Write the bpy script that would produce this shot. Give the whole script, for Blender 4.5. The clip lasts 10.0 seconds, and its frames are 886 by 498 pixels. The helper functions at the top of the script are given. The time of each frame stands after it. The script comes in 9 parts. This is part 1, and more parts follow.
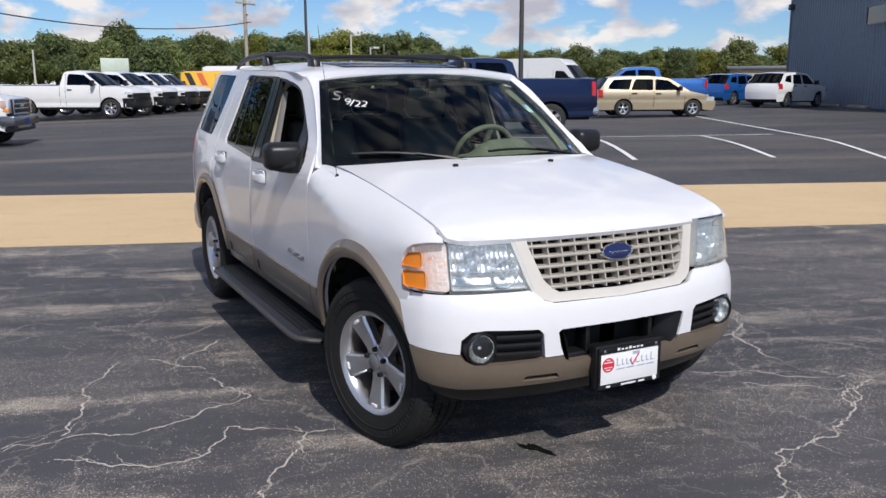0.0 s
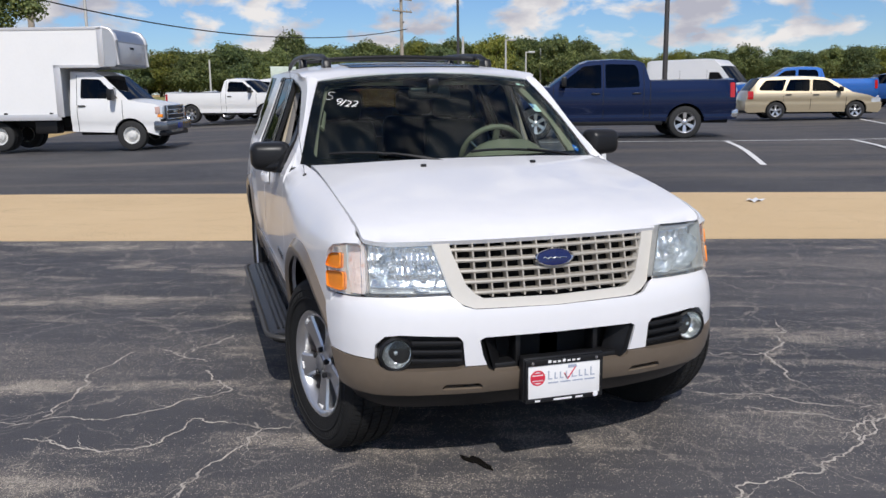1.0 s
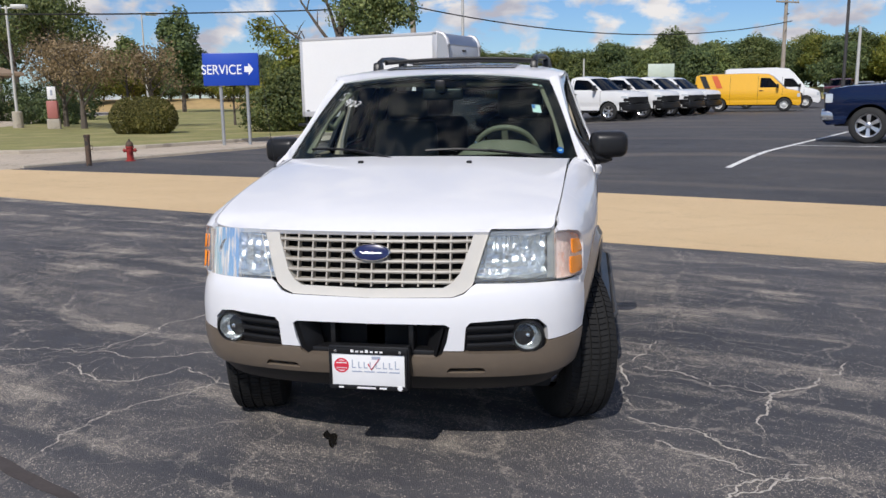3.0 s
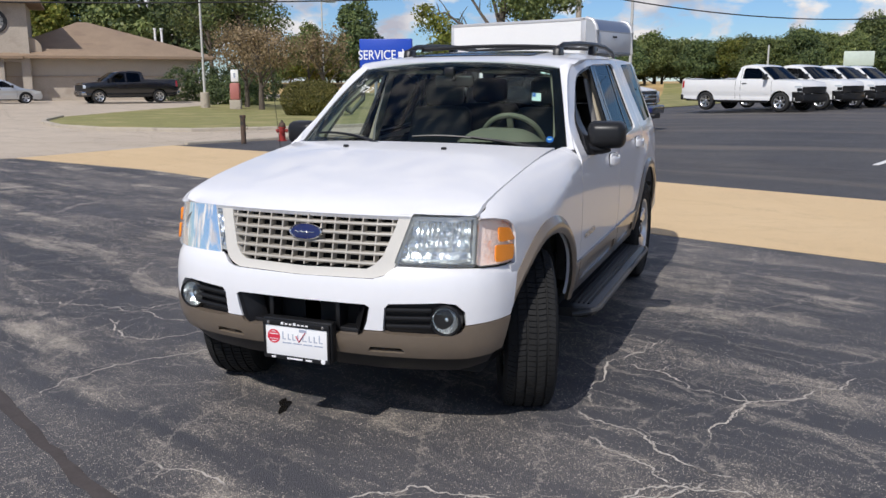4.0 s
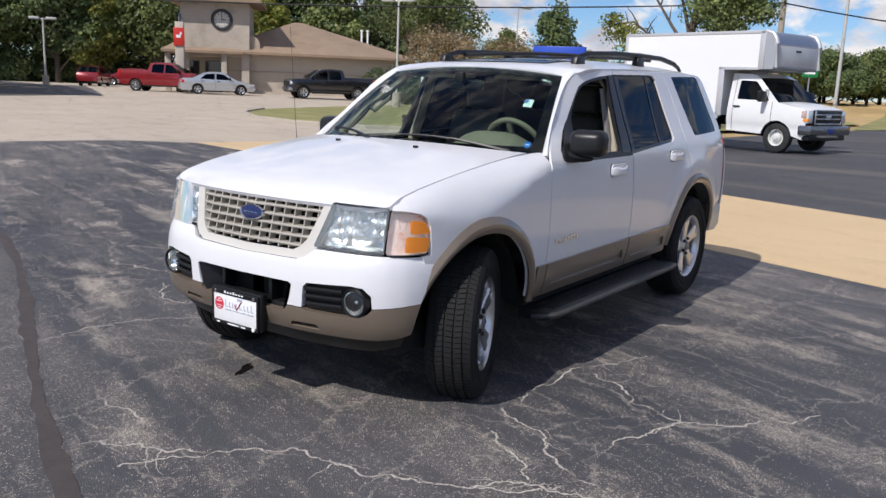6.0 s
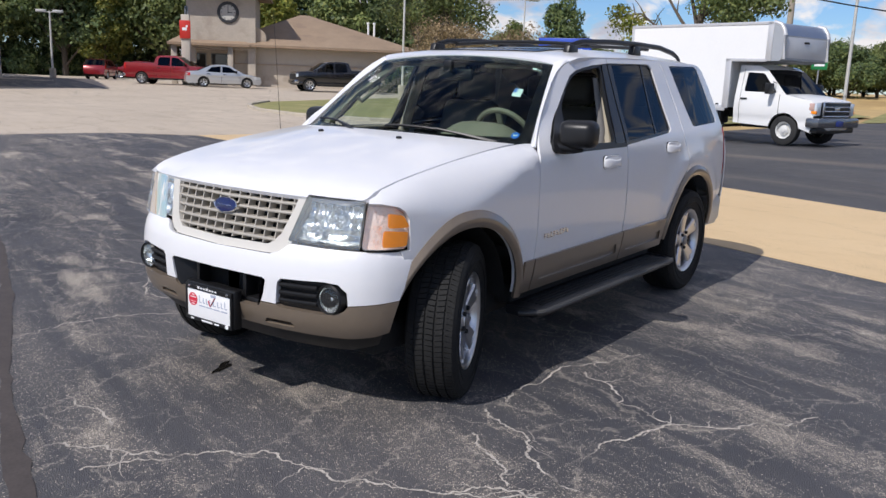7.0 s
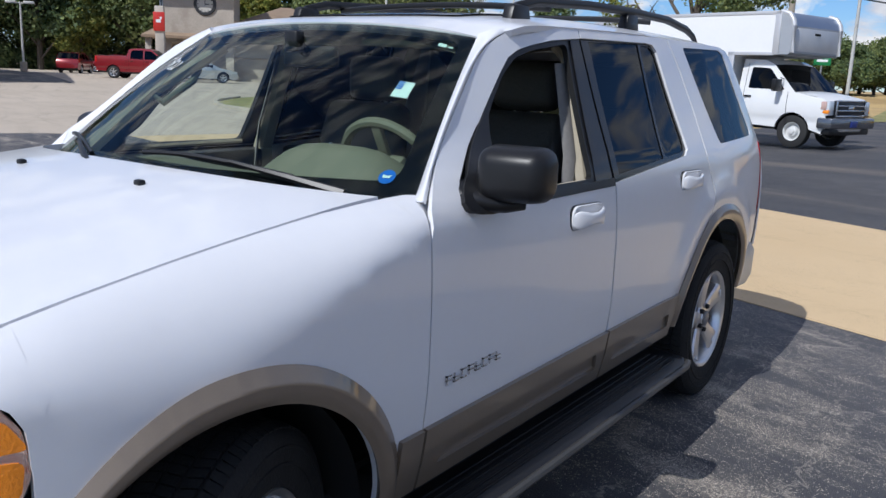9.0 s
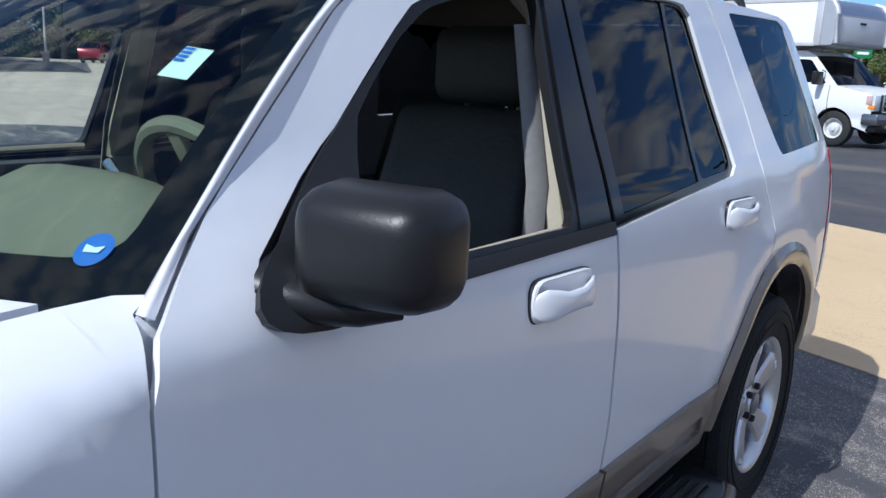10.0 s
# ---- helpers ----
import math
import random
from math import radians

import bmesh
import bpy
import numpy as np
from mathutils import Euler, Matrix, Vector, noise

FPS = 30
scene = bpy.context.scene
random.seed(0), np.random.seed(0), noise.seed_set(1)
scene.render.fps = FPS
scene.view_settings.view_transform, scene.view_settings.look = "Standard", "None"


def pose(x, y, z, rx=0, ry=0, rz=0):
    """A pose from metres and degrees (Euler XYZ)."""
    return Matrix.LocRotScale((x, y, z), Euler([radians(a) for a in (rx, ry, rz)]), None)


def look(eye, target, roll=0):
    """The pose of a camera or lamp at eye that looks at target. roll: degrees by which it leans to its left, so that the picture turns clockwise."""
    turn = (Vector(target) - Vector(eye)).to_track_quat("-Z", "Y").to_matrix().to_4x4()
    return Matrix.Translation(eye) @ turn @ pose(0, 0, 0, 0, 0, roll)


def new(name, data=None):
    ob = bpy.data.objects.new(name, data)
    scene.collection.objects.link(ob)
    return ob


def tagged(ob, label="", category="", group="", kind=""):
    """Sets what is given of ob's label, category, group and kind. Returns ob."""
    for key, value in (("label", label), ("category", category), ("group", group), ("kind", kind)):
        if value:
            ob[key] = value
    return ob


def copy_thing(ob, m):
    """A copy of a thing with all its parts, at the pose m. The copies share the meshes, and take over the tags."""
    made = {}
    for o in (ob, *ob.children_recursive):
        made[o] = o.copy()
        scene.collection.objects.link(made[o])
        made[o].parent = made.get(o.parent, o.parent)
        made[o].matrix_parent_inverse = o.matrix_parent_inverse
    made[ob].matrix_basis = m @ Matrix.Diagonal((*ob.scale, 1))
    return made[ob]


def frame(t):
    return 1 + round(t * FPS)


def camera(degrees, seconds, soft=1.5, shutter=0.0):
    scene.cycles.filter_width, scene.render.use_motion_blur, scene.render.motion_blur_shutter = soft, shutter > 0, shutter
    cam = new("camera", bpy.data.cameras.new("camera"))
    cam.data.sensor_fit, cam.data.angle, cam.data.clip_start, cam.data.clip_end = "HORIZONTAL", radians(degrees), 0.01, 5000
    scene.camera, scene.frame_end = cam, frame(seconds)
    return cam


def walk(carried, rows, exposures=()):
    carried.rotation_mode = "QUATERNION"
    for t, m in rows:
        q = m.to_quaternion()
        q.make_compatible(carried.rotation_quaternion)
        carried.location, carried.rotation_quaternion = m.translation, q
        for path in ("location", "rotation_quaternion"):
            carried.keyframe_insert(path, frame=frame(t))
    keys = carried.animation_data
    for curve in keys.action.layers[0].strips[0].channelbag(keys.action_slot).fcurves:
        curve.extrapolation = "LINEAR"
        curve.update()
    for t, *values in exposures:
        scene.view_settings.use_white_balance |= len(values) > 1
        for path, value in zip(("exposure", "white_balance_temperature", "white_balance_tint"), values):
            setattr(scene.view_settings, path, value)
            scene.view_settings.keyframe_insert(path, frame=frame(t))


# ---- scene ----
cam = camera(56.0, 10.0)
PATH = [
    (0, (0.028, -0.083, 1.535), (0.932, 1.658, 1.150), -0.1),
    (0.5, (0.421, -0.185, 1.507), (1.161, 1.634, 1.127), -0.1),
    (1, (0.897, -0.329, 1.5), (1.451, 1.556, 1.128), -0.7),
    (1.5, (1.43, -0.529, 1.514), (1.787, 1.404, 1.146), -0.1),
    (2, (1.946, -0.563, 1.512), (2.086, 1.4, 1.155), -0.1),
    (2.5, (2.5, -0.656, 1.52), (2.404, 1.31, 1.167), -1.2),
    (3, (3.011, -0.62, 1.488), (2.674, 1.318, 1.123), -0.9),
    (4.3, (4.267, -0.37, 1.483), (3.434, 1.406, 1.091), -0.1),
    (4.5, (4.456, -0.326, 1.48), (3.557, 1.418, 1.09), -0.0),
    (5, (4.87, -0.205, 1.484), (3.838, 1.462, 1.086), 0.9),
    (5.5, (5.071, -0.109, 1.49), (3.965, 1.512, 1.108), 2.0),
    (7, (5.118, 0.115, 1.466), (3.972, 1.704, 1.064), 2.2),
    (7.5, (4.901, 0.529, 1.465), (3.784, 2.132, 1.039), 1.9),
    (8, (4.712, 1.053, 1.468), (3.59, 2.653, 1.043), 2.1),
    (8.5, (4.43, 1.601, 1.462), (3.313, 3.207, 1.046), 1.9),
    (9, (4.21, 2.193, 1.451), (3.08, 3.791, 1.04), 2.4),
    (9.5, (3.949, 2.761, 1.436), (2.821, 4.359, 1.018), 2.3),
    (10, (3.76, 3.319, 1.417), (2.583, 4.878, 0.986), 2.7),
]
walk(cam, [(t, look(eye, target, roll)) for t, eye, target, roll in PATH], [(0.0, -0.24, 6520, 11), (1.5, -0.36, 6520, 11), (3.0, -0.32, 6520, 11), (4.6, -0.24, 6510, 11), (6.6, -0.16, 6500, 12), (7.4, -0.24, 6400, 12), (8.5, -0.30, 6150, 10), (9.4, -0.14, 5900, 9), (10.0, 0.0, 5720, 8)])

# ---- light ----
world = bpy.data.worlds.new("sky")
scene.world = world
world.use_nodes = True


def build_sky():
    nt = world.node_tree
    nd, lk = nt.nodes, nt.links
    bg = nd["Background"]
    sky = nd.new("ShaderNodeTexSky")
    sky.sky_type, sky.sun_disc = "NISHITA", False
    sky.sun_elevation, sky.sun_rotation = radians(45.6), radians(187.0)
    sky.air_density, sky.dust_density, sky.ozone_density = 1.0, 0.0, 4.0
    co = nd.new("ShaderNodeTexCoord")
    sep = nd.new("ShaderNodeSeparateXYZ")
    lk.new(co.outputs["Generated"], sep.inputs[0])
    # cumulus puffs, flattened a little
    zz = nd.new("ShaderNodeMath")
    zz.operation = "MAXIMUM"
    lk.new(sep.outputs["Z"], zz.inputs[0])
    zz.inputs[1].default_value = 0.0
    cb = nd.new("ShaderNodeCombineXYZ")
    st = nd.new("ShaderNodeMath")
    st.operation = "MULTIPLY"
    st.inputs[1].default_value = 2.0
    lk.new(zz.outputs[0], st.inputs[0])
    lk.new(sep.outputs["X"], cb.inputs[0])
    lk.new(sep.outputs["Y"], cb.inputs[1])
    lk.new(st.outputs[0], cb.inputs[2])
    big = nd.new("ShaderNodeTexNoise")
    big.inputs["Scale"].default_value, big.inputs["Detail"].default_value = 15.0, 9.0
    big.inputs["Roughness"].default_value, big.inputs["Distortion"].default_value = 0.52, 0.25
    lk.new(cb.outputs[0], big.inputs["Vector"])
    ramp = nd.new("ShaderNodeValToRGB")
    ramp.color_ramp.elements[0].position, ramp.color_ramp.elements[1].position = 0.475, 0.585
    lk.new(big.outputs["Fac"], ramp.inputs[0])
    shade = nd.new("ShaderNodeTexNoise")
    shade.inputs["Scale"].default_value, shade.inputs["Detail"].default_value = 14.0, 6.0
    lk.new(cb.outputs[0], shade.inputs["Vector"])
    cr = nd.new("ShaderNodeValToRGB")
    cr.color_ramp.elements[0].position, cr.color_ramp.elements[0].color = 0.35, (5.6, 5.7, 6.6, 1)
    cr.color_ramp.elements[1].position, cr.color_ramp.elements[1].color = 0.60, (10.2, 10.0, 9.9, 1)
    lk.new(shade.outputs["Fac"], cr.inputs[0])
    mix = nd.new("ShaderNodeMix")
    mix.data_type = "RGBA"
    lk.new(ramp.outputs[0], mix.inputs["Factor"])
    tint = nd.new("ShaderNodeVectorMath")
    tint.operation = "MULTIPLY"
    tint.inputs[1].default_value = (0.69, 0.88, 1.16)
    lk.new(sky.outputs[0], tint.inputs[0])
    lk.new(tint.outputs[0], mix.inputs[6])
    lk.new(cr.outputs[0], mix.inputs[7])
    lk.new(mix.outputs[2], bg.inputs["Color"])
    bg.inputs["Strength"].default_value = 0.103


build_sky()
sun_data = bpy.data.lights.new("sun", "SUN")
sun_data.energy, sun_data.angle, sun_data.color = 4.5, radians(0.53), (1.0, 0.97, 0.93)
sun = new("sun", sun_data)
sun.matrix_basis = look((-3.6, -29.1, 30.0), (0, 0, 0))

# ---- materials ----


def mat(name, color, rough=0.6, metal=0.0, var=0.12, scale=8.0, bump=0.0, bscale=60.0, coat=0.0, spec=0.5, second=None, sfac=0.5, emit=0.0, random_tint=0.0):
    """Base colour broken up by noise at two scales, with a fine relief. second: a colour of stains, in sharp-edged patches."""
    m = bpy.data.materials.new(name)
    m.use_nodes = True
    nd, lk = m.node_tree.nodes, m.node_tree.links
    p = nd["Principled BSDF"]
    p.inputs["Roughness"].default_value, p.inputs["Metallic"].default_value = rough, metal
    p.inputs["Coat Weight"].default_value, p.inputs["Coat Roughness"].default_value = coat, 0.06
    p.inputs["Specular IOR Level"].default_value = spec
    co = nd.new("ShaderNodeTexCoord")
    n1, n2 = nd.new("ShaderNodeTexNoise"), nd.new("ShaderNodeTexNoise")
    for n, s in ((n1, scale), (n2, scale * 9)):
        n.inputs["Scale"].default_value, n.inputs["Detail"].default_value = s, 4.0
        lk.new(co.outputs["Object"], n.inputs["Vector"])
    add = nd.new("ShaderNodeMath")
    add.operation = "ADD"
    lk.new(n1.outputs["Fac"], add.inputs[0])
    lk.new(n2.outputs["Fac"], add.inputs[1])
    rng = nd.new("ShaderNodeMapRange")
    rng.inputs["From Min"].default_value, rng.inputs["From Max"].default_value = 0.6, 1.4
    rng.inputs["To Min"].default_value, rng.inputs["To Max"].default_value = 1 - var, 1 + var
    lk.new(add.outputs[0], rng.inputs["Value"])
    fac = rng.outputs[0]
    if random_tint:
        oi = nd.new("ShaderNodeObjectInfo")
        r2 = nd.new("ShaderNodeMapRange")
        r2.inputs["To Min"].default_value, r2.inputs["To Max"].default_value = 1 - random_tint, 1 + random_tint
        lk.new(oi.outputs["Random"], r2.inputs["Value"])
        mu = nd.new("ShaderNodeMath")
        mu.operation = "MULTIPLY"
        lk.new(fac, mu.inputs[0])
        lk.new(r2.outputs[0], mu.inputs[1])
        fac = mu.outputs[0]
    vm = nd.new("ShaderNodeVectorMath")
    vm.operation = "SCALE"
    vm.inputs[0].default_value = color[:3]
    lk.new(fac, vm.inputs["Scale"])
    out = vm.outputs[0]
    if second:
        n3 = nd.new("ShaderNodeTexNoise")
        n3.inputs["Scale"].default_value, n3.inputs["Detail"].default_value = scale * 0.6, 6.0
        lk.new(co.outputs["Object"], n3.inputs["Vector"])
        r3 = nd.new("ShaderNodeValToRGB")
        r3.color_ramp.elements[0].position, r3.color_ramp.elements[1].position = sfac, sfac + 0.12
        lk.new(n3.outputs["Fac"], r3.inputs[0])
        mx = nd.new("ShaderNodeMix")
        mx.data_type = "RGBA"
        lk.new(r3.outputs[0], mx.inputs["Factor"])
        lk.new(out, mx.inputs[6])
        mx.inputs[7].default_value = (*second[:3], 1)
        out = mx.outputs[2]
    lk.new(out, p.inputs["Base Color"])
    if bump:
        nb = nd.new("ShaderNodeTexNoise")
        nb.inputs["Scale"].default_value, nb.inputs["Detail"].default_value = bscale, 5.0
        lk.new(co.outputs["Object"], nb.inputs["Vector"])
        bp = nd.new("ShaderNodeBump")
        bp.inputs["Strength"].default_value, bp.inputs["Distance"].default_value = bump, 0.01
        lk.new(nb.outputs["Fac"], bp.inputs["Height"])
        lk.new(bp.outputs[0], p.inputs["Normal"])
    if emit:
        lk.new(out, p.inputs["Emission Color"])
        p.inputs["Emission Strength"].default_value = emit
    return m


def glass(name, tint, rough=0.0, ior=1.5, gain=1.0, tone=(1, 1, 1), haze=0.0, facet=0.0):
    """A thin pane: tinted see-through with a mirror gloss that grows towards grazing."""
    m = bpy.data.materials.new(name)
    m.use_nodes = True
    nd, lk = m.node_tree.nodes, m.node_tree.links
    nd.remove(nd["Principled BSDF"])
    tr, gl, fr, mx = (nd.new("ShaderNode" + k) for k in ("BsdfTransparent", "BsdfGlossy", "Fresnel", "MixShader"))
    tr.inputs["Color"].default_value = (*tint, 1)
    gl.inputs["Roughness"].default_value = rough
    gl.inputs["Color"].default_value = (*tone, 1)
    fr.inputs["IOR"].default_value = ior
    mul = nd.new("ShaderNodeMath")
    mul.operation, mul.use_clamp = "MULTIPLY", True
    mul.inputs[1].default_value = gain
    lk.new(fr.outputs[0], mul.inputs[0])
    lk.new(mul.outputs[0], mx.inputs[0])
    lk.new(tr.outputs[0], mx.inputs[1])
    lk.new(gl.outputs[0], mx.inputs[2])
    out = mx.outputs[0]
    if haze:
        # weathered plastic scatters part of the light
        df, hz = nd.new("ShaderNodeBsdfDiffuse"), nd.new("ShaderNodeMixShader")
        df.inputs["Color"].default_value = (0.80, 0.83, 0.82, 1)
        hz.inputs[0].default_value = haze
        if facet:
            # moulded facets of the lens
            co, vo, bp = nd.new("ShaderNodeTexCoord"), nd.new("ShaderNodeTexVoronoi"), nd.new("ShaderNodeBump")
            vo.inputs["Scale"].default_value = facet
            lk.new(co.outputs["Object"], vo.inputs["Vector"])
            bp.inputs["Strength"].default_value, bp.inputs["Distance"].default_value = 0.6, 0.4 / facet
            lk.new(vo.outputs["Distance"], bp.inputs["Height"])
            lk.new(bp.outputs[0], gl.inputs["Normal"])
            lk.new(bp.outputs[0], df.inputs["Normal"])
        lk.new(out, hz.inputs[1])
        lk.new(df.outputs[0], hz.inputs[2])
        out = hz.outputs[0]
    lk.new(out, nd["Material Output"].inputs[0])
    return m


def ground_material(name, base, patch, crack, crack_scale, wear, rough, bump, fine, streak=0.0, hair=1.0):
    """Asphalt or concrete: fine grit, broad patches, worn light areas and a net of cracks."""
    m = bpy.data.materials.new(name)
    m.use_nodes = True
    nd, lk = m.node_tree.nodes, m.node_tree.links
    p = nd["Principled BSDF"]
    co = nd.new("ShaderNodeTexCoord")
    vec = co.outputs["Object"]

    def noise(scale, detail=5.0, rough_=0.55, source=None, dist=0.0):
        n = nd.new("ShaderNodeTexNoise")
        n.inputs["Scale"].default_value, n.inputs["Detail"].default_value = scale, detail
        n.inputs["Roughness"].default_value, n.inputs["Distortion"].default_value = rough_, dist
        lk.new(source or vec, n.inputs["Vector"])
        return n

    def ramp(src, a, b, ca=(0, 0, 0, 1), cb=(1, 1, 1, 1)):
        r = nd.new("ShaderNodeValToRGB")
        r.color_ramp.elements[0].position, r.color_ramp.elements[1].position = a, b
        r.color_ramp.elements[0].color, r.color_ramp.elements[1].color = ca, cb
        lk.new(src, r.inputs[0])
        return r.outputs[0]

    def math_(op, a, b):
        n = nd.new("ShaderNodeMath")
        n.operation = op
        for k, v in enumerate((a, b)):
            if isinstance(v, float):
                n.inputs[k].default_value = v
            else:
                lk.new(v, n.inputs[k])
        return n.outputs[0]

    def blend(f, a, b, mode="MIX"):
        n = nd.new("ShaderNodeMix")
        n.data_type, n.blend_type = "RGBA", mode
        lk.new(f, n.inputs["Factor"])
        for k, v in ((6, a), (7, b)):
            if isinstance(v, tuple):
                n.inputs[k].default_value = (*v, 1)
            else:
                lk.new(v, n.inputs[k])
        return n.outputs[2]

    grit = noise(220.0, 3.0, 0.7)
    broad = noise(0.35, 6.0, 0.6)
    mid = noise(2.2, 8.0, 0.65)
    col = blend(ramp(broad.outputs["Fac"], 0.38, 0.66), base, patch)
    # worn places, stretched along the driving lane, where the light stones show through
    mp = nd.new("ShaderNodeMapping")
    mp.vector_type = "TEXTURE"
    mp.inputs["Rotation"].default_value = (0, 0, radians(-19.6))
    mp.inputs["Scale"].default_value = (5.5, 1.0, 1.0)
    lk.new(vec, mp.inputs["Vector"])
    lane = noise(2.3, 7.0, 0.62, mp.outputs[0])
    worn = math_("MULTIPLY", ramp(lane.outputs["Fac"], 0.49, 0.66), ramp(mid.outputs["Fac"], 0.40, 0.58))
    worn = math_("MAXIMUM", worn, math_("MULTIPLY", ramp(noise(0.8, 9.0, 0.75, mp.outputs[0]).outputs["Fac"], 0.46, 0.72), 0.42))
    # single stones: every cell draws its own lot, and more of them are bare where it is worn
    stones = nd.new("ShaderNodeTexVoronoi")
    stones.inputs["Scale"].default_value = 230.0
    lk.new(vec, stones.inputs["Vector"])
    lots = nd.new("ShaderNodeSeparateColor")
    lk.new(stones.outputs["Color"], lots.inputs[0])
    bare = math_("LESS_THAN", lots.outputs[0], math_("MULTIPLY", math_("ADD", worn, 0.008), 0.70 * wear))
    stone = blend(lots.outputs[1], tuple(c * 0.14 for c in crack), tuple(c * 0.95 for c in crack))
    col = blend(bare, col, stone)
    # dust of the worn places between the stones
    col = blend(math_("MULTIPLY", worn, 0.33 * wear), col, tuple(c * 0.8 for c in crack))
    if streak:
        mp2 = nd.new("ShaderNodeMapping")
        mp2.vector_type = "TEXTURE"
        mp2.inputs["Rotation"].default_value = (0, 0, radians(-19.6))
        mp2.inputs["Scale"].default_value = (16.0, 1.0, 1.0)
        lk.new(vec, mp2.inputs["Vector"])
        st = noise(0.9, 4.0, 0.6, mp2.outputs[0])
        col = blend(math_("MULTIPLY", ramp(st.outputs["Fac"], 0.5, 0.75), streak), col, (0.16, 0.135, 0.11))
    # cracks: the borders of warped cells, broken off by noise
    warp = noise(2.4, 8.0, 0.68)
    wv = nd.new("ShaderNodeVectorMath")
    wv.operation = "MULTIPLY_ADD"
    lk.new(warp.outputs["Color"], wv.inputs[0])
    wv.inputs[1].default_value = (0.55, 0.55, 0.0)
    lk.new(vec, wv.inputs[2])
    gate = ramp(noise(0.5, 3.0).outputs["Fac"], 0.38, 0.50)
    total = None
    for k, (s, w) in enumerate(((crack_scale, 0.0075), (crack_scale * 2.4, 0.010))):
        vo = nd.new("ShaderNodeTexVoronoi")
        vo.feature = "DISTANCE_TO_EDGE"
        vo.inputs["Scale"].default_value = s
        lk.new(wv.outputs[0], vo.inputs["Vector"])
        line = ramp(vo.outputs["Distance"], w * 0.35, w, (1, 1, 1, 1), (0, 0, 0, 1))
        line = math_("MULTIPLY", line, ramp(noise(7.0 + k, 5.0).outputs["Fac"], 0.36, 0.58))
        if k:
            line = math_("MULTIPLY", line, gate)
        total = line if total is None else math_("MAXIMUM", total, line)
    col = blend(math_("MULTIPLY", total, hair), col, crack)
    # grit
    g = nd.new("ShaderNodeMapRange")
    g.inputs["From Min"].default_value, g.inputs["From Max"].default_value = 0.25, 0.75
    g.inputs["To Min"].default_value, g.inputs["To Max"].default_value = 1 - fine, 1 + fine
    lk.new(grit.outputs["Fac"], g.inputs["Value"])
    tone = g.outputs[0]
    vm = nd.new("ShaderNodeVectorMath")
    vm.operation = "SCALE"
    lk.new(col, vm.inputs[0])
    lk.new(tone, vm.inputs["Scale"])
    lk.new(vm.outputs[0], p.inputs["Base Color"])
    rr = nd.new("ShaderNodeMapRange")
    rr.inputs["To Min"].default_value, rr.inputs["To Max"].default_value = rough - 0.12, min(rough + 0.12, 1.0)
    lk.new(mid.outputs["Fac"], rr.inputs["Value"])
    lk.new(rr.outputs[0], p.inputs["Roughness"])
    bp = nd.new("ShaderNodeBump")
    bp.inputs["Strength"].default_value, bp.inputs["Distance"].default_value = bump, 0.006
    hh = math_("SUBTRACT", math_("MULTIPLY", stones.outputs["Distance"], -1.0), math_("MULTIPLY", total, 1.5 * hair))
    lk.new(hh, bp.inputs["Height"])
    lk.new(bp.outputs[0], p.inputs["Normal"])
    return m


M_ASPHALT = ground_material("asphalt", (0.049, 0.050, 0.058), (0.098, 0.094, 0.099), (0.70, 0.61, 0.50), 0.85, 1.05, 0.66, 0.8, 0.5, hair=0.35)
M_ASPHALT_FAR = ground_material("asphalt_far_lot", (0.044, 0.044, 0.049), (0.072, 0.069, 0.070), (0.24, 0.22, 0.20), 0.30, 0.30, 0.70, 0.4, 0.35, 0.8, hair=0.12)
M_CONCRETE = ground_material("concrete_tan", (0.60, 0.435, 0.245), (0.65, 0.48, 0.28), (0.59, 0.43, 0.245), 0.12, 0.25, 0.85, 0.25, 0.10)
M_DRIVE = ground_material("concrete_drive", (0.46, 0.385, 0.30), (0.52, 0.44, 0.35), (0.33, 0.28, 0.22), 0.16, 0.4, 0.85, 0.25, 0.12)
M_GRASS = mat("grass", (0.235, 0.225, 0.080), 0.9, var=0.3, scale=0.8, bump=0.8, bscale=40, second=(0.33, 0.285, 0.125), sfac=0.52)
M_FIELD = mat("dry_field", (0.46, 0.32, 0.14), 0.95, var=0.25, scale=0.2, bump=0.6, bscale=6, second=(0.36, 0.24, 0.10), sfac=0.55)
M_LINE = mat("line_paint", (0.72, 0.72, 0.70), 0.7, var=0.12, scale=6, second=(0.25, 0.25, 0.25), sfac=0.66)

M_WHITE = mat("white_paint", (0.745, 0.745, 0.76), 0.40, var=0.012, scale=3, coat=0.65)
M_WHITE.node_tree.nodes["Principled BSDF"].inputs["Coat IOR"].default_value = 1.5
M_WHITE.node_tree.nodes["Principled BSDF"].inputs["Coat Roughness"].default_value = 0.07
M_TAN = mat("tan_metallic_paint", (0.225, 0.178, 0.132), 0.38, 0.4, var=0.04, scale=30, coat=0.7)
M_CREAM = mat("cream_grille_plastic", (0.58, 0.555, 0.505), 0.4, var=0.03, scale=20, coat=0.2)
M_GRILLE = mat("beige_grille_bars", (0.40, 0.37, 0.32), 0.45, var=0.08, scale=30)
M_BLACK = mat("black_plastic", (0.010, 0.010, 0.011), 0.38, spec=0.38, var=0.15, scale=20, bump=0.04, bscale=300)
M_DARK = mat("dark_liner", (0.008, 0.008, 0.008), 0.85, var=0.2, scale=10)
M_GLOSSBLACK = mat("gloss_black_trim", (0.006, 0.006, 0.007), 0.15, var=0.05, scale=10, spec=0.3)
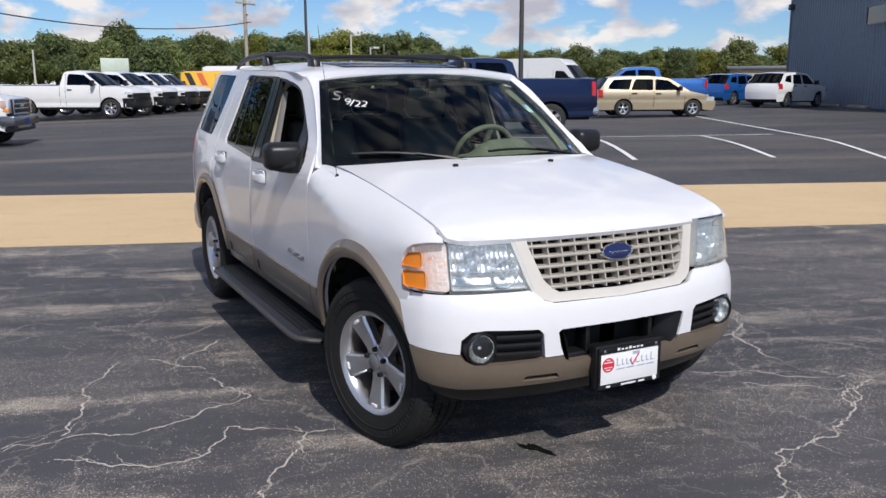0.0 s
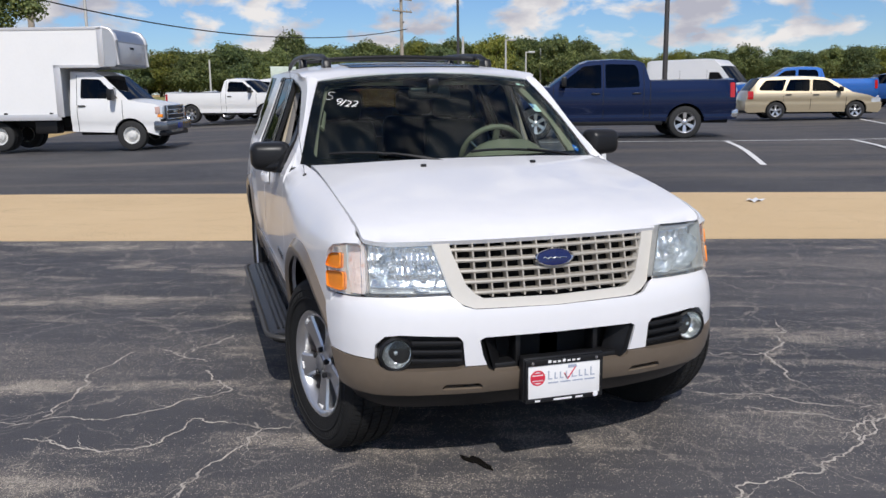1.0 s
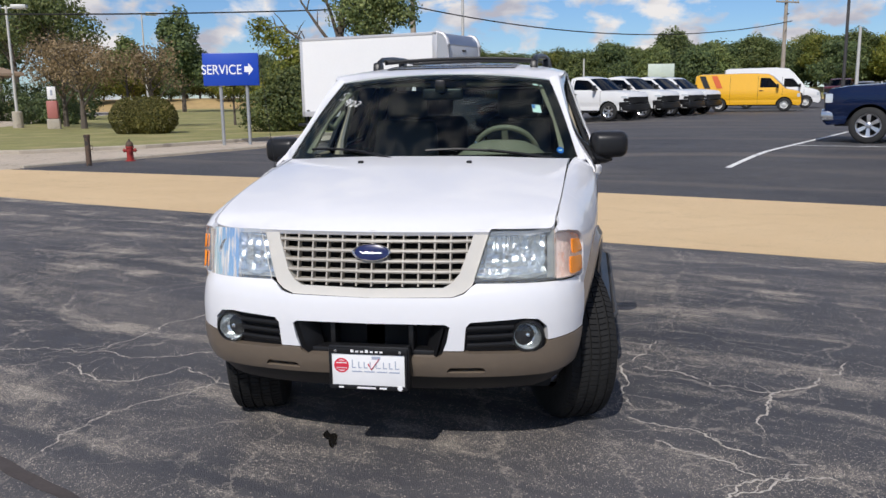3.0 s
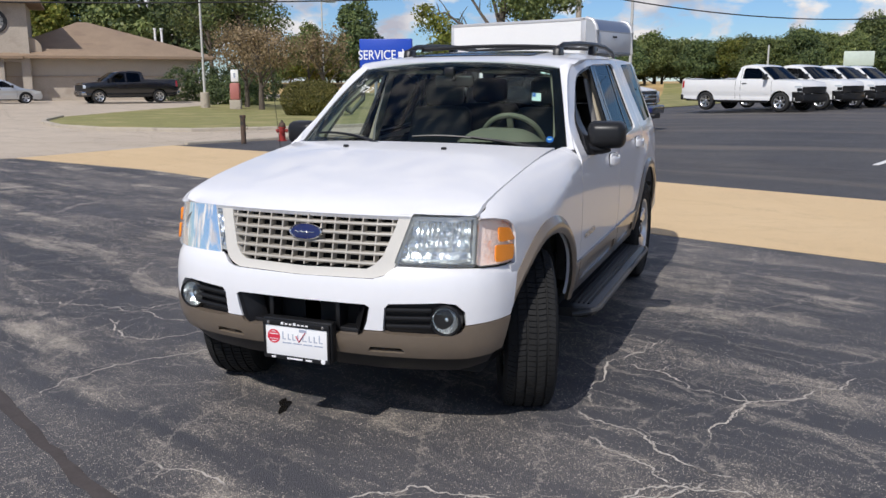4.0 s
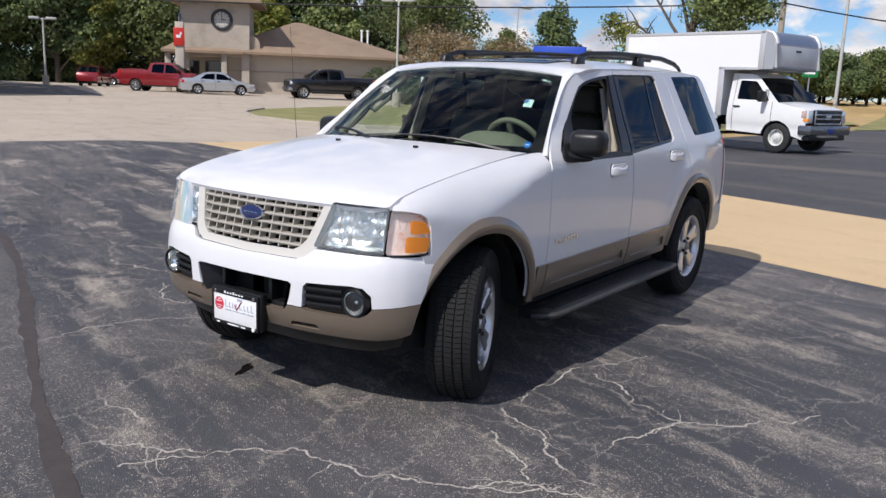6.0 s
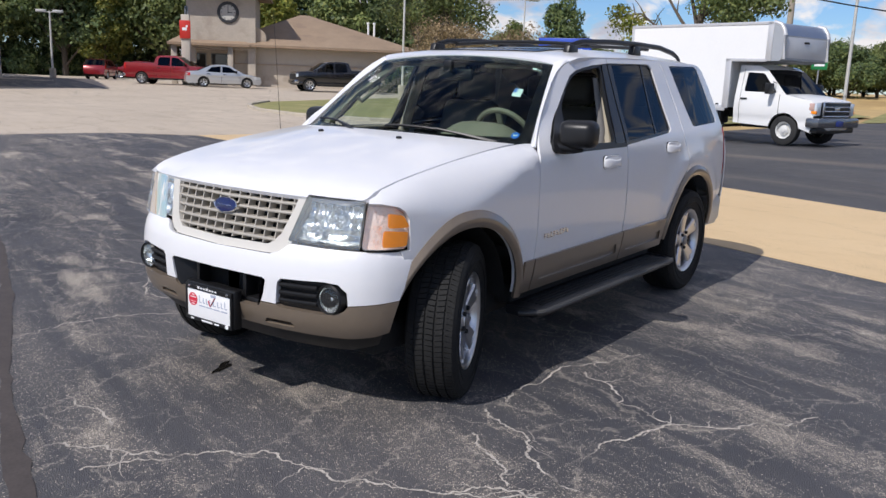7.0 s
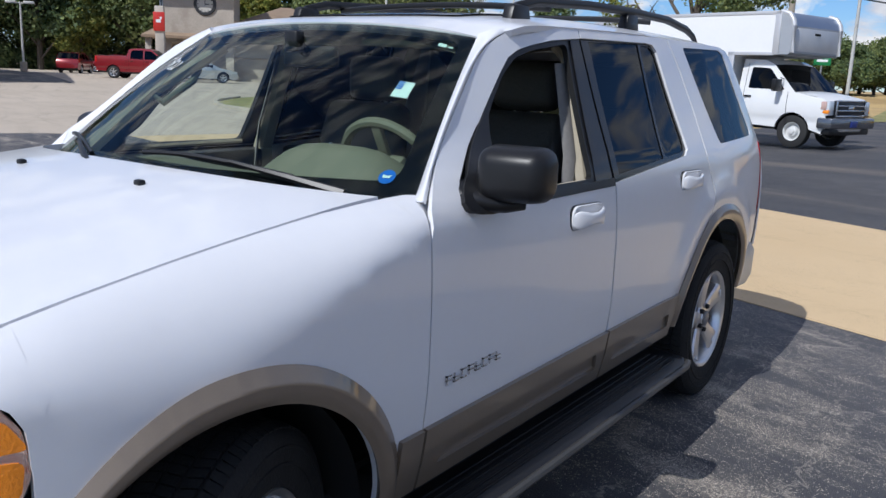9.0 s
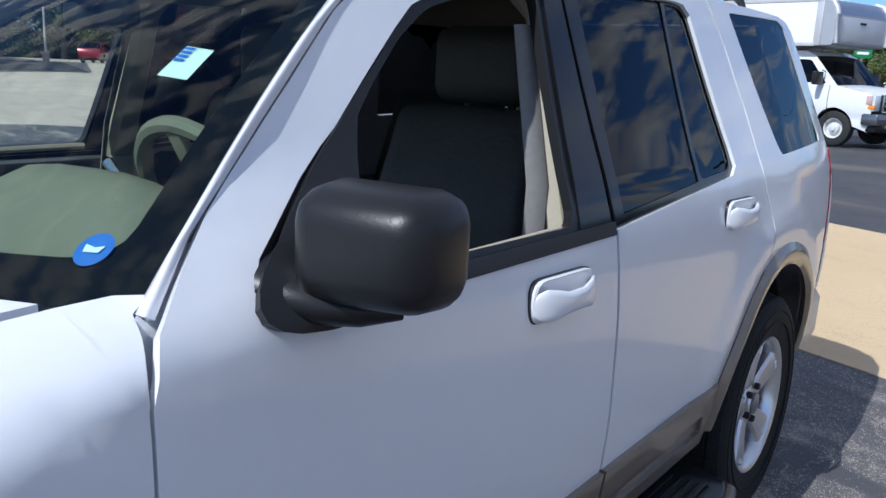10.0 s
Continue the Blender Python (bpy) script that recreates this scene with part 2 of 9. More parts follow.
M_RUBBER = mat("tyre_rubber", (0.017, 0.017, 0.017), 0.8, spec=0.25, var=0.25, scale=15, bump=0.3, bscale=120)
M_ALLOY = mat("silver_alloy", (0.66, 0.66, 0.67), 0.28, 0.92, var=0.06, scale=14)
M_CHROME = mat("chrome", (0.75, 0.75, 0.76), 0.12, 1.0, var=0.03, scale=12)
M_RUST = mat("rusty_drum", (0.26, 0.13, 0.07), 0.85, 0.2, var=0.3, scale=25, second=(0.05, 0.04, 0.035), sfac=0.5)
M_AMBER = mat("amber_lens", (0.85, 0.26, 0.015), 0.18, var=0.06, scale=40, coat=0.6, bump=0.25, bscale=160)
M_AMBERCLEAR = glass("pink_clear_lens", (0.97, 0.90, 0.86), 0.05, 1.5, 1.2, haze=0.14)
M_SIGNAL = mat("signal_reflector", (0.93, 0.82, 0.77), 0.22, 0.2, var=0.15, scale=30, bump=0.7, bscale=80, coat=0.6, second=(0.86, 0.36, 0.16), sfac=0.60)
M_RED = mat("red_lens", (0.45, 0.015, 0.015), 0.15, var=0.05, scale=30, coat=0.6)
M_REFLECTOR = mat("lamp_reflector", (0.78, 0.82, 0.84), 0.14, 0.85, var=0.05, scale=25, bump=0.5, bscale=45, coat=0.4)
M_LENS = glass("hazy_clear_lens", (0.90, 0.93, 0.94), 0.02, 1.5, 1.2, haze=0.11)
M_FOG = glass("clear_fog_lens", (0.92, 0.95, 0.96), 0.02, 1.5, 1.2)
M_WS = glass("windshield_glass", (0.72, 0.83, 0.78), 0.0, 1.5, 0.47)
M_TINT = glass("privacy_glass", (0.045, 0.05, 0.055), 0.0, 1.5, 1.0, (0.48, 0.50, 0.52))
M_SEAT = mat("dark_grey_leather", (0.075, 0.072, 0.070), 0.5, var=0.12, scale=12, bump=0.2, bscale=90)
M_BEIGE = mat("beige_interior_plastic", (0.42, 0.37, 0.28), 0.65, var=0.05, scale=14, bump=0.15, bscale=200)
M_DASH = mat("olive_beige_dash", (0.20, 0.185, 0.135), 0.65, var=0.06, scale=14, bump=0.15, bscale=200)
M_CARPET = mat("dark_carpet", (0.03, 0.028, 0.026), 0.95, var=0.2, scale=40)
M_BLUE = mat("badge_blue", (0.006, 0.012, 0.075), 0.2, var=0.05, scale=40, coat=0.6)
M_PLATE = mat("plate_white", (0.80, 0.80, 0.80), 0.4, var=0.03, scale=30)
M_GREYINK = mat("grey_ink", (0.36, 0.40, 0.50), 0.6, var=0.05, scale=50)
M_REDINK = mat("red_ink", (0.62, 0.03, 0.06), 0.5, var=0.05, scale=50)
M_CHALK = mat("white_marker", (0.85, 0.85, 0.82), 0.8, var=0.1, scale=60)
M_STICKBLUE = mat("sticker_blue", (0.02, 0.16, 0.62), 0.4, var=0.05, scale=60)
M_STICKPALE = mat("sticker_pale", (0.74, 0.86, 0.82), 0.5, var=0.05, scale=60)

# ---- building helpers ----


def curve(xs, ys):
    """A smooth function through the given values, without overshoot; flat outside."""
    xs, ys = list(xs), list(ys)
    n = len(xs)
    d = [(ys[i + 1] - ys[i]) / (xs[i + 1] - xs[i]) for i in range(n - 1)]
    m = [d[0]] + [0 if d[i - 1] * d[i] <= 0 else 2 * d[i - 1] * d[i] / (d[i - 1] + d[i]) for i in range(1, n - 1)] + [d[-1]]

    def f(x):
        if x <= xs[0]:
            return ys[0]
        if x >= xs[-1]:
            return ys[-1]
        i = max(k for k in range(n - 1) if xs[k] <= x)
        h = xs[i + 1] - xs[i]
        t = (x - xs[i]) / h
        return (2 * t**3 - 3 * t**2 + 1) * ys[i] + (t**3 - 2 * t**2 + t) * h * m[i] + (3 * t**2 - 2 * t**3) * ys[i + 1] + (t**3 - t**2) * h * m[i + 1]

    return f


def finish(me, mats, angle=38):
    for m in mats if isinstance(mats, (list, tuple)) else (mats,):
        me.materials.append(m)
    me.polygons.foreach_set("use_smooth", [True] * len(me.polygons))
    if angle:
        me.set_sharp_from_angle(angle=radians(angle))


def part(name, bm, material, parent=None, label="", angle=38):
    """Links a bmesh as one mesh object under a thing or a part."""
    bmesh.ops.recalc_face_normals(bm, faces=bm.faces[:])
    me = bpy.data.meshes.new(name)
    bm.to_mesh(me)
    bm.free()
    finish(me, material, angle)
    ob = new(name, me)
    ob.parent = parent
    return tagged(ob, label)


def thing(name, m, label, category, group="", kind=""):
    ob = new(name)
    ob.empty_display_size = 0.2
    ob.matrix_basis = m
    return tagged(ob, label, category, group, kind)


def box(bm, x0, x1, y0, y1, z0, z1, bevel=0.0, seg=2):
    vs = [bm.verts.new((x, y, z)) for x in (x0, x1) for y in (y0, y1) for z in (z0, z1)]
    fs = [bm.faces.new([vs[i] for i in f]) for f in ((0, 1, 3, 2), (4, 6, 7, 5), (0, 4, 5, 1), (2, 3, 7, 6), (0, 2, 6, 4), (1, 5, 7, 3))]
    if bevel:
        es = list({e for f in fs for e in f.edges})
        bmesh.ops.bevel(bm, geom=es, offset=bevel, segments=seg, affect="EDGES", profile=0.5)
    return vs


def tube(bm, pts, r, n=8, caps=True, flat=1.0):
    """A round bar along points; r may be one radius or one for each point."""
    pts = [Vector(p) for p in pts]
    rs = r if isinstance(r, (list, tuple)) else [r] * len(pts)
    rings, up = [], Vector((0, 0, 1))
    for i, p in enumerate(pts):
        d = (pts[min(i + 1, len(pts) - 1)] - pts[max(i - 1, 0)]).normalized()
        a = d.cross(up)
        a = d.cross(Vector((1, 0, 0))) if a.length < 1e-3 else a
        a.normalize()
        b = d.cross(a).normalized()
        rings.append([bm.verts.new(p + rs[i] * (math.cos(t) * a + flat * math.sin(t) * b)) for t in (2 * math.pi * k / n for k in range(n))])
    for u, v in zip(rings, rings[1:]):
        for k in range(n):
            bm.faces.new((u[k], u[(k + 1) % n], v[(k + 1) % n], v[k]))
    if caps:
        bm.faces.new(rings[0])
        bm.faces.new(rings[-1][::-1])


def lathe(bm, prof, n=32, m=None):
    """Turns a profile of (radius, along x) about the x axis."""
    m = m or Matrix()
    rings = [[bm.verts.new(m @ Vector((a, r * math.cos(t), r * math.sin(t)))) for t in (2 * math.pi * k / n for k in range(n))] for r, a in prof]
    for u, v in zip(rings, rings[1:]):
        for k in range(n):
            bm.faces.new((u[k], u[(k + 1) % n], v[(k + 1) % n], v[k]))
    return rings


def rounded(pts, r, n=4):
    """A polygon with its corners rounded; a third number at a point is its own radius."""
    out, k = [], len(pts)
    for i in range(k):
        p, a, b = Vector(pts[i][:2]), Vector(pts[i - 1][:2]), Vector(pts[(i + 1) % k][:2])
        q = pts[i][2] if len(pts[i]) > 2 else r
        if q <= 0:
            out.append((p.x, p.y))
            continue
        u, v = a - p, b - p
        cu, cv = min(q, u.length * 0.46), min(q, v.length * 0.46)
        s, e = p + u.normalized() * cu, p + v.normalized() * cv
        for j in range(n + 1):
            t = j / n
            w = s * (1 - t) ** 2 + p * 2 * t * (1 - t) + e * t * t
            out.append((w.x, w.y))
    return out


def arc(cx, cy, r, a0, a1, n):
    return [(cx + r * math.cos(radians(a0 + (a1 - a0) * i / n)), cy + r * math.sin(radians(a0 + (a1 - a0) * i / n))) for i in range(n + 1)]


def skin(name, loops, fn, material, parent, step=0.06, thick=0.012, flip=False, label="", step2=None):
    """A panel: loops in (u, v), the first the outline and the others holes, cut on a grid and laid on the surface fn(u, v);
    its rim is folded inwards by thick."""
    bm = bmesh.new()
    edges = []
    for loop in loops:
        vs = [bm.verts.new((u, v, 0)) for u, v in loop]
        edges += [bm.edges.new((vs[i], vs[(i + 1) % len(vs)])) for i in range(len(vs))]
    bmesh.ops.triangle_fill(bm, edges=edges, use_beauty=True)
    us, ws = [p[0] for p in loops[0]], [p[1] for p in loops[0]]
    for ax, (lo, hi), st in ((0, (min(us), max(us)), step), (1, (min(ws), max(ws)), step2 or step)):
        k = int((hi - lo) / st)
        for i in range(1, k + 1):
            c = lo + (hi - lo) * i / (k + 1)
            co, no = ((c, 0, 0), (1, 0, 0)) if ax == 0 else ((0, c, 0), (0, 1, 0))
            bmesh.ops.bisect_plane(bm, geom=bm.verts[:] + bm.edges[:] + bm.faces[:], plane_co=co, plane_no=no)
    bmesh.ops.dissolve_degenerate(bm, dist=1e-5, edges=bm.edges[:])
    bm.normal_update()
    bm.verts.index_update()
    uv = [(v.co.x, v.co.y) for v in bm.verts]
    sign = -1 if flip else 1
    verts, norms = [], []
    for u, v in uv:
        p = Vector(fn(u, v))
        e = 0.002
        n = (Vector(fn(u + e, v)) - Vector(fn(u - e, v))).cross(Vector(fn(u, v + e)) - Vector(fn(u, v - e)))
        verts.append(p)
        norms.append(n.normalized() * sign if n.length > 1e-12 else Vector((0, 0, 1)))
    faces = []
    for f in bm.faces:
        ids = [v.index for v in f.verts]
        faces.append(ids if (f.normal.z > 0) != flip else ids[::-1])
    if thick:
        for e in [e for e in bm.edges if len(e.link_faces) == 1]:
            a, b = (v.index for v in e.verts)
            k = len(verts)
            verts += [verts[a], verts[b], verts[b] - norms[b] * thick, verts[a] - norms[a] * thick]
            norms += [Vector((0, 0, 0))] * 4
            faces.append((k, k + 1, k + 2, k + 3))
    bm.free()
    me = bpy.data.meshes.new(name)
    me.from_pydata([tuple(v) for v in verts], [], faces)
    finish(me, material, 0)
    me.normals_split_custom_set_from_vertices([tuple(n) for n in norms])
    ob = new(name, me)
    ob.parent = parent
    return tagged(ob, label)


def mirrored(fn):
    def f(u, v):
        p = fn(u, v)
        return (-p[0], p[1], p[2])

    return f


def sides(name, loops, fn, material, parent, flip=False, **kw):
    """The same panel on the left (+x) and the right side."""
    return [skin(name, loops, fn, material, parent, flip=flip, **kw), skin(name, loops, mirrored(fn), material, parent, flip=not flip, **kw)]


# ---- the ground ----


def smooth01(t):
    t = min(max(t, 0.0), 1.0)
    return t * t * (3 - 2 * t)


def ground_z(x, y):
    d = (x + 1.68) * 0.335 + (y - 13.7) * 0.942
    left = 0.3 * smooth01((-x - 20) / 19) * smooth01((y - 18) / 17)
    far = 1.2 * smooth01((math.hypot(x - 2, y) - 97) / 12)
    return far + left + smooth01(d / 6.0) * (0.27 * smooth01((x + 3) / 10) + 0.22 * smooth01((x - 12) / 22))


def sheet(name, outline, material, lift, label, category, step=1.0, kind="structure", thick=0.0):
    f = lambda u, v: (u, v, ground_z(u, v) + lift)  # noqa: E731
    ob = skin(name, [outline], f, material, None, step=step, thick=thick, label=label)
    return tagged(ob, label, category, "", kind)


def build_ground():
    # one sheet to the horizon, finer where the lot rises
    xs = sorted({*np.linspace(-40, 60, 51).round(2).tolist(), -2500, -700, -300, -150, -120, -105, -95, -80, -60, 75, 90, 100, 120, 200, 400, 900, 2500})
    ys = sorted({*np.linspace(-20, 60, 41).round(2).tolist(), -2500, -600, -200, -60, 75, 90, 97, 103, 109, 120, 150, 300, 700, 2500})
    verts = [(x, y, ground_z(x, y) - 0.08) for x in xs for y in ys]
    k = len(ys)
    faces = [(i * k + j, (i + 1) * k + j, (i + 1) * k + j + 1, i * k + j + 1) for i in range(len(xs) - 1) for j in range(k - 1)]
    me = bpy.data.meshes.new("ground")
    me.from_pydata(verts, [], faces)
    finish(me, M_FIELD, 0)
    tagged(new("ground", me), "dry tan farm field reaching the horizon", "ground", "", "structure")


build_ground()

# ---- the white sport utility vehicle: x to its left, y rearwards from the bumper, z up ----
side_z = curve([0.28, 0.40, 0.50, 0.60, 0.75, 0.90, 1.0, 1.08, 1.14, 1.18, 1.22, 1.30, 1.40, 1.50, 1.60, 1.66, 1.72], [0.80, 0.845, 0.868, 0.882, 0.892, 0.892, 0.888, 0.880, 0.868, 0.854, 0.836, 0.803, 0.764, 0.727, 0.690, 0.665, 0.630])
nose_in = curve([0.13, 0.155, 0.22, 0.30, 0.40, 0.5, 0.6, 0.8, 1.1], [0.25, 0.19, 0.125, 0.086, 0.058, 0.037, 0.023, 0.006, 0.0])
tail_in = curve([3.7, 4.0, 4.25, 4.45, 4.6], [0.0, 0.012, 0.04, 0.085, 0.16])
gap_z = curve([0.2, 0.22, 0.28, 0.6, 0.98, 1.3, 1.4], [0.953, 0.966, 0.999, 1.068, 1.122, 1.155, 1.160])
gap_x = curve([0.2, 0.6, 1.2, 1.4], [0.712, 0.732, 0.742, 0.765])
hood_z = curve([0.10, 0.13, 0.18, 0.25, 0.4, 0.6, 0.8, 0.96, 1.15], [0.944, 0.964, 0.994, 1.021, 1.060, 1.100, 1.135, 1.161, 1.185])
roof_z = curve([1.85, 2.0, 2.3, 2.8, 3.4, 3.9, 4.25], [1.602, 1.630, 1.664, 1.690, 1.698, 1.685, 1.640])
roof_edge_z = curve([1.86, 1.9, 1.96, 2.05, 2.4, 3.0, 3.8, 4.2, 4.3], [1.555, 1.564, 1.588, 1.607, 1.622, 1.634, 1.636, 1.618, 1.60])
FA, RA, AZ = (0.74, 0.37), (3.565, 0.41), 0.5  # wheel arch centres and the flare's outer radius


def body_x(y, z):
    # the rear quarter swells round its wheel arch
    r = math.hypot(y - 3.565, z - 0.41)
    swell = 0.018 * math.exp(-(((r - 0.57) / 0.075) ** 2)) * smooth01((z - 0.5) / 0.2)
    return side_z(z) - nose_in(y) - tail_in(y) - glass_in(y, z) + swell


def glass_in(y, z):
    """The cabin narrows towards the windshield."""
    return 0.055 * smooth01((z - 1.09) / 0.22) * (1 - smooth01((y - 1.55) / 0.75)) + 0.016 * smooth01((z - 1.08) / 0.11) * (1 - smooth01((z - 1.14) / 0.2)) * (1 - smooth01((y - 1.38) / 0.22))


def set_back(loop):
    """Moves an outline back where the cabin narrows."""
    out = []
    for y, z in loop:
        q = y
        for _ in range(6):
            q = y + 1.45 * glass_in(q, z)
        out.append((float(q), float(z)))
    return out


def body(y, z, out=0.0):
    return (body_x(y, z) + out, y, z)


def loft(bm, rings):
    """Closed rings joined one to the next, capped at both ends."""
    vs = [[bm.verts.new(p) for p in r] for r in rings]
    n = len(vs[0])
    fs = [bm.faces.new((r[i], r[(i + 1) % n], q[(i + 1) % n], q[i])) for r, q in zip(vs, vs[1:]) for i in range(n)]
    fs += [bm.faces.new(vs[0][::-1]), bm.faces.new(vs[-1])]
    bmesh.ops.recalc_face_normals(bm, faces=fs)
    for f in fs[:-2]:
        f.smooth = True


def fender(y, z):
    """Side of the fender, rolling over its shoulder to the hood's gap."""
    top = gap_z(y)
    rise = 0.10 + 0.12 * smooth01((y - 0.25) / 0.4) - 0.13 * smooth01((y - 0.70) / 0.65)
    lo, tm = top - rise, radians(66)
    w = body_x(y, min(z, lo))
    if z <= lo:
        return (w, y, z)
    s = min((z - lo) / rise, 1.02) * math.sin(tm)
    c = math.sqrt(max(1 - s * s, 0.0))
    g = gap_x(y)
    return (g + (w - g) * (c - math.cos(tm)) / (1 - math.cos(tm)), y, z)


def front_line():
    """The bumper's plan, as points along it with the way outwards."""
    f = curve([0, 0.3, 0.5, 0.62, 0.72, 0.78, 0.815, 0.84, 0.86, 0.87], [0.02, 0.033, 0.068, 0.105, 0.160, 0.225, 0.30, 0.40, 0.52, 0.60])
    pts, s = [], 0.0
    x = 0.0
    last = (0.0, f(0.0))
    while x <= 0.8699:
        p = (x, f(x))
        s += math.dist(p, last)
        pts.append((s, *p))
        last, x = p, x + 0.005
    return pts


NOSE = front_line()
NOSE_S = [p[0] for p in NOSE]


def nose_at(s):
    """Place and outward way on the bumper's plan, s along it from the middle (+ to the left)."""
    a, sg = abs(s), 1 if s >= 0 else -1
    x, y = np.interp(a, NOSE_S, [p[1] for p in NOSE]), np.interp(a, NOSE_S, [p[2] for p in NOSE])
    x2, y2 = np.interp(a + 0.03, NOSE_S, [p[1] for p in NOSE]), np.interp(a + 0.03, NOSE_S, [p[2] for p in NOSE])
    x1, y1 = np.interp(max(a - 0.03, 0), NOSE_S, [p[1] for p in NOSE]), np.interp(max(a - 0.03, 0), NOSE_S, [p[2] for p in NOSE])
    d = Vector((x2 - x1, y2 - y1)).normalized()
    return sg * float(x), float(y), sg * d.y, -d.x


def s_of(x):
    """Length along the bumper's plan at a distance x from the middle."""
    return float(np.interp(x, [p[1] for p in NOSE], NOSE_S))


bumper_out = curve([0.30, 0.345, 0.39, 0.44, 0.50, 0.60, 0.68, 0.72, 0.75, 0.78], [-0.10, -0.055, -0.022, -0.002, 0.006, 0.008, 0.0, -0.010, -0.028, -0.05])


def bumper(s, z, out=0.0):
    x, y, nx, ny = nose_at(s)
    o = bumper_out(z) + out
    return (x + nx * o, y + ny * o, z)


def lamp(s, z, out=0.0):
    x, y, nx, ny = nose_at(s)
    return (x + nx * (out - 0.012), y + ny * (out - 0.012) + (z - 0.76) * 0.24 + 0.012, z)


def both_halves(half):
    """An outline, given on the left half from the middle to the middle, completed on the right."""
    return half + [(-u, v) for u, v in half[::-1] if abs(u) > 1e-6]


def arch_s(z):
    """Where the wheel arch cuts the bumper at height z."""
    y = FA[0] - math.sqrt(0.462**2 - (z - FA[1]) ** 2)
    return float(np.interp(y, [p[2] for p in NOSE], NOSE_S))


def in_s(pts):
    return [(s_of(p[0]), *p[1:]) for p in pts]


def build_front(car):
    pocket_top = in_s([(0.372, 0.500), (0.380, 0.595), (0.398, 0.614), (0.60, 0.624), (0.655, 0.618), (0.688, 0.585), (0.692, 0.530)])
    pocket_low = in_s([(0.692, 0.526), (0.676, 0.505), (0.640, 0.490), (0.60, 0.484), (0.40, 0.488), (0.378, 0.494)])
    white = [(0, 0.606), (s_of(0.300), 0.606), (s_of(0.318), 0.596), (s_of(0.306), 0.535), (s_of(0.292), 0.500)] + pocket_top + [(arch_s(z), z) for z in (0.545, 0.60, 0.64, 0.68, 0.715, 0.742)]
    white += in_s([(0.82, 0.746), (0.78, 0.75), (0.72, 0.754), (0.425, 0.760), (0.405, 0.749), (0.375, 0.724), (0.33, 0.711)]) + [(0, 0.706)]
    bump = part_group("front_bumper", car)
    skin("bumper_cover", [both_halves(white)], bumper, M_WHITE, bump, step=0.05, thick=0.03, label="white painted upper bumper cover")
    tan = [(0, 0.470), (s_of(0.262), 0.470), (s_of(0.285), 0.482), (s_of(0.292), 0.496), (s_of(0.372), 0.496)] + pocket_low[::-1] + [(arch_s(z), z) for z in (0.541, 0.51, 0.47, 0.405)]
    tan += in_s([(0.78, 0.390), (0.70, 0.380), (0.5, 0.382)]) + [(0, 0.386)]
    slots = [[(s * s_of(a), z) for a, z in ((0.30, 0.404), (0.46, 0.404), (0.445, 0.428), (0.315, 0.428))] for s in (1, -1)]
    skin("lower_bumper", [both_halves(tan), *[rounded(q, 0.01) for q in slots]], lambda s, z: bumper(s, z, 0.004), M_TAN, bump, step=0.05, thick=0.03, label="tan metallic lower bumper")
    lip = both_halves([(0, 0.381), (s_of(0.70), 0.376), (s_of(0.80), 0.39), (s_of(0.80), 0.335), (s_of(0.68), 0.305), (0, 0.304)])
    skin("air_dam", [lip], lambda s, z: bumper(s, z, -0.012), M_BLACK, bump, step=0.06, thick=0.02)
    back = both_halves([(0, 0.40), (s_of(0.75), 0.42), (s_of(0.75), 0.66), (0, 0.66)])
    skin("intake_backing", [back], lambda s, z: bumper(s, z, -0.11 - 0.5 * max(bumper_out(z), -0.03)), M_DARK, bump, step=0.08, thick=0)
    # the lower air intake
    bm = bmesh.new()
    for x in (-0.16, 0.16):
        box(bm, x - 0.01, x + 0.01, 0.05, 0.12, 0.49, 0.60, 0.003)
    box(bm, -0.30, 0.30, 0.055, 0.12, 0.462, 0.492, 0.006)
    part("intake_ribs", bm, M_BLACK, bump)
    for sg in (1, -1):
        # sloped black throat beside the intake
        bm = bmesh.new()
        a = [bumper(sg * s_of(x), z, -0.006) for x, z in ((0.318, 0.600), (0.300, 0.606), (0.262, 0.470), (0.290, 0.495))]
        b = [(p[0] * 0.80, p[1] + 0.07, p[2]) for p in a]
        v0, v1 = [bm.verts.new(p) for p in a], [bm.verts.new(p) for p in b]
        for i in range(4):
            bm.faces.new((v0[i], v0[(i + 1) % 4], v1[(i + 1) % 4], v1[i]))
        bm.faces.new(v1)
        part("intake_throat", bm, M_BLACK, bump)
        # fog lamp pocket: sunken tray, three fins, lamp with bezel
        ring = rounded([(sg * s_of(x), z) for x, z in ((0.366, 0.485), (0.376, 0.617), (0.62, 0.632), (0.694, 0.60), (0.694, 0.54), (0.64, 0.478))], 0.02)
        skin("fog_pocket", [ring], lambda s, z: bumper(s, z, -0.03), M_BLACK, bump, step=0.04, thick=0.0, flip=sg < 0)
        for z in (0.518, 0.552, 0.586):
            bm = bmesh.new()
            tube(bm, [bumper(sg * s_of(x), z + (x - 0.39) * 0.02, -0.014) for x in (0.385, 0.42, 0.47, 0.52, 0.565)], 0.0075, 8, flat=1.3)
            part("fin", bm, M_BLACK, bump)
        x, y, nx, _ny = nose_at(sg * s_of(0.622))
        m = Matrix.Translation((x - nx * 0.015, y + 0.012, 0.548)) @ pose(0, 0, 0, 0, 0, -90 + sg * 2)
        fog = part_group("fog_lamp", bump)
        bm = bmesh.new()
        lathe(bm, [(0.066, -0.02), (0.067, 0.012), (0.060, 0.020), (0.055, 0.012), (0.054, -0.02)], 28, m)
        part("bezel", bm, M_BLACK, fog)
        bm = bmesh.new()
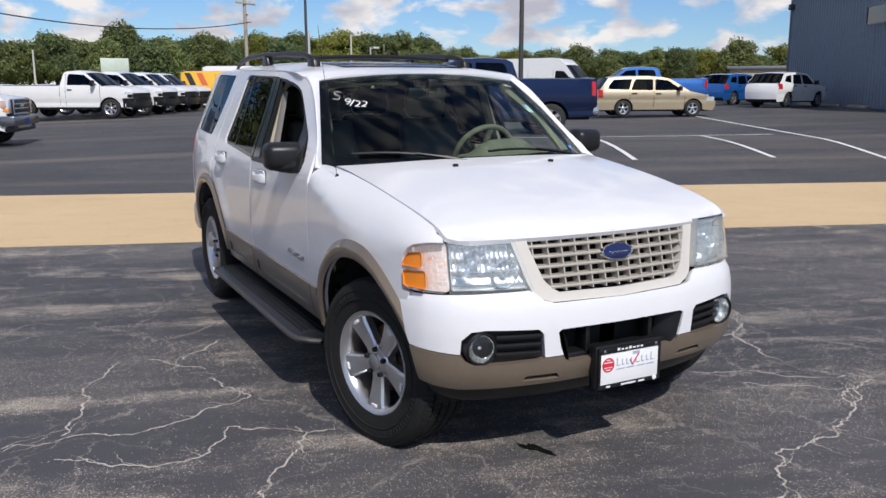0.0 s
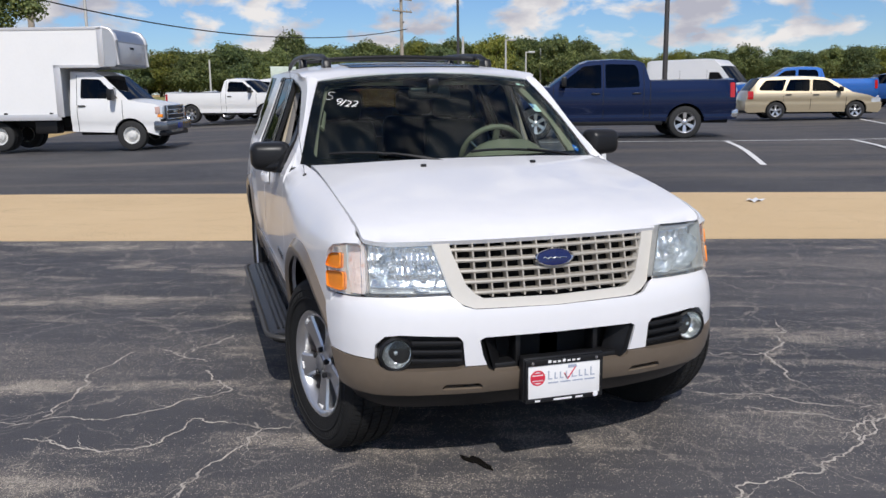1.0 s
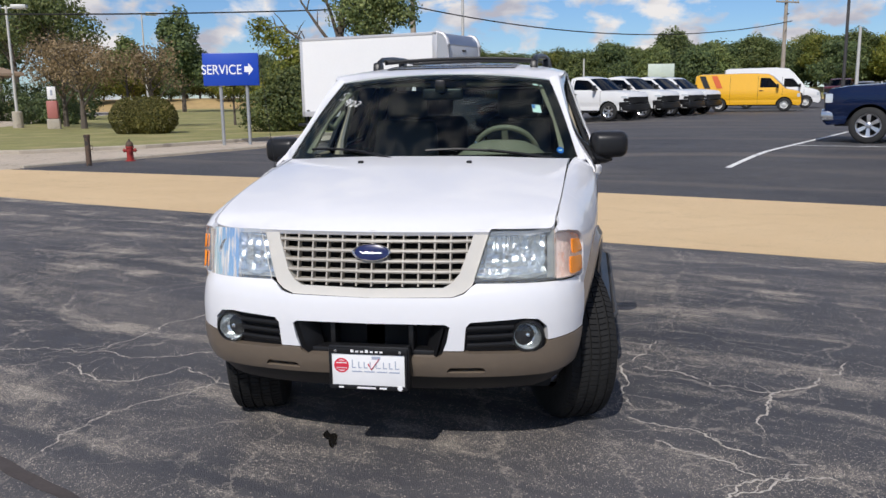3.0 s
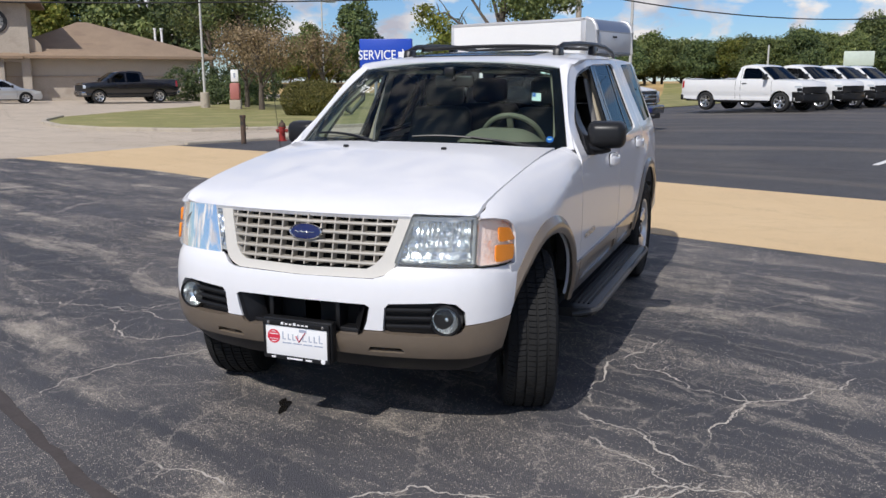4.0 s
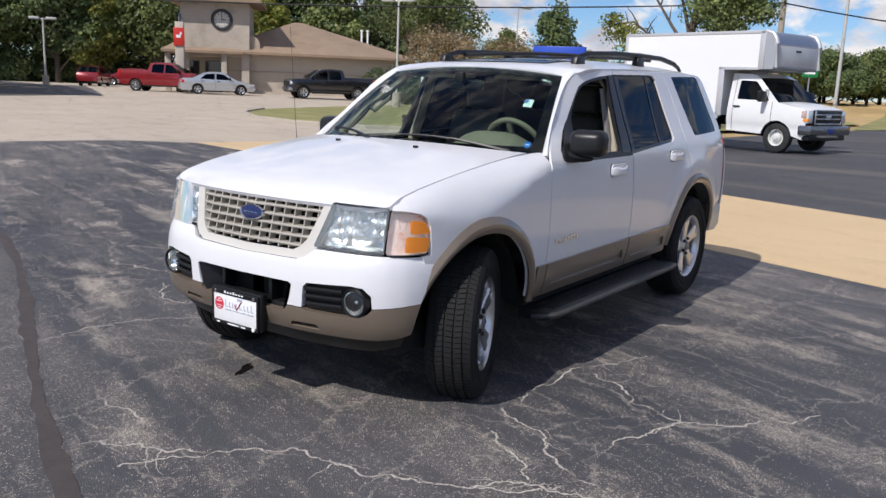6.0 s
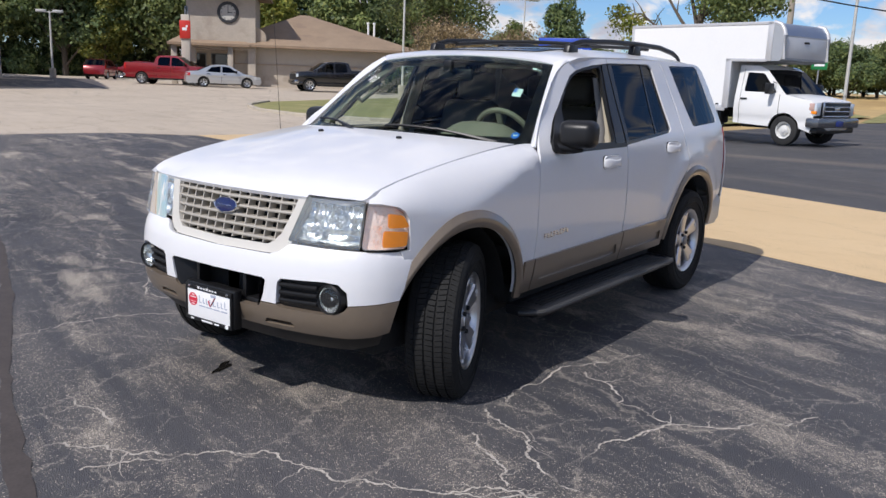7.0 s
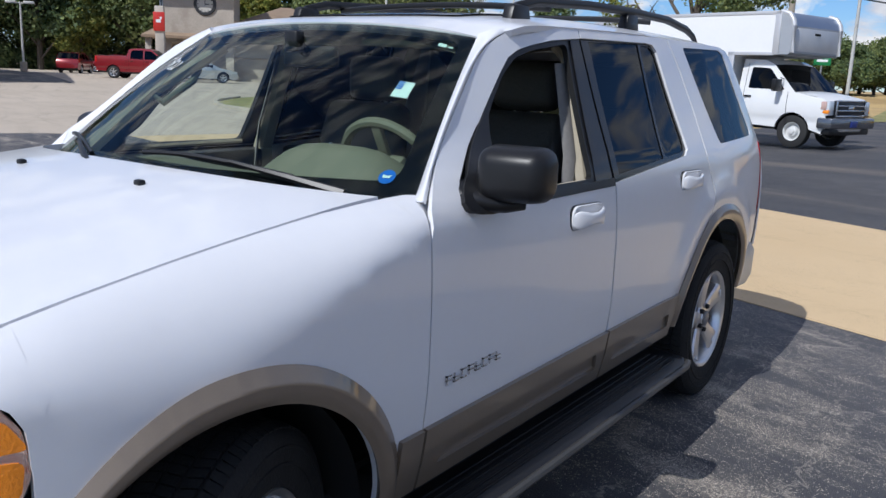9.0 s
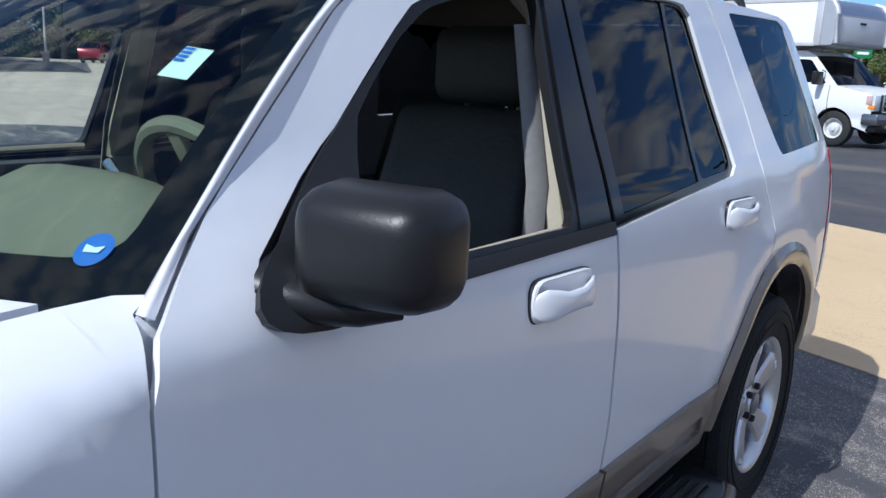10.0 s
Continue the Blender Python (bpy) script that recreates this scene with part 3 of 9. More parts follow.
        lathe(bm, [(0.0, -0.022), (0.025, -0.02), (0.045, -0.006), (0.054, 0.010)], 28, m)
        lathe(bm, [(0.0, -0.004), (0.008, -0.006), (0.008, -0.02)], 14, m)
        part("reflector", bm, M_REFLECTOR, fog)
        bm = bmesh.new()
        lathe(bm, [(0.0, 0.020), (0.03, 0.018), (0.050, 0.012), (0.055, 0.008)], 28, m)
        part("lens", bm, M_FOG, fog).visible_shadow = False
        # headlamp
        head = part_group("headlamp", car)
        hl = rounded([(sg * s_of(x), z) for x, z in ((0.412, 0.763), (0.722, 0.761), (0.716, 0.953), (0.472, 0.960))], 0.012)
        am = rounded([(sg * s_of(x), z) for x, z in ((0.727, 0.761), (0.826, 0.760), (0.829, 0.80), (0.822, 0.88), (0.806, 0.928), (0.722, 0.952))], 0.018)
        skin("lens", [hl], lambda s, z: lamp(s, z, 0.006), M_LENS, head, step=0.04, thick=0.006, flip=sg < 0).visible_shadow = False
        skin("reflector_back", [hl], lambda s, z: lamp(s, z, -0.046 + 0.005 * math.sin(150 * s) * smooth01((z - 0.80) / 0.05) + 0.004 * math.sin(130 * z)), M_REFLECTOR, head, step=0.011, thick=0.0, flip=sg < 0)
        mid_s, mid_z = sum(p[0] for p in hl) / len(hl), sum(p[1] for p in hl) / len(hl)
        inner = [(mid_s + (u - mid_s) * 0.975, mid_z + (v - mid_z) * 0.955) for u, v in hl]
        skin("lamp_housing", [hl, inner], lambda s, z: lamp(s, z, -0.040), mat_once("grey_lamp_housing", (0.42, 0.43, 0.42), 0.4, 0.3), head, step=0.2, thick=-0.044, flip=sg < 0)
        for k, (xc, zc, rr) in enumerate(((0.612, 0.853, 0.068), (0.50, 0.825, 0.055))):
            x, y, _, _ = nose_at(sg * s_of(xc))
            m = Matrix.Translation((x, y + 0.045 + (zc - 0.76) * 0.24, zc)) @ pose(0, 0, 0, 0, 0, -90)
            bm = bmesh.new()
            lathe(bm, [(0.012, -0.05), (rr * 0.55, -0.045), (rr * 0.72, -0.034), (rr * 0.86, -0.018), (rr, 0.0)], 22, m)
            part("reflector_bowl", bm, M_REFLECTOR, head, angle=4)
            bm = bmesh.new()
            lathe(bm, [(0.0, 0.004), (0.012, 0.002), (0.014, -0.05)], 14, m)
            part("bulb_cap", bm, M_REFLECTOR, head)
        skin("signal_reflector", [am], lambda s, z: lamp(s, z, -0.022), M_SIGNAL, head, step=0.03, thick=-0.025, flip=sg < 0)
        skin("turn_signal", [am], lambda s, z: lamp(s, z, 0.005), M_AMBERCLEAR, head, step=0.03, thick=0.006, flip=sg < 0, label="clear pinkish turn signal lens").visible_shadow = False
        for z0, z1 in ((0.772, 0.842), (0.850, 0.912)):
            sq = rounded([(sg * s_of(x), z) for x, z in ((0.783 + (z0 > 0.83) * 0.006, z0), (0.826, z0), (0.825 - (z0 > 0.83) * 0.012, z1 - 0.010), (0.779 + (z0 > 0.83) * 0.004, z1))], 0.016)
            skin("amber_reflector", [sq], lambda s, z: lamp(s, z, 0.009), M_AMBER, head, step=0.03, thick=0.008, flip=sg < 0, label="orange side reflector")
    # grille
    gr = part_group("grille", car)
    outer = [(0, 0.703), (0.325, 0.708), (0.370, 0.724), (0.400, 0.749), (0.418, 0.790), (0.470, 0.962), (0.405, 0.962), (0.392, 0.91), (0.350, 0.795), (0.322, 0.762), (0.29, 0.744), (0, 0.739)]
    face = lambda x, z, o=0.0: (x, np.interp(abs(x), [0, 0.3, 0.5], [0.045, 0.062, 0.105]) + (z - 0.70) * 0.26 - o, z)  # noqa: E731
    half = [(float(x), z) for x, z in outer]
    loop = half[:6] + half[6:]
    full = [(x, z) for x, z in loop[:12]]
    ring = full[:6] + [(-x, z) for x, z in full[1:6][::-1]]
    skin("surround", [both_halves_ring(half)], lambda x, z: face(x, z, 0.004), M_CREAM, gr, step=0.05, thick=0.05, label="cream white grille surround")
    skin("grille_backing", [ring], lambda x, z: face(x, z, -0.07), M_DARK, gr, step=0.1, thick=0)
    rows = [0.762, 0.801, 0.840, 0.879, 0.918, 0.955]
    half_w = curve([0.744, 0.762, 0.795, 0.91, 0.96], [0.29, 0.322, 0.352, 0.394, 0.408])
    for i, z in enumerate(rows):
        w = half_w(z) + 0.004
        bm = bmesh.new()
        n = 16
        prev = None
        for k in range(n + 1):
            x = -w + 2 * w * k / n
            y = face(x, z)[1]
            ring_ = [bm.verts.new((x, y + dy, z + dz)) for dy, dz in ((0.003, -0.006), (0.0, 0.0), (0.003, 0.006), (0.04, 0.005), (0.04, -0.007))]
            if prev:
                for j in range(5):
                    bm.faces.new((prev[j], prev[(j + 1) % 5], ring_[(j + 1) % 5], ring_[j]))
            prev = ring_
        part("grille_bar", bm, M_GRILLE, gr)
    for k in range(-6, 7):
        x = k * 0.0625
        lo = 0.744 if abs(x) < 0.28 else (0.762 if abs(x) < 0.322 else 0.80)
        bm = bmesh.new()
        pts = [(z, face(x, z)[1]) for z in (lo, 0.86, 0.96)]
        prev = None
        for z, y in pts:
            ring_ = [bm.verts.new((x + dx, y + dy, z)) for dx, dy in ((-0.003, 0.005), (0.003, 0.005), (0.003, 0.045), (-0.003, 0.045))]
            if prev:
                for j in range(4):
                    bm.faces.new((prev[j], prev[(j + 1) % 4], ring_[(j + 1) % 4], ring_[j]))
            prev = ring_
        part("grille_upright", bm, M_GRILLE, gr)
    badge = part_group("badge", gr)
    m = Matrix.Translation((0, face(0, 0.877)[1] - 0.004, 0.877)) @ pose(0, 0, 0, -14, 0, 0) @ Matrix.Diagonal((0.078, 1, 0.034, 1)) @ pose(0, 0, 0, 0, 0, -90)
    for name, prof, mt in (("badge_rim", [(1.0, -0.012), (1.0, 0.006), (0.95, 0.009), (0.88, 0.005)], M_CHROME), ("badge_face", [(0.0, 0.008), (0.6, 0.007), (0.9, 0.004)], M_BLUE)):
        bm = bmesh.new()
        lathe(bm, prof, 36, m)
        part(name, bm, mt, badge)
    bm = bmesh.new()
    pts = [(0.6 * (t - 0.5) * 0.156, 0.0, 0.005 * math.sin(t * 26) * (1 - t)) for t in np.linspace(0, 1, 30)]
    tube(bm, [(p[0], face(0, 0.877)[1] - 0.0135, 0.877 + p[2]) for p in pts], 0.0018, 6)
    part("badge_mark", bm, M_CHROME, badge, "thin silver squiggle on the badge")


def part_group(name, parent):
    """A part that only gathers its own pieces."""
    ob = new(name)
    ob.empty_display_size = 0.05
    ob.parent = parent
    return ob


def both_halves_ring(half):
    """Half of a U-shaped outline: outer side going up, then the inner side going down to the middle."""
    up, down = half[:6], half[6:]
    return up + down + [(-x, z) for x, z in down[::-1]][1:] + [(-x, z) for x, z in up[::-1]][:-1]


def build_plate(car):
    plate = part_group("licence_plate", car)
    y0 = -0.016
    bm = bmesh.new()
    box(bm, -0.165, 0.165, y0 + 0.004, y0 + 0.05, 0.345, 0.522, 0.01)
    part("plate_bracket", bm, M_BLACK, plate)
    bm = bmesh.new()
    for a in ((-0.158, 0.158, 0.490, 0.514), (-0.158, 0.158, 0.346, 0.362), (-0.158, -0.147, 0.36, 0.492), (0.147, 0.158, 0.36, 0.492)):
        box(bm, a[0], a[1], y0 - 0.008, y0 + 0.006, a[2], a[3], 0.002)
    part("plate_frame", bm, M_BLACK, plate)
    bm = bmesh.new()
    box(bm, -0.15, 0.15, y0 - 0.003, y0 + 0.004, 0.352, 0.500, 0.0015)
    part("plate_panel", bm, M_PLATE, plate)
    # script bar on the frame, a round red mark, and bars for the dealer's lettering
    bm = bmesh.new()
    for i, x in enumerate(np.linspace(-0.062, 0.055, 7)):
        h = 0.011 if i in (0, 3) else 0.007
        box(bm, x - 0.006, x + 0.006, y0 - 0.0095, y0 - 0.0078, 0.498, 0.498 + h)
    part("frame_lettering", bm, M_PLATE, plate)
    bm = bmesh.new()
    m = Matrix.Translation((-0.108, y0 - 0.0036, 0.442)) @ pose(0, 0, 0, 0, 0, -90)
    lathe(bm, [(0.030, 0.0), (0.030, 0.001), (0.024, 0.001), (0.024, 0.0)], 28, m)
    box(bm, -0.132, -0.084, y0 - 0.0052, y0 - 0.0036, 0.434, 0.450)
    for z in (0.424, 0.455):
        box(bm, -0.125, -0.091, y0 - 0.0048, y0 - 0.0036, z, z + 0.006)
    part("round_mark", bm, M_REDINK, plate)
    bm = bmesh.new()
    x = -0.066
    for w, h in ((0.02, 0.034), (0.016, 0.026), (0.018, 0.026), (0.018, 0.026), (0.024, 0.026), (0.018, 0.026), (0.018, 0.026), (0.02, 0.034)):
        box(bm, x, x + 0.0045, y0 - 0.0042, y0 - 0.0028, 0.432, 0.432 + h)
        box(bm, x + 0.0045, x + w - 0.003, y0 - 0.0042, y0 - 0.0028, 0.432, 0.436)
        x += w + 0.006
    box(bm, 0.015, 0.05, y0 - 0.0042, y0 - 0.0028, 0.470, 0.482)
    for k in range(4):
        box(bm, -0.066 + 0.05 * k, -0.024 + 0.05 * k, y0 - 0.0042, y0 - 0.0028, 0.416, 0.421)
    part("dealer_lettering", bm, M_GREYINK, plate)
    bm = bmesh.new()
    tube(bm, [(0.0, y0 - 0.005, 0.452), (0.013, y0 - 0.005, 0.428), (0.045, y0 - 0.005, 0.472)], 0.004, 6, flat=0.4)
    part("tick_mark", bm, M_REDINK, plate)
    bm = bmesh.new()
    for x, z in ((-0.13, 0.502), (0.13, 0.502)):
        lathe(bm, [(0.0, 0.004), (0.006, 0.003), (0.007, 0.0)], 10, Matrix.Translation((x, y0 - 0.008, z)) @ pose(0, 0, 0, 0, 0, -90))
        part("frame_screw", bm, M_CHROME, plate)
        bm = bmesh.new()
    for a, b in ((-0.045, 0.03), (0.045, 0.075), (-0.12, -0.10)):
        box(bm, a, b, y0 - 0.0095, y0 - 0.0078, 0.350, 0.357)
        part("frame_bar", bm, M_PLATE, plate)
        bm = bmesh.new()
    lathe(bm, [(0.0, 0.003), (0.010, 0.002), (0.011, 0.0)], 14, Matrix.Translation((0.128, y0 - 0.008, 0.356)) @ pose(0, 0, 0, 0, 0, -90))
    part("frame_dot", bm, M_PLATE, plate)


def build_body(car):
    # hood
    yf = lambda x: 0.108 + 0.115 * (abs(x) / 0.716) ** 2.4  # noqa: E731
    yr = lambda x: 1.11 + 0.18 * (abs(x) / 0.76) ** 3  # noqa: E731

    def hood(u, w):
        y = yf(u * 0.716) + (yr(u * 0.76) - yf(u * 0.716)) * w
        g = gap_x(y) - 0.002
        zc = hood_z(0.118 + 1.0 * w)
        return (u * g, y, zc + (gap_z(y) - zc) * abs(u) ** 3.2)

    hd = part_group("hood", car)
    skin("hood_panel", [rounded([(-1, 0, 0.02), (1, 0, 0.02), (1, 1, 0.0), (-1, 1, 0.0)], 0.02)], hood, M_WHITE, hd, step=0.06, thick=0.02, step2=0.05)
    for x in (-0.272, 0.272):
        bm = bmesh.new()
        box(bm, x - 0.013, x + 0.013, 0.950, 0.970, 1.155, 1.171, 0.005)
        part("washer_nozzle", bm, M_BLACK, hd)
    # cowl under the wipers
    cw = lambda x, w: (x, 1.02 + 0.30 * w + 0.10 * (x / 0.76) ** 2, 1.145 + 0.01 * w - 0.02 * (x / 0.76) ** 4)  # noqa: E731
    skin("cowl", [[(-0.75, 0), (0.75, 0), (0.75, 1), (-0.75, 1)]], cw, M_BLACK, car, step=0.15, thick=0)
    # fenders
    arch = arc(FA[0], FA[1], 0.455, 6, 150, 22)
    fen = [(1.328, 0.43), (1.328, 0.95), (1.330, 1.06), (1.339, 1.106), (1.360, 1.143), (1.394, 1.153), (1.36, gap_z(1.36) - 0.003), (1.30, gap_z(1.30) - 0.003), (1.20, gap_z(1.2) - 0.003)] + [(y, gap_z(y) - 0.002) for y in np.linspace(1.1, 0.30, 9)] + [(0.230, gap_z(0.230) - 0.004), (0.216, 0.953), (0.258, 0.951), (0.318, 0.938), (0.346, 0.918), (0.366, 0.880), (0.372, 0.800), (0.372, 0.752), (0.33, 0.748)]
    fen += arch[::-1][1:] + [(1.19, 0.43)]
    sides("fender", [[(float(a), float(b)) for a, b in fen]], fender, M_WHITE, car, step=0.045, thick=0.02)
    # doors and quarter
    fd = [(1.334, 0.44), (2.402, 0.44), (2.400, 0.60), (2.394, 0.90), (2.386, 1.106), (2.30, 1.110), (1.60, 1.104), (1.53, 1.108), (1.488, 1.124), (1.470, 1.150), (1.482, 1.182), (1.525, 1.222), (1.655, 1.325), (1.845, 1.470), (1.90, 1.508), (1.97, 1.533), (2.06, 1.551), (2.20, 1.572), (2.40, 1.588), (2.407, 1.620), (2.05, 1.606), (1.95, 1.588), (1.865, 1.563), (1.795, 1.537), (1.714, 1.488), (1.59, 1.387), (1.49, 1.306), (1.41, 1.235), (1.366, 1.180), (1.343, 1.130), (1.335, 1.06), (1.333, 0.95)]
    rarc = arc(RA[0], RA[1], 0.470, 176, 128, 8)
    rd = [(2.412, 0.44), (3.094, 0.44)] + rarc + [(3.352, 0.88), (3.392, 0.955), (3.392, 1.0), (3.350, 1.12), (3.338, 1.33), (3.295, 1.50), (3.235, 1.632), (2.417, 1.622), (2.410, 1.590), (3.00, 1.604), (3.055, 1.600), (3.085, 1.575), (3.142, 1.235), (3.142, 1.19), (3.10, 1.166), (2.396, 1.112), (2.404, 0.90), (2.410, 0.60)]
    qarc = arc(RA[0], RA[1], 0.470, 128, 14, 22)
    qt = [(3.402, 0.955), (3.402, 1.004), (3.360, 1.124), (3.350, 1.333), (3.307, 1.505), (3.248, 1.632), (3.6, 1.636), (3.95, 1.634), (4.06, 1.622), (4.13, 1.59), (4.26, 1.42), (4.37, 1.20), (4.43, 0.95), (4.44, 0.66), (4.30, 0.64), (4.05, 0.62)] + qarc[::-1] + [(3.362, 0.88)]
    qw = rounded([(3.57, 1.194), (3.405, 1.606), (3.93, 1.618), (3.99, 1.60), (4.16, 1.235), (4.14, 1.212)], 0.02)
    for sg in (1, -1):
        fn = body if sg > 0 else mirrored(body)
        fl = sg < 0
        dr = part_group("front_door", car)
        skin("door_skin", [set_back(fd)], fn, M_WHITE, dr, step=0.06, thick=0.014, flip=fl)
        jamb = (lambda y, z: body(y, z, -0.034)) if sg > 0 else mirrored(lambda y, z: body(y, z, -0.034))
        skin("door_jamb", [set_back([(1.30, 0.50), (1.40, 0.50), (1.40, 1.04), (1.435, 1.12), (1.47, 1.21), (1.40, 1.20), (1.345, 1.155), (1.318, 1.120), (1.305, 1.06)])], jamb, M_WHITE, car, step=0.06, thick=0, flip=fl)
        rr = part_group("rear_door", car)
        skin("door_skin", [rd], fn, M_WHITE, rr, step=0.06, thick=0.014, flip=fl)
        skin("quarter_panel", [qt, qw], fn, M_WHITE, car, step=0.06, thick=0.014, flip=fl)
        low = (lambda y, z: body(y, z, -0.010)) if sg > 0 else mirrored(lambda y, z: body(y, z, -0.010))
        # black window surrounds with the pillar trim; the front opening has its pane wound down
        f_open = [(1.60, 1.138), (1.665, 1.300), (1.86, 1.455), (1.955, 1.508), (2.07, 1.535), (2.312, 1.566), (2.240, 1.136)]
        surround = [(1.44, 1.095), (2.384, 1.095), (2.405, 1.605), (2.05, 1.585), (1.85, 1.50), (1.60, 1.30), (1.43, 1.15)]
        skin("window_frame", [set_back(surround), set_back(rounded(f_open, 0.03))], low, M_BLACK, dr, step=0.08, thick=0.02, flip=fl, label="black window surround, pane wound down")
        trim = (lambda y, z: body(y, z, -0.004)) if sg > 0 else mirrored(lambda y, z: body(y, z, -0.004))
        skin("pillar_trim", [[(2.255, 1.118), (2.382, 1.120), (2.402, 1.584), (2.335, 1.578)]], trim, M_GLOSSBLACK, dr, step=0.1, thick=0.01, flip=fl, label="gloss black pillar trim")
        skin("belt_seal", [[(1.60, 1.101), (2.383, 1.104), (2.382, 1.130), (1.60, 1.129)]], (lambda y, z: body(y, z, 0.004)) if sg > 0 else mirrored(lambda y, z: body(y, z, 0.004)), M_BLACK, dr, step=0.1, thick=0.015, flip=fl)
        g1 = [(2.445, 1.136), (2.480, 1.580), (2.926, 1.596), (2.880, 1.166)]
        g2 = [(2.899, 1.170), (2.945, 1.594), (3.040, 1.590), (3.070, 1.564), (3.124, 1.235), (3.122, 1.196), (3.09, 1.180)]
        skin("window_frame", [[(2.395, 1.10), (3.15, 1.155), (3.16, 1.20), (3.09, 1.60), (2.95, 1.614), (2.412, 1.602)], rounded(g1, 0.008), rounded(g2, 0.02)], low, M_GLOSSBLACK, rr, step=0.08, thick=0.014, flip=fl)
        skin("pillar_trim", [[(2.400, 1.122), (2.440, 1.128), (2.472, 1.580), (2.414, 1.584)]], trim, M_GLOSSBLACK, rr, step=0.1, thick=0.01, flip=fl)
        deep = (lambda y, z: body(y, z, -0.0135)) if sg > 0 else mirrored(lambda y, z: body(y, z, -0.0135))
        skin("window_pane", [rounded(g1, 0.004)], deep, M_TINT, rr, step=0.08, thick=0, flip=fl, label="dark privacy glass")
        skin("window_pane", [rounded(g2, 0.01)], deep, M_TINT, rr, step=0.08, thick=0, flip=fl, label="dark privacy glass")
        near = (lambda y, z: body(y, z, -0.003)) if sg > 0 else mirrored(lambda y, z: body(y, z, -0.003))
        skin("quarter_window", [qw], near, M_TINT, car, step=0.08, thick=0.0, flip=fl, label="dark privacy glass")
        # tan cladding with its recess, on fender, both doors
        for who, a, b in (("fender_cladding", 1.235, 1.324), ("door_cladding", 1.334, 2.398), ("door_cladding", 2.410, 3.085)):
            own = {"fender_cladding": car, "door_cladding": dr if a < 2 else rr}[who]
            f1 = (lambda y, z: body(y, z, 0.014 - 0.03 * max(z - 0.55, 0))) if sg > 0 else mirrored(lambda y, z: body(y, z, 0.014 - 0.03 * max(z - 0.55, 0)))
            zt = lambda y: 0.575 + 0.016 * (y - 1.2) / 1.9  # noqa: E731
            outline = [(a, 0.405), (b, 0.405), (b, zt(b)), (a, zt(a))]
            holes = []
            if b - a > 0.5:
                i0, i1 = a + 0.07, b - 0.05
                holes = [rounded([(i0, 0.455), (i1, 0.455), (i1 - 0.02, 0.518), (i0 + 0.05, 0.514)], 0.012)]
                f2 = (lambda y, z: body(y, z, 0.0035)) if sg > 0 else mirrored(lambda y, z: body(y, z, 0.0035))
                skin("cladding_groove", [[(i0 - 0.01, 0.435), (i1 + 0.01, 0.435), (i1 + 0.01, 0.535), (i0 - 0.01, 0.535)]], f2, M_TAN, own, step=0.2, thick=0, flip=fl)
            skin(who, [outline, *holes], f1, M_TAN, own, step=0.1, thick=0.02, flip=fl, label="tan metallic lower cladding")
        # handles
        for yc, zc, own in ((2.160, 1.028, dr), (3.120, 1.068, rr)):
            x0 = body_x(yc, zc)
            hnd = part_group("door_handle", own)
            edge = rounded([(-0.108, -0.040), (0.108, -0.035), (0.108, 0.035), (-0.108, 0.040)], 0.034)
            for name, paint, rings in (("handle_gasket", M_BLACK, ((1.03, -0.006), (1.03, 0.003), (0.95, 0.003))), ("handle_bezel", M_WHITE, ((0.99, -0.004), (0.99, 0.008), (0.95, 0.0105), (0.89, 0.008), (0.84, 0.0045), (0.2, 0.0045)))):
                bm = bmesh.new()
                loft(bm, [[Vector((sg * (x0 + d), yc + p[0] * k, zc + p[1] * k)) for p in edge] for k, d in rings])
                part(name, bm, paint, hnd)
            bm = bmesh.new()
            pull = []
            for o, d, h, th in ((-0.106, 0.006, 0.012, 0.003), (-0.098, 0.012, 0.023, 0.005), (-0.080, 0.020, 0.030, 0.007), (-0.058, 0.026, 0.027, 0.008), (-0.025, 0.033, 0.019, 0.008), (0.025, 0.034, 0.019, 0.008), (0.062, 0.028, 0.025, 0.008), (0.084, 0.020, 0.028, 0.007), (0.099, 0.012, 0.021, 0.005), (0.106, 0.006, 0.011, 0.003)):
                ring = []
                for i in range(14):
                    c, q = math.cos(i * math.tau / 14), math.sin(i * math.tau / 14)
                    ring.append(Vector((sg * (x0 + d + th * math.copysign(abs(c) ** 0.7, c)), yc + o, zc - 0.005 + h * math.copysign(abs(q) ** 0.7, q))))
                pull.append(ring)
            loft(bm, pull)
            part("handle_pull", bm, M_WHITE, hnd)
        # model badge bars on the front door
        badge = part_group("model_badge", dr)
        y = 1.405
        for k in range(8):
            bm = bmesh.new()
            z = 0.672 + 0.004 * k * 0.3
            x0 = sg * (body_x(y, z) + 0.0015)
            box(bm, min(x0, x0 + sg * 0.004), max(x0, x0 + sg * 0.004), y, y + 0.006, z, z + 0.026)
            for dz in (0.0, 0.011, 0.022):
                if (k + int(dz * 100)) % 3:
                    box(bm, min(x0, x0 + sg * 0.004), max(x0, x0 + sg * 0.004), y, y + 0.026, z + dz, z + dz + 0.004)
            y += 0.0335
            part("badge_bar", bm, M_CHROME, badge, "small chrome bars")
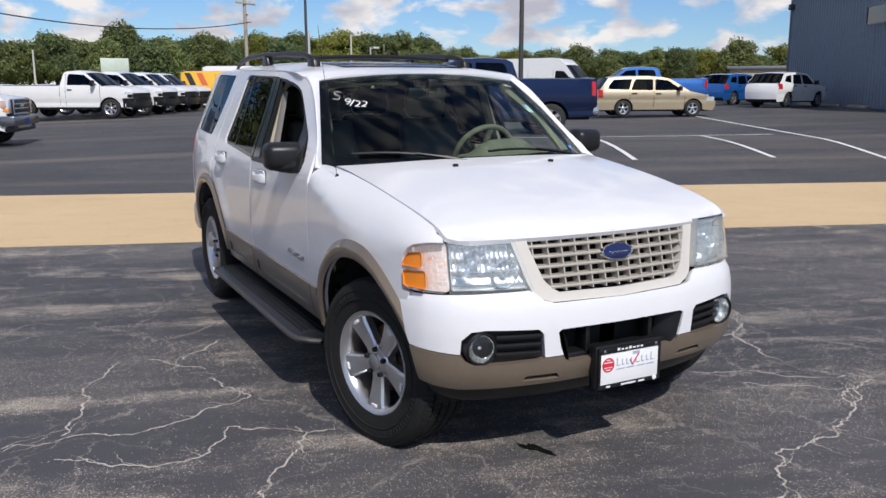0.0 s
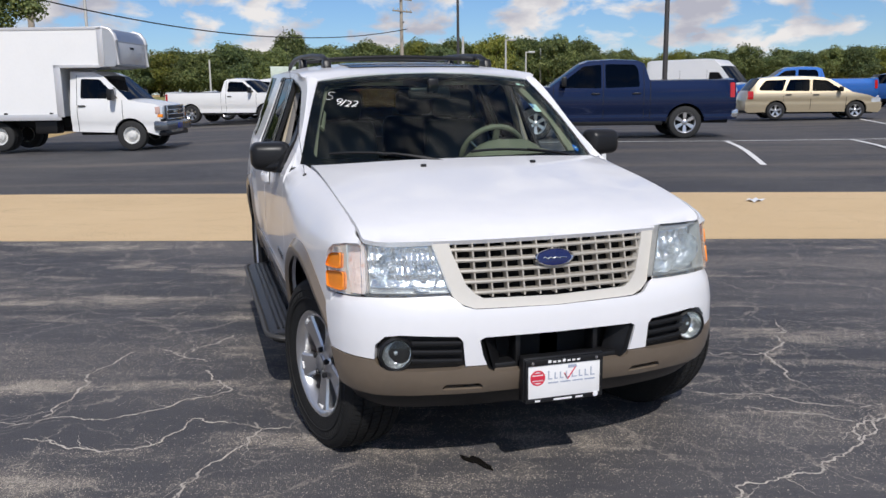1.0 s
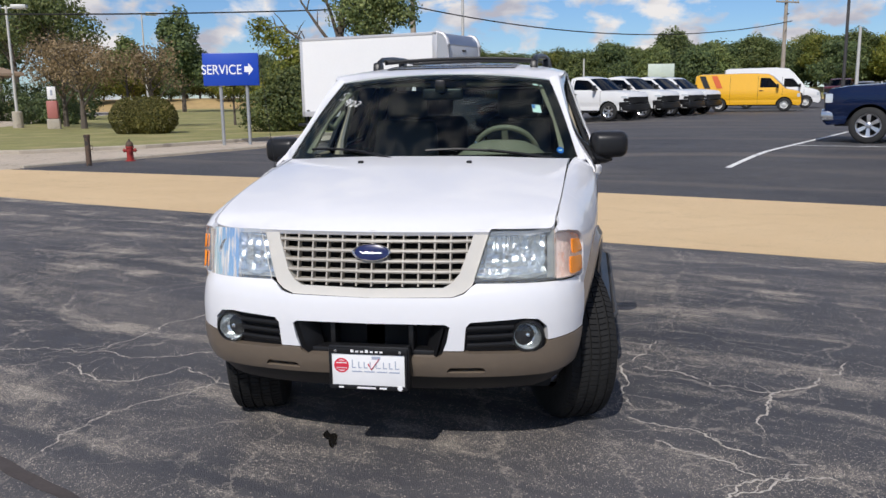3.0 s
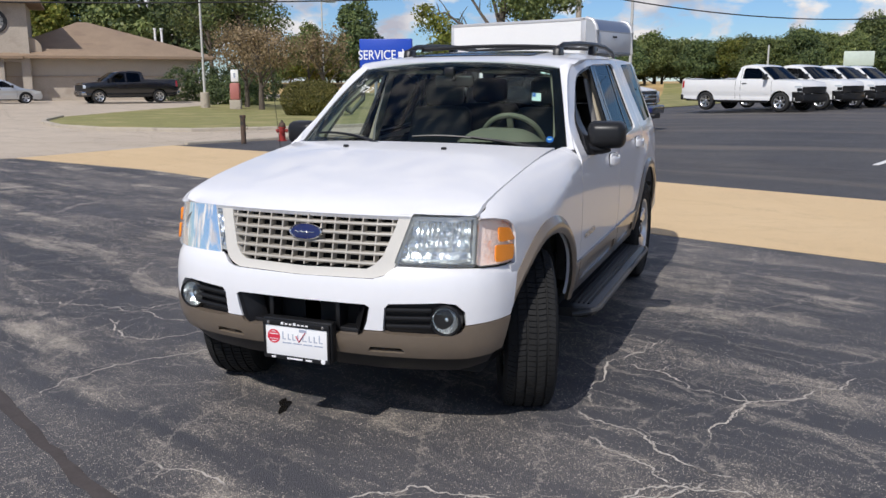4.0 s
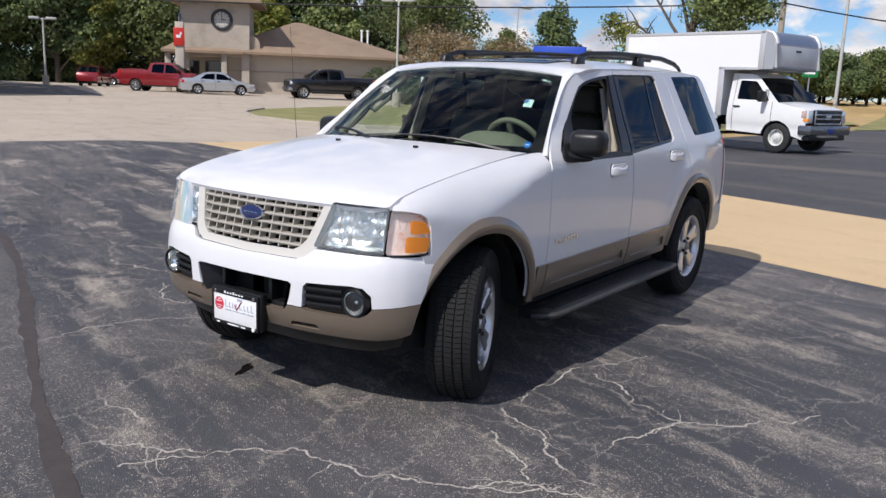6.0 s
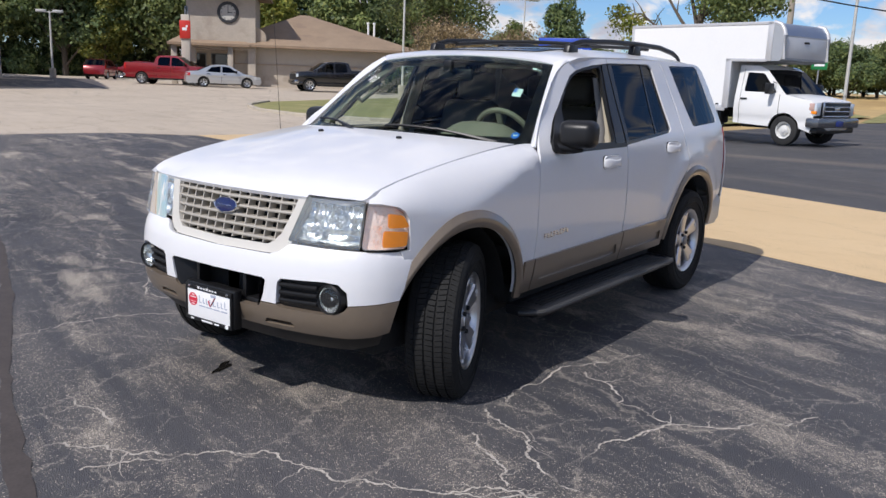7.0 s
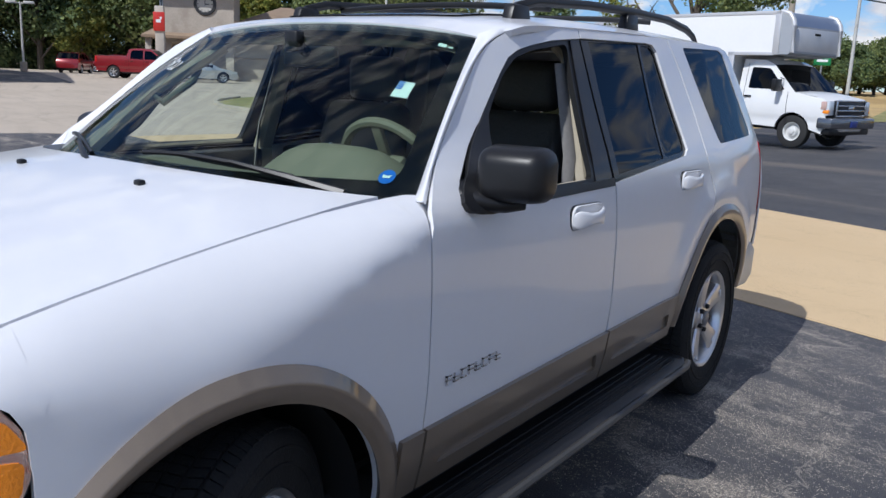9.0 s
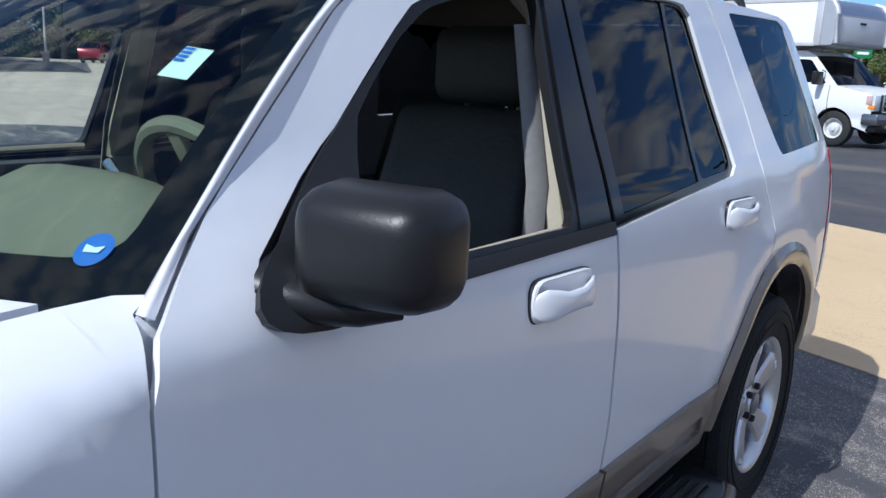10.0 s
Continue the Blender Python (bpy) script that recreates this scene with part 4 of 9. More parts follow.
        # wheel arch flares: a rolled tan lip
        for (cy, cz), a0, a1 in ((FA, 3, 163), (RA, 4, 176)):
            def flare(a, r, cy=cy, cz=cz):
                t = (r - 0.437) / 0.086
                r = 0.443 + t * (0.078 - 0.032 * smooth01((a - 95) / 45))
                y, z = cy + r * math.cos(radians(a)), cz + r * math.sin(radians(a))
                x = body_x(y, max(min(z, 0.86), 0.40)) + 0.026 - 0.022 * max(t - 0.55, 0) / 0.45 - 0.012 * max(0.25 - t, 0) / 0.25
                return (x, y, z)

            fn2 = flare if sg > 0 else mirrored(flare)
            skin("wheel_arch_flare", [[(a0, 0.437), (a1, 0.437), (a1, 0.523), (a0, 0.523)]], fn2, M_TAN, car, step=3, step2=0.011, thick=0.022, flip=fl is False, label="tan metallic wheel arch flare")
            bm = bmesh.new()
            n = 24
            ring = [(cy + 0.452 * math.cos(radians(2 + 174 * i / n)), cz + 0.452 * math.sin(radians(2 + 174 * i / n))) for i in range(n + 1)]
            rows = [[bm.verts.new((sg * x, y, z)) for y, z in ring] for x in (0.50, 0.66, 0.80)]
            for u, v in zip(rows, rows[1:]):
                for i in range(n):
                    bm.faces.new((u[i], u[i + 1], v[i + 1], v[i]))
            c = [bm.verts.new((sg * 0.50, cy + q * 0.452, cz - 0.09)) for q in (-1, 1)]
            bm.faces.new(rows[0] + [c[1], c[0]])
            part("wheel_well", bm, M_DARK, car)
        # front pillar between windshield and door
        def pillar(u, w, sg=sg):
            a = Vector(windshield(1.0, u))
            yy = 1.36 + (1.95 - 1.36) * u
            zz = np.interp(yy, [1.30, 1.33, 1.39, 1.49, 1.59, 1.714, 1.795, 1.865, 1.95], [1.13, 1.168, 1.221, 1.309, 1.390, 1.491, 1.540, 1.566, 1.591])
            b = Vector(body(*set_back([(yy, float(zz))])[0]))
            if u < 0.03:
                # its foot runs in under the fender
                b = b.lerp(Vector(fender(1.37, 1.128)) + Vector((-0.006, 0, 0)), min((0.03 - u) / 0.08, 1.0))
            p = a.lerp(b, w)
            bulge = 0.014 * math.sin(math.pi * min(max(w, 0), 1))
            return (p.x + bulge, p.y - bulge, p.z + bulge * 0.6)

        skin("front_pillar", [[(-0.035, 0.02), (1.02, 0.02), (1.02, 0.975), (-0.035, 0.975)]], pillar if sg > 0 else mirrored(pillar), M_WHITE, car, step=0.08, step2=0.2, thick=0.012, flip=sg > 0)
        # mirror
        mr = part_group("door_mirror", car)
        bm = bmesh.new()
        box(bm, -0.102, 0.102, -0.075, 0.055, -0.074, 0.074, 0.042, 5)
        for v in bm.verts:
            t = smooth01((v.co.y + 0.075) / 0.08)
            v.co.x *= 0.90 + 0.10 * t
            v.co.z = v.co.z * (0.88 + 0.12 * t) + 0.10 * (sg * v.co.x) * (v.co.z < 0) * 0.6
        bmesh.ops.transform(bm, matrix=Matrix.Translation((0.952, 1.60, 1.206) if sg > 0 else (-0.912, 1.62, 1.182)) @ pose(0, 0, 0, 0, 0, sg * 8), verts=bm.verts)
        part("mirror_housing", bm, M_BLACK, mr, "black grained plastic housing")
        bm = bmesh.new()
        box(bm, -0.066, 0.066, 0, 0.004, -0.046, 0.046, 0.0015)
        bmesh.ops.transform(bm, matrix=Matrix.Translation((0.952, 1.60, 1.206) if sg > 0 else (-0.912, 1.62, 1.182)) @ pose(0, 0, 0, 0, 0, sg * 8) @ Matrix.Translation((0, 0.0535, 0)), verts=bm.verts)
        part("mirror_glass", bm, M_CHROME, mr)
        bm = bmesh.new()
        tube(bm, [(sg * 0.800, 1.545, 1.150), (sg * 0.850, 1.548, 1.142), (sg * 0.890, 1.565, 1.133), (sg * 0.925, 1.595, 1.127), (sg * 0.960, 1.63, 1.124)], [0.062, 0.054, 0.046, 0.038, 0.020], 20, flat=0.62)
        part("mirror_arm", bm, M_BLACK, mr)
        sail_at = lambda y, z: body(y, z, 0.011 - 0.012 * smooth01((z - 1.26) / 0.14) + 0.040 * math.exp(-(((y - 1.585) / 0.085) ** 2) - ((z - 1.15) / 0.07) ** 2))  # noqa: E731
        sail = sail_at if sg > 0 else mirrored(sail_at)
        skin("mirror_sail", [set_back([(1.63, 1.104), (1.56, 1.102), (1.52, 1.104), (1.494, 1.110), (1.474, 1.122), (1.462, 1.138), (1.460, 1.156), (1.466, 1.174), (1.480, 1.193), (1.515, 1.222), (1.56, 1.256), (1.66, 1.330), (1.755, 1.399), (1.81, 1.439), (1.81, 1.425), (1.705, 1.340), (1.665, 1.22)])], sail, M_BLACK, mr, step=0.012, thick=0.02, flip=fl)
        # running board on its brackets
        rb = part_group("running_board", car)
        bm = bmesh.new()
        prof = [(0.80, 0.347), (0.972, 0.344), (0.994, 0.327), (0.988, 0.305), (0.955, 0.295), (0.80, 0.300)]
        stations = [(1.215, 0.55), (1.240, 0.92), (1.30, 1.0), (2.2, 1.0), (2.98, 1.0), (3.03, 0.9), (3.06, 0.3)]
        rings = [[bm.verts.new((sg * (0.80 + (x - 0.80) * k), y, z)) for x, z in prof] for y, k in stations]
        for u, v in zip(rings, rings[1:]):
            for i in range(6):
                bm.faces.new((u[i], u[(i + 1) % 6], v[(i + 1) % 6], v[i]))
        bm.faces.new(rings[0])
        bm.faces.new(rings[-1][::-1])
        part("step_board", bm, M_BLACK, rb)
        bm = bmesh.new()
        tube(bm, [(sg * x, y, z) for x, y, z in ((0.88, 1.215, 0.312), (0.93, 1.22, 0.322), (0.985, 1.26, 0.329), (0.998, 1.31, 0.331), (0.998, 2.2, 0.331), (0.998, 2.96, 0.331), (0.983, 3.02, 0.329), (0.93, 3.055, 0.32))], 0.014, 8)
        part("step_edge", bm, mat_once("grey_step_edge", (0.045, 0.044, 0.043), 0.5), rb, "dark worn edge strip")
        for k in range(5):
            bm = bmesh.new()
            box(bm, min(sg * (0.83 + 0.026 * k), sg * (0.842 + 0.026 * k)), max(sg * (0.83 + 0.026 * k), sg * (0.842 + 0.026 * k)), 1.32, 2.96, 0.344, 0.351, 0.002)
            part("tread_rib", bm, M_BLACK, rb)
        for y in (1.5, 2.75):
            bm = bmesh.new()
            box(bm, min(sg * 0.55, sg * 0.84), max(sg * 0.55, sg * 0.84), y - 0.03, y + 0.03, 0.305, 0.337, 0.005)
            part("step_bracket", bm, M_DARK, rb)
        # tail lamp
        tl = (lambda y, z: body(y, z, 0.004)) if sg > 0 else mirrored(lambda y, z: body(y, z, 0.004))
        skin("tail_lamp", [[(4.385, 0.80), (4.446, 0.80), (4.436, 0.95), (4.392, 1.17), (4.345, 1.17)]], tl, M_RED, car, step=0.05, thick=0.04, flip=fl)
    # roof
    def roof(u, w):
        yfr = 1.864 + 0.032 * u * u
        y = yfr + (4.24 - 0.12 * abs(u) ** 3 - yfr) * w
        xe = np.interp(y, [1.86, 1.895, 1.93, 1.97, 2.25, 3.0, 3.8, 4.2], [0.604, 0.616, 0.656, 0.697, 0.686, 0.678, 0.664, 0.63])
        zc = roof_z(y)
        return (u * float(xe), y, zc + (roof_edge_z(y) - zc) * abs(u) ** 3.4)

    skin("roof", [[(-1, 0), (1, 0), (1, 1), (-1, 1)]], roof, M_WHITE, car, step=0.07, step2=0.03, thick=0.02)
    sun_roof = lambda x, y: (x, y, roof_z(y) + (roof_edge_z(y) - roof_z(y)) * (abs(x) / 0.71) ** 3.4 + 0.006)  # noqa: E731
    skin("sunroof", [rounded([(-0.40, 2.08), (0.40, 2.08), (0.40, 2.50), (-0.40, 2.50)], 0.05)], sun_roof, M_GLOSSBLACK, car, step=0.1, thick=0.01, label="dark glass sunroof panel")
    # windshield
    ws = part_group("windshield", car)
    skin("windshield_pane", [rounded([(-1, -0.04), (1, -0.04), (1, 1), (-1, 1)], 0.06)], windshield, M_WS, ws, step=0.08, thick=0, flip=False)
    inner = lambda u, v: tuple(Vector(windshield(u, v)) + Vector((0, 0.006, -0.004)))  # noqa: E731
    skin("black_border", [[(-1, -0.05), (1, -0.05), (1, 1), (-1, 1)], rounded([(-0.935, 0.07), (0.935, 0.07), (0.925, 0.935), (-0.925, 0.935)], 0.07)], inner, M_GLOSSBLACK, ws, step=0.1, thick=0)
    # tailgate and rear bumper
    def gate(u, z):
        w = body_x(4.38, z) - 0.004
        return (u * w, float(np.interp(z, [0.6, 0.95, 1.2, 1.42, 1.57, 1.62], [4.46, 4.45, 4.39, 4.28, 4.16, 4.10])) + 0.05 * (1 - u * u), z)

    skin("tailgate", [[(-1, 0.60), (1, 0.60), (1, 1.61), (-1, 1.61)], rounded([(-0.86, 1.12), (0.86, 1.12), (0.84, 1.54), (-0.84, 1.54)], 0.05)], gate, M_WHITE, car, step=0.1, thick=0.02, flip=True)
    skin("rear_window", [[(-0.87, 1.11), (0.87, 1.11), (0.85, 1.55), (-0.85, 1.55)]], lambda u, z: (gate(u, z)[0], gate(u, z)[1] - 0.01, z), M_TINT, car, step=0.1, thick=0, flip=True)
    bm = bmesh.new()
    rings = []
    for x, y in ((-0.855, 4.06), (-0.865, 4.28), (-0.80, 4.46), (-0.4, 4.54), (0.4, 4.54), (0.80, 4.46), (0.865, 4.28), (0.855, 4.06)):
        rings.append([bm.verts.new((x * k, y + d, z)) for k, d, z in ((0.98, -0.03, 0.42), (1, 0, 0.47), (1, 0.01, 0.60), (0.98, -0.02, 0.645), (0.90, -0.06, 0.645))])
    for u, v in zip(rings, rings[1:]):
        for i in range(4):
            bm.faces.new((u[i], u[i + 1], v[i + 1], v[i]))
    part("rear_bumper", bm, M_CREAM, car)
    # floor pan
    bm = bmesh.new()
    box(bm, -0.70, 0.70, 0.30, 4.35, 0.27, 0.40, 0.02)
    box(bm, -0.80, 0.80, 1.26, 3.06, 0.33, 0.44, 0.02)
    part("floor_pan", bm, M_DARK, car)


MADE = {}


def mat_once(name, *a, **k):
    if name not in MADE:
        MADE[name] = mat(name, *a, **k)
    return MADE[name]


def windshield(u, v):
    """The windshield's surface: u across from -1 to 1, v from the cowl to the roof."""
    x = u * (0.787 - 0.175 * v)
    return (x, 1.085 + 0.775 * v + (0.304 - 0.272 * v) * u * u, 1.150 + 0.455 * v - 0.041 * v * u * u + 0.02 * math.sin(math.pi * min(max(v, 0), 1)))


def build_roof_rack(car):
    rack = part_group("roof_rack", car)
    for sg in (1, -1):
        bm = bmesh.new()
        pts = [(2.24, -0.01), (2.30, 0.030), (2.42, 0.052), (2.8, 0.058), (3.2, 0.060), (3.6, 0.057), (3.86, 0.036), (3.96, 0.014), (4.01, -0.01)]
        tube(bm, [(sg * (0.50 + 0.03 * smooth01((y - 2.2) / 1.0)), y, roof_z(y) + (roof_edge_z(y) - roof_z(y)) * 0.45 + dz + 0.012) for y, dz in pts], [0.010, 0.0155, 0.0155, 0.0155, 0.0155, 0.0155, 0.0155, 0.013, 0.010], 10, flat=1.15)
        part("side_rail", bm, M_BLACK, rack)
        for y, h in ((2.30, 0.070), (3.17, 0.080)):
            zb = roof_z(y) + (roof_edge_z(y) - roof_z(y)) * 0.45 - 0.02
            bm = bmesh.new()
            box(bm, -0.022, 0.022, -0.075, 0.075, 0, h, 0.012)
            for v in bm.verts:
                v.co.y *= 1.0 - 0.35 * v.co.z / h
            bmesh.ops.translate(bm, verts=bm.verts, vec=(sg * (0.50 + 0.03 * smooth01((y - 2.2) / 1.0)), y, zb))
            part("rail_foot", bm, M_BLACK, rack)
    for y in (2.52, 3.45):
        bm = bmesh.new()
        tube(bm, [(x, y, roof_z(y) + 0.038 - 0.02 * (x / 0.53) ** 2) for x in np.linspace(-0.51, 0.51, 9)], 0.0095, 8, flat=1.3)
        part("crossbar", bm, M_BLACK, rack)


def build_wheel(car, name, steer, m, spin=10):
    w = part_group(name, car)
    w.matrix_basis = m @ pose(0, 0, 0, 0, 0, steer)
    R = 0.372
    tyre = part_group("tyre", w)
    bm = bmesh.new()
    lathe(bm, [(0.225, -0.10), (0.235, -0.112), (0.30, -0.124), (0.340, -0.122), (0.358, -0.108), (0.364, -0.095), (0.364, 0.095), (0.358, 0.108), (0.340, 0.122), (0.30, 0.124), (0.235, 0.112), (0.225, 0.10)], 56)
    part("carcass", bm, M_RUBBER, tyre)
    # tread: ribs of blocks split by slanted sipes
    bm = bmesh.new()
    n = 92
    for x0, x1, sk in ((-0.108, -0.074, 0.5), (-0.064, -0.028, -0.35), (-0.018, 0.018, 0.2), (0.028, 0.064, -0.35), (0.074, 0.108, 0.5)):
        for k in range(n):
            a0, a1 = 2 * math.pi * (k + 0.04) / n, 2 * math.pi * (k + 0.86) / n
            pts = []
            for r in (0.360, R):
                for x, sh in ((x0, -sk), (x1, sk)):
                    for a in (a0, a1):
                        aa = a + sh * 0.022
                        rr = r - 0.010 * max(0, (abs(x) - 0.075) / 0.033) ** 2
                        pts.append(bm.verts.new((x, rr * math.cos(aa), rr * math.sin(aa))))
            for f in ((4, 5, 7, 6), (0, 4, 6, 2), (1, 3, 7, 5), (0, 1, 5, 4), (2, 6, 7, 3)):
                bm.faces.new([pts[i] for i in f])
    part("tread", bm, M_RUBBER, tyre, angle=20)
    bm = bmesh.new()
    for r in (0.285, 0.322):
        lathe(bm, [(r - 0.004, 0.1225), (r - 0.002, 0.1262), (r + 0.002, 0.1262), (r + 0.004, 0.1225)], 56)
    for a in range(14):
        for base in (20, 200):
            m2 = pose(0, 0, 0, base + a * 4.2, 0, 0)
            vs = box(bm, 0.122, 0.1262, -0.003, 0.003 + 0.003 * (a % 3), 0.295, 0.314)
            bmesh.ops.transform(bm, matrix=m2, verts=vs)
    part("sidewall_lettering", bm, M_RUBBER, tyre, "raised black bars and rings")
    # rim
    rim = part_group("rim", w)
    bm = bmesh.new()
    lathe(bm, [(0.205, -0.10), (0.205, 0.04), (0.212, 0.085), (0.224, 0.100), (0.232, 0.106), (0.229, 0.112), (0.218, 0.108), (0.206, 0.096), (0.200, 0.06), (0.200, -0.10)], 56)
    part("rim_barrel", bm, M_ALLOY, rim)
    bm = bmesh.new()
    lathe(bm, [(0.0, -0.02), (0.15, -0.02), (0.15, 0.0), (0.10, 0.01), (0.0, 0.012)], 32)
    part("brake_drum", bm, M_RUST, rim)
    for k in range(5):
        bm = bmesh.new()
        prof = [(0.050, 0.034, 0.082), (0.085, 0.036, 0.083), (0.130, 0.042, 0.088), (0.175, 0.051, 0.096), (0.203, 0.060, 0.099)]
        rings = []
        for r, hw, x in prof:
            rings.append([bm.verts.new(c) for c in ((x - 0.045, -hw, r), (x - 0.012, -hw, r), (x - 0.002, -hw * 0.82, r), (x, -hw * 0.3, r), (x, hw * 0.3, r), (x - 0.002, hw * 0.82, r), (x - 0.012, hw, r), (x - 0.045, hw, r))])
        for u, v in zip(rings, rings[1:]):
            for i in range(8):
                bm.faces.new((u[i], u[(i + 1) % 8], v[(i + 1) % 8], v[i]))
        bm.faces.new(rings[0])
        bm.faces.new(rings[-1][::-1])
        bmesh.ops.transform(bm, matrix=pose(0, 0, 0, 72 * k + spin, 0, 0), verts=bm.verts)
        part("spoke", bm, M_ALLOY, rim, angle=30)
        bm = bmesh.new()
        box(bm, 0.096, 0.103, -0.017, 0.017, 0.188, 0.204, 0.002)
        bmesh.ops.transform(bm, matrix=pose(0, 0, 0, 72 * k + spin, 0, 0), verts=bm.verts)
        part("spoke_inset", bm, mat_once("pale_inset", (0.72, 0.72, 0.72), 0.4), rim)
        bm = bmesh.new()
        lathe(bm, [(0.0, 0.100), (0.010, 0.099), (0.012, 0.094), (0.012, 0.07)], 8, pose(0, 0, 0, 72 * k + 36 + spin, 0, 0) @ Matrix.Translation((0, 0, 0.058)))
        part("lug_nut", bm, M_BLACK, rim)
    bm = bmesh.new()
    lathe(bm, [(0.075, 0.03), (0.075, 0.074), (0.066, 0.083), (0.040, 0.086), (0.036, 0.092)], 32)
    part("hub", bm, M_ALLOY, rim)
    bm = bmesh.new()
    lathe(bm, [(0.036, 0.085), (0.036, 0.098), (0.030, 0.102), (0.0, 0.103)], 24)
    part("hub_cap", bm, mat_once("grey_cap", (0.22, 0.22, 0.23), 0.35, 0.5), rim)
    return w


def seat(car, name, x, y, w, with_arm=True):
    s = part_group(name, car)
    bm = bmesh.new()
    box(bm, x - w, x + w, y, y + 0.52, 0.62, 0.80, 0.06, 3)
    part("cushion", bm, M_SEAT, s)
    bm = bmesh.new()
    box(bm, -w, w, -0.07, 0.07, 0.0, 0.575, 0.06, 3)
    for v in bm.verts:
        t = v.co.z / 0.62
        v.co.x *= 1.0 - 0.18 * t
        v.co.y += 0.05 * (abs(v.co.x) / w) ** 2 * -1
    bmesh.ops.transform(bm, matrix=Matrix.Translation((x, y + 0.50, 0.76)) @ pose(0, 0, 0, -16, 0, 0), verts=bm.verts)
    part("backrest", bm, M_SEAT, s)
    bm = bmesh.new()
    box(bm, x - 0.14, x + 0.14, y + 0.61, y + 0.72, 1.325, 1.515, 0.045, 3)
    part("headrest", bm, M_SEAT, s)
    for dx in (-0.06, 0.06):
        bm = bmesh.new()
        tube(bm, [(x + dx, y + 0.675, 1.28), (x + dx, y + 0.675, 1.40)], 0.006, 6)
        part("headrest_post", bm, M_CHROME, s)


def build_interior(car):
    seat(car, "front_seat", 0.38, 1.95, 0.25)
    seat(car, "front_seat", -0.38, 1.95, 0.25)
    seat(car, "rear_seat", 0.35, 2.85, 0.30)
    seat(car, "rear_seat", -0.35, 2.85, 0.30)
    # dash: a rolled pad with an instrument hood
    def dash(x, w):
        y = 1.22 + 0.42 * w + 0.12 * (x / 0.72) ** 2
        hood_ = math.exp(-(((x - 0.37) / 0.24) ** 4)) * math.exp(-(((w - 0.72) / 0.28) ** 2))
        return (x, y, 1.075 + 0.035 * math.sin(min(w, 1) * math.pi * 0.6) + 0.13 * hood_)

    d = part_group("dashboard", car)
    skin("dash_pad", [[(-0.73, 0), (0.73, 0), (0.73, 1), (-0.73, 1)]], dash, M_DASH, d, step=0.06, step2=0.08, thick=0.0)
    bm = bmesh.new()
    box(bm, -0.73, 0.73, 1.55, 1.76, 0.55, 1.09, 0.05, 3)
    part("dash_front", bm, M_DASH, d)
    bm = bmesh.new()
    box(bm, -0.72, 0.72, 1.20, 1.42, 1.05, 1.085, 0.01)
    part("defrost_panel", bm, M_BLACK, d)
    # steering wheel on its column
    sw = part_group("steering_wheel", car)
    m = Matrix.Translation((0.37, 1.81, 1.135)) @ pose(0, 0, 0, -62, 0, 0)
    bm = bmesh.new()
    n = 36
    tube(bm, [m @ Vector((0.185 * math.cos(2 * math.pi * k / n), 0.185 * math.sin(2 * math.pi * k / n), 0)) for k in range(n + 1)], 0.016, 8, caps=False)
    part("steering_rim", bm, M_DASH, sw)
    bm = bmesh.new()
    box(bm, -0.075, 0.075, -0.07, 0.06, -0.03, 0.015, 0.02)
    bmesh.ops.transform(bm, matrix=m, verts=bm.verts)
    part("steering_hub", bm, M_DASH, sw)
    for a in (8, 172, 270):
        bm = bmesh.new()
        box(bm, 0.05, 0.18, -0.018, 0.018, -0.012, 0.006, 0.004)
        bmesh.ops.transform(bm, matrix=m @ pose(0, 0, 0, 0, 0, a), verts=bm.verts)
        part("steering_spoke", bm, M_DASH, sw)
    bm = bmesh.new()
    tube(bm, [(0.37, 1.78, 1.08), (0.37, 1.60, 0.98)], 0.05, 10)
    part("steering_column", bm, M_DASH, sw)
    bm = bmesh.new()
    tube(bm, [(0.33, 1.72, 1.10), (0.20, 1.70, 1.22)], [0.006, 0.010], 8)
    part("gear_lever", bm, M_CHROME, sw)
    # headliner, inner pillar trims, floor
    def lining(u, w):
        y = 2.0 + 2.1 * w
        return (u * 0.62, y, roof_z(y) - 0.045 + (roof_edge_z(y) - roof_z(y) - 0.02) * abs(u) ** 3)

    skin("headliner", [[(-1, -0.06), (1, -0.06), (1, 1), (-1, 1)]], lining, M_BEIGE, car, step=0.15, thick=0.0, flip=True)
    bm = bmesh.new()
    box(bm, -0.72, 0.72, 1.25, 4.3, 0.42, 0.46)
    part("floor_carpet", bm, M_CARPET, car)
    for sg in (1, -1):
        bm = bmesh.new()
        tube(bm, [(sg * 0.745, 1.43, 1.13), (sg * 0.675, 1.66, 1.345), (sg * 0.585, 1.93, 1.525)], [0.040, 0.032, 0.036], 8)
        part("front_pillar_lining", bm, M_BEIGE, car, "beige plastic pillar lining")
        bm = bmesh.new()
        tube(bm, [(sg * 0.80, 2.34, 0.60), (sg * 0.80, 2.33, 1.10), (sg * 0.68, 2.37, 1.52), (sg * 0.60, 2.37, 1.60)], [0.06, 0.055, 0.042, 0.05], 8, flat=0.6)
        part("centre_pillar_lining", bm, M_BEIGE, car, "beige plastic pillar lining")
        bm = bmesh.new()
        tube(bm, [(sg * 0.80, 3.20, 0.70), (sg * 0.79, 3.22, 1.15), (sg * 0.645, 3.22, 1.58)], [0.06, 0.055, 0.045], 8, flat=0.6)
        part("rear_pillar_lining", bm, M_BEIGE, car)
        bm = bmesh.new()
        tube(bm, [(sg * 0.675, 2.31, 1.50), (sg * 0.755, 2.27, 1.2), (sg * 0.78, 2.22, 0.75)], 0.022, 6, flat=0.25)
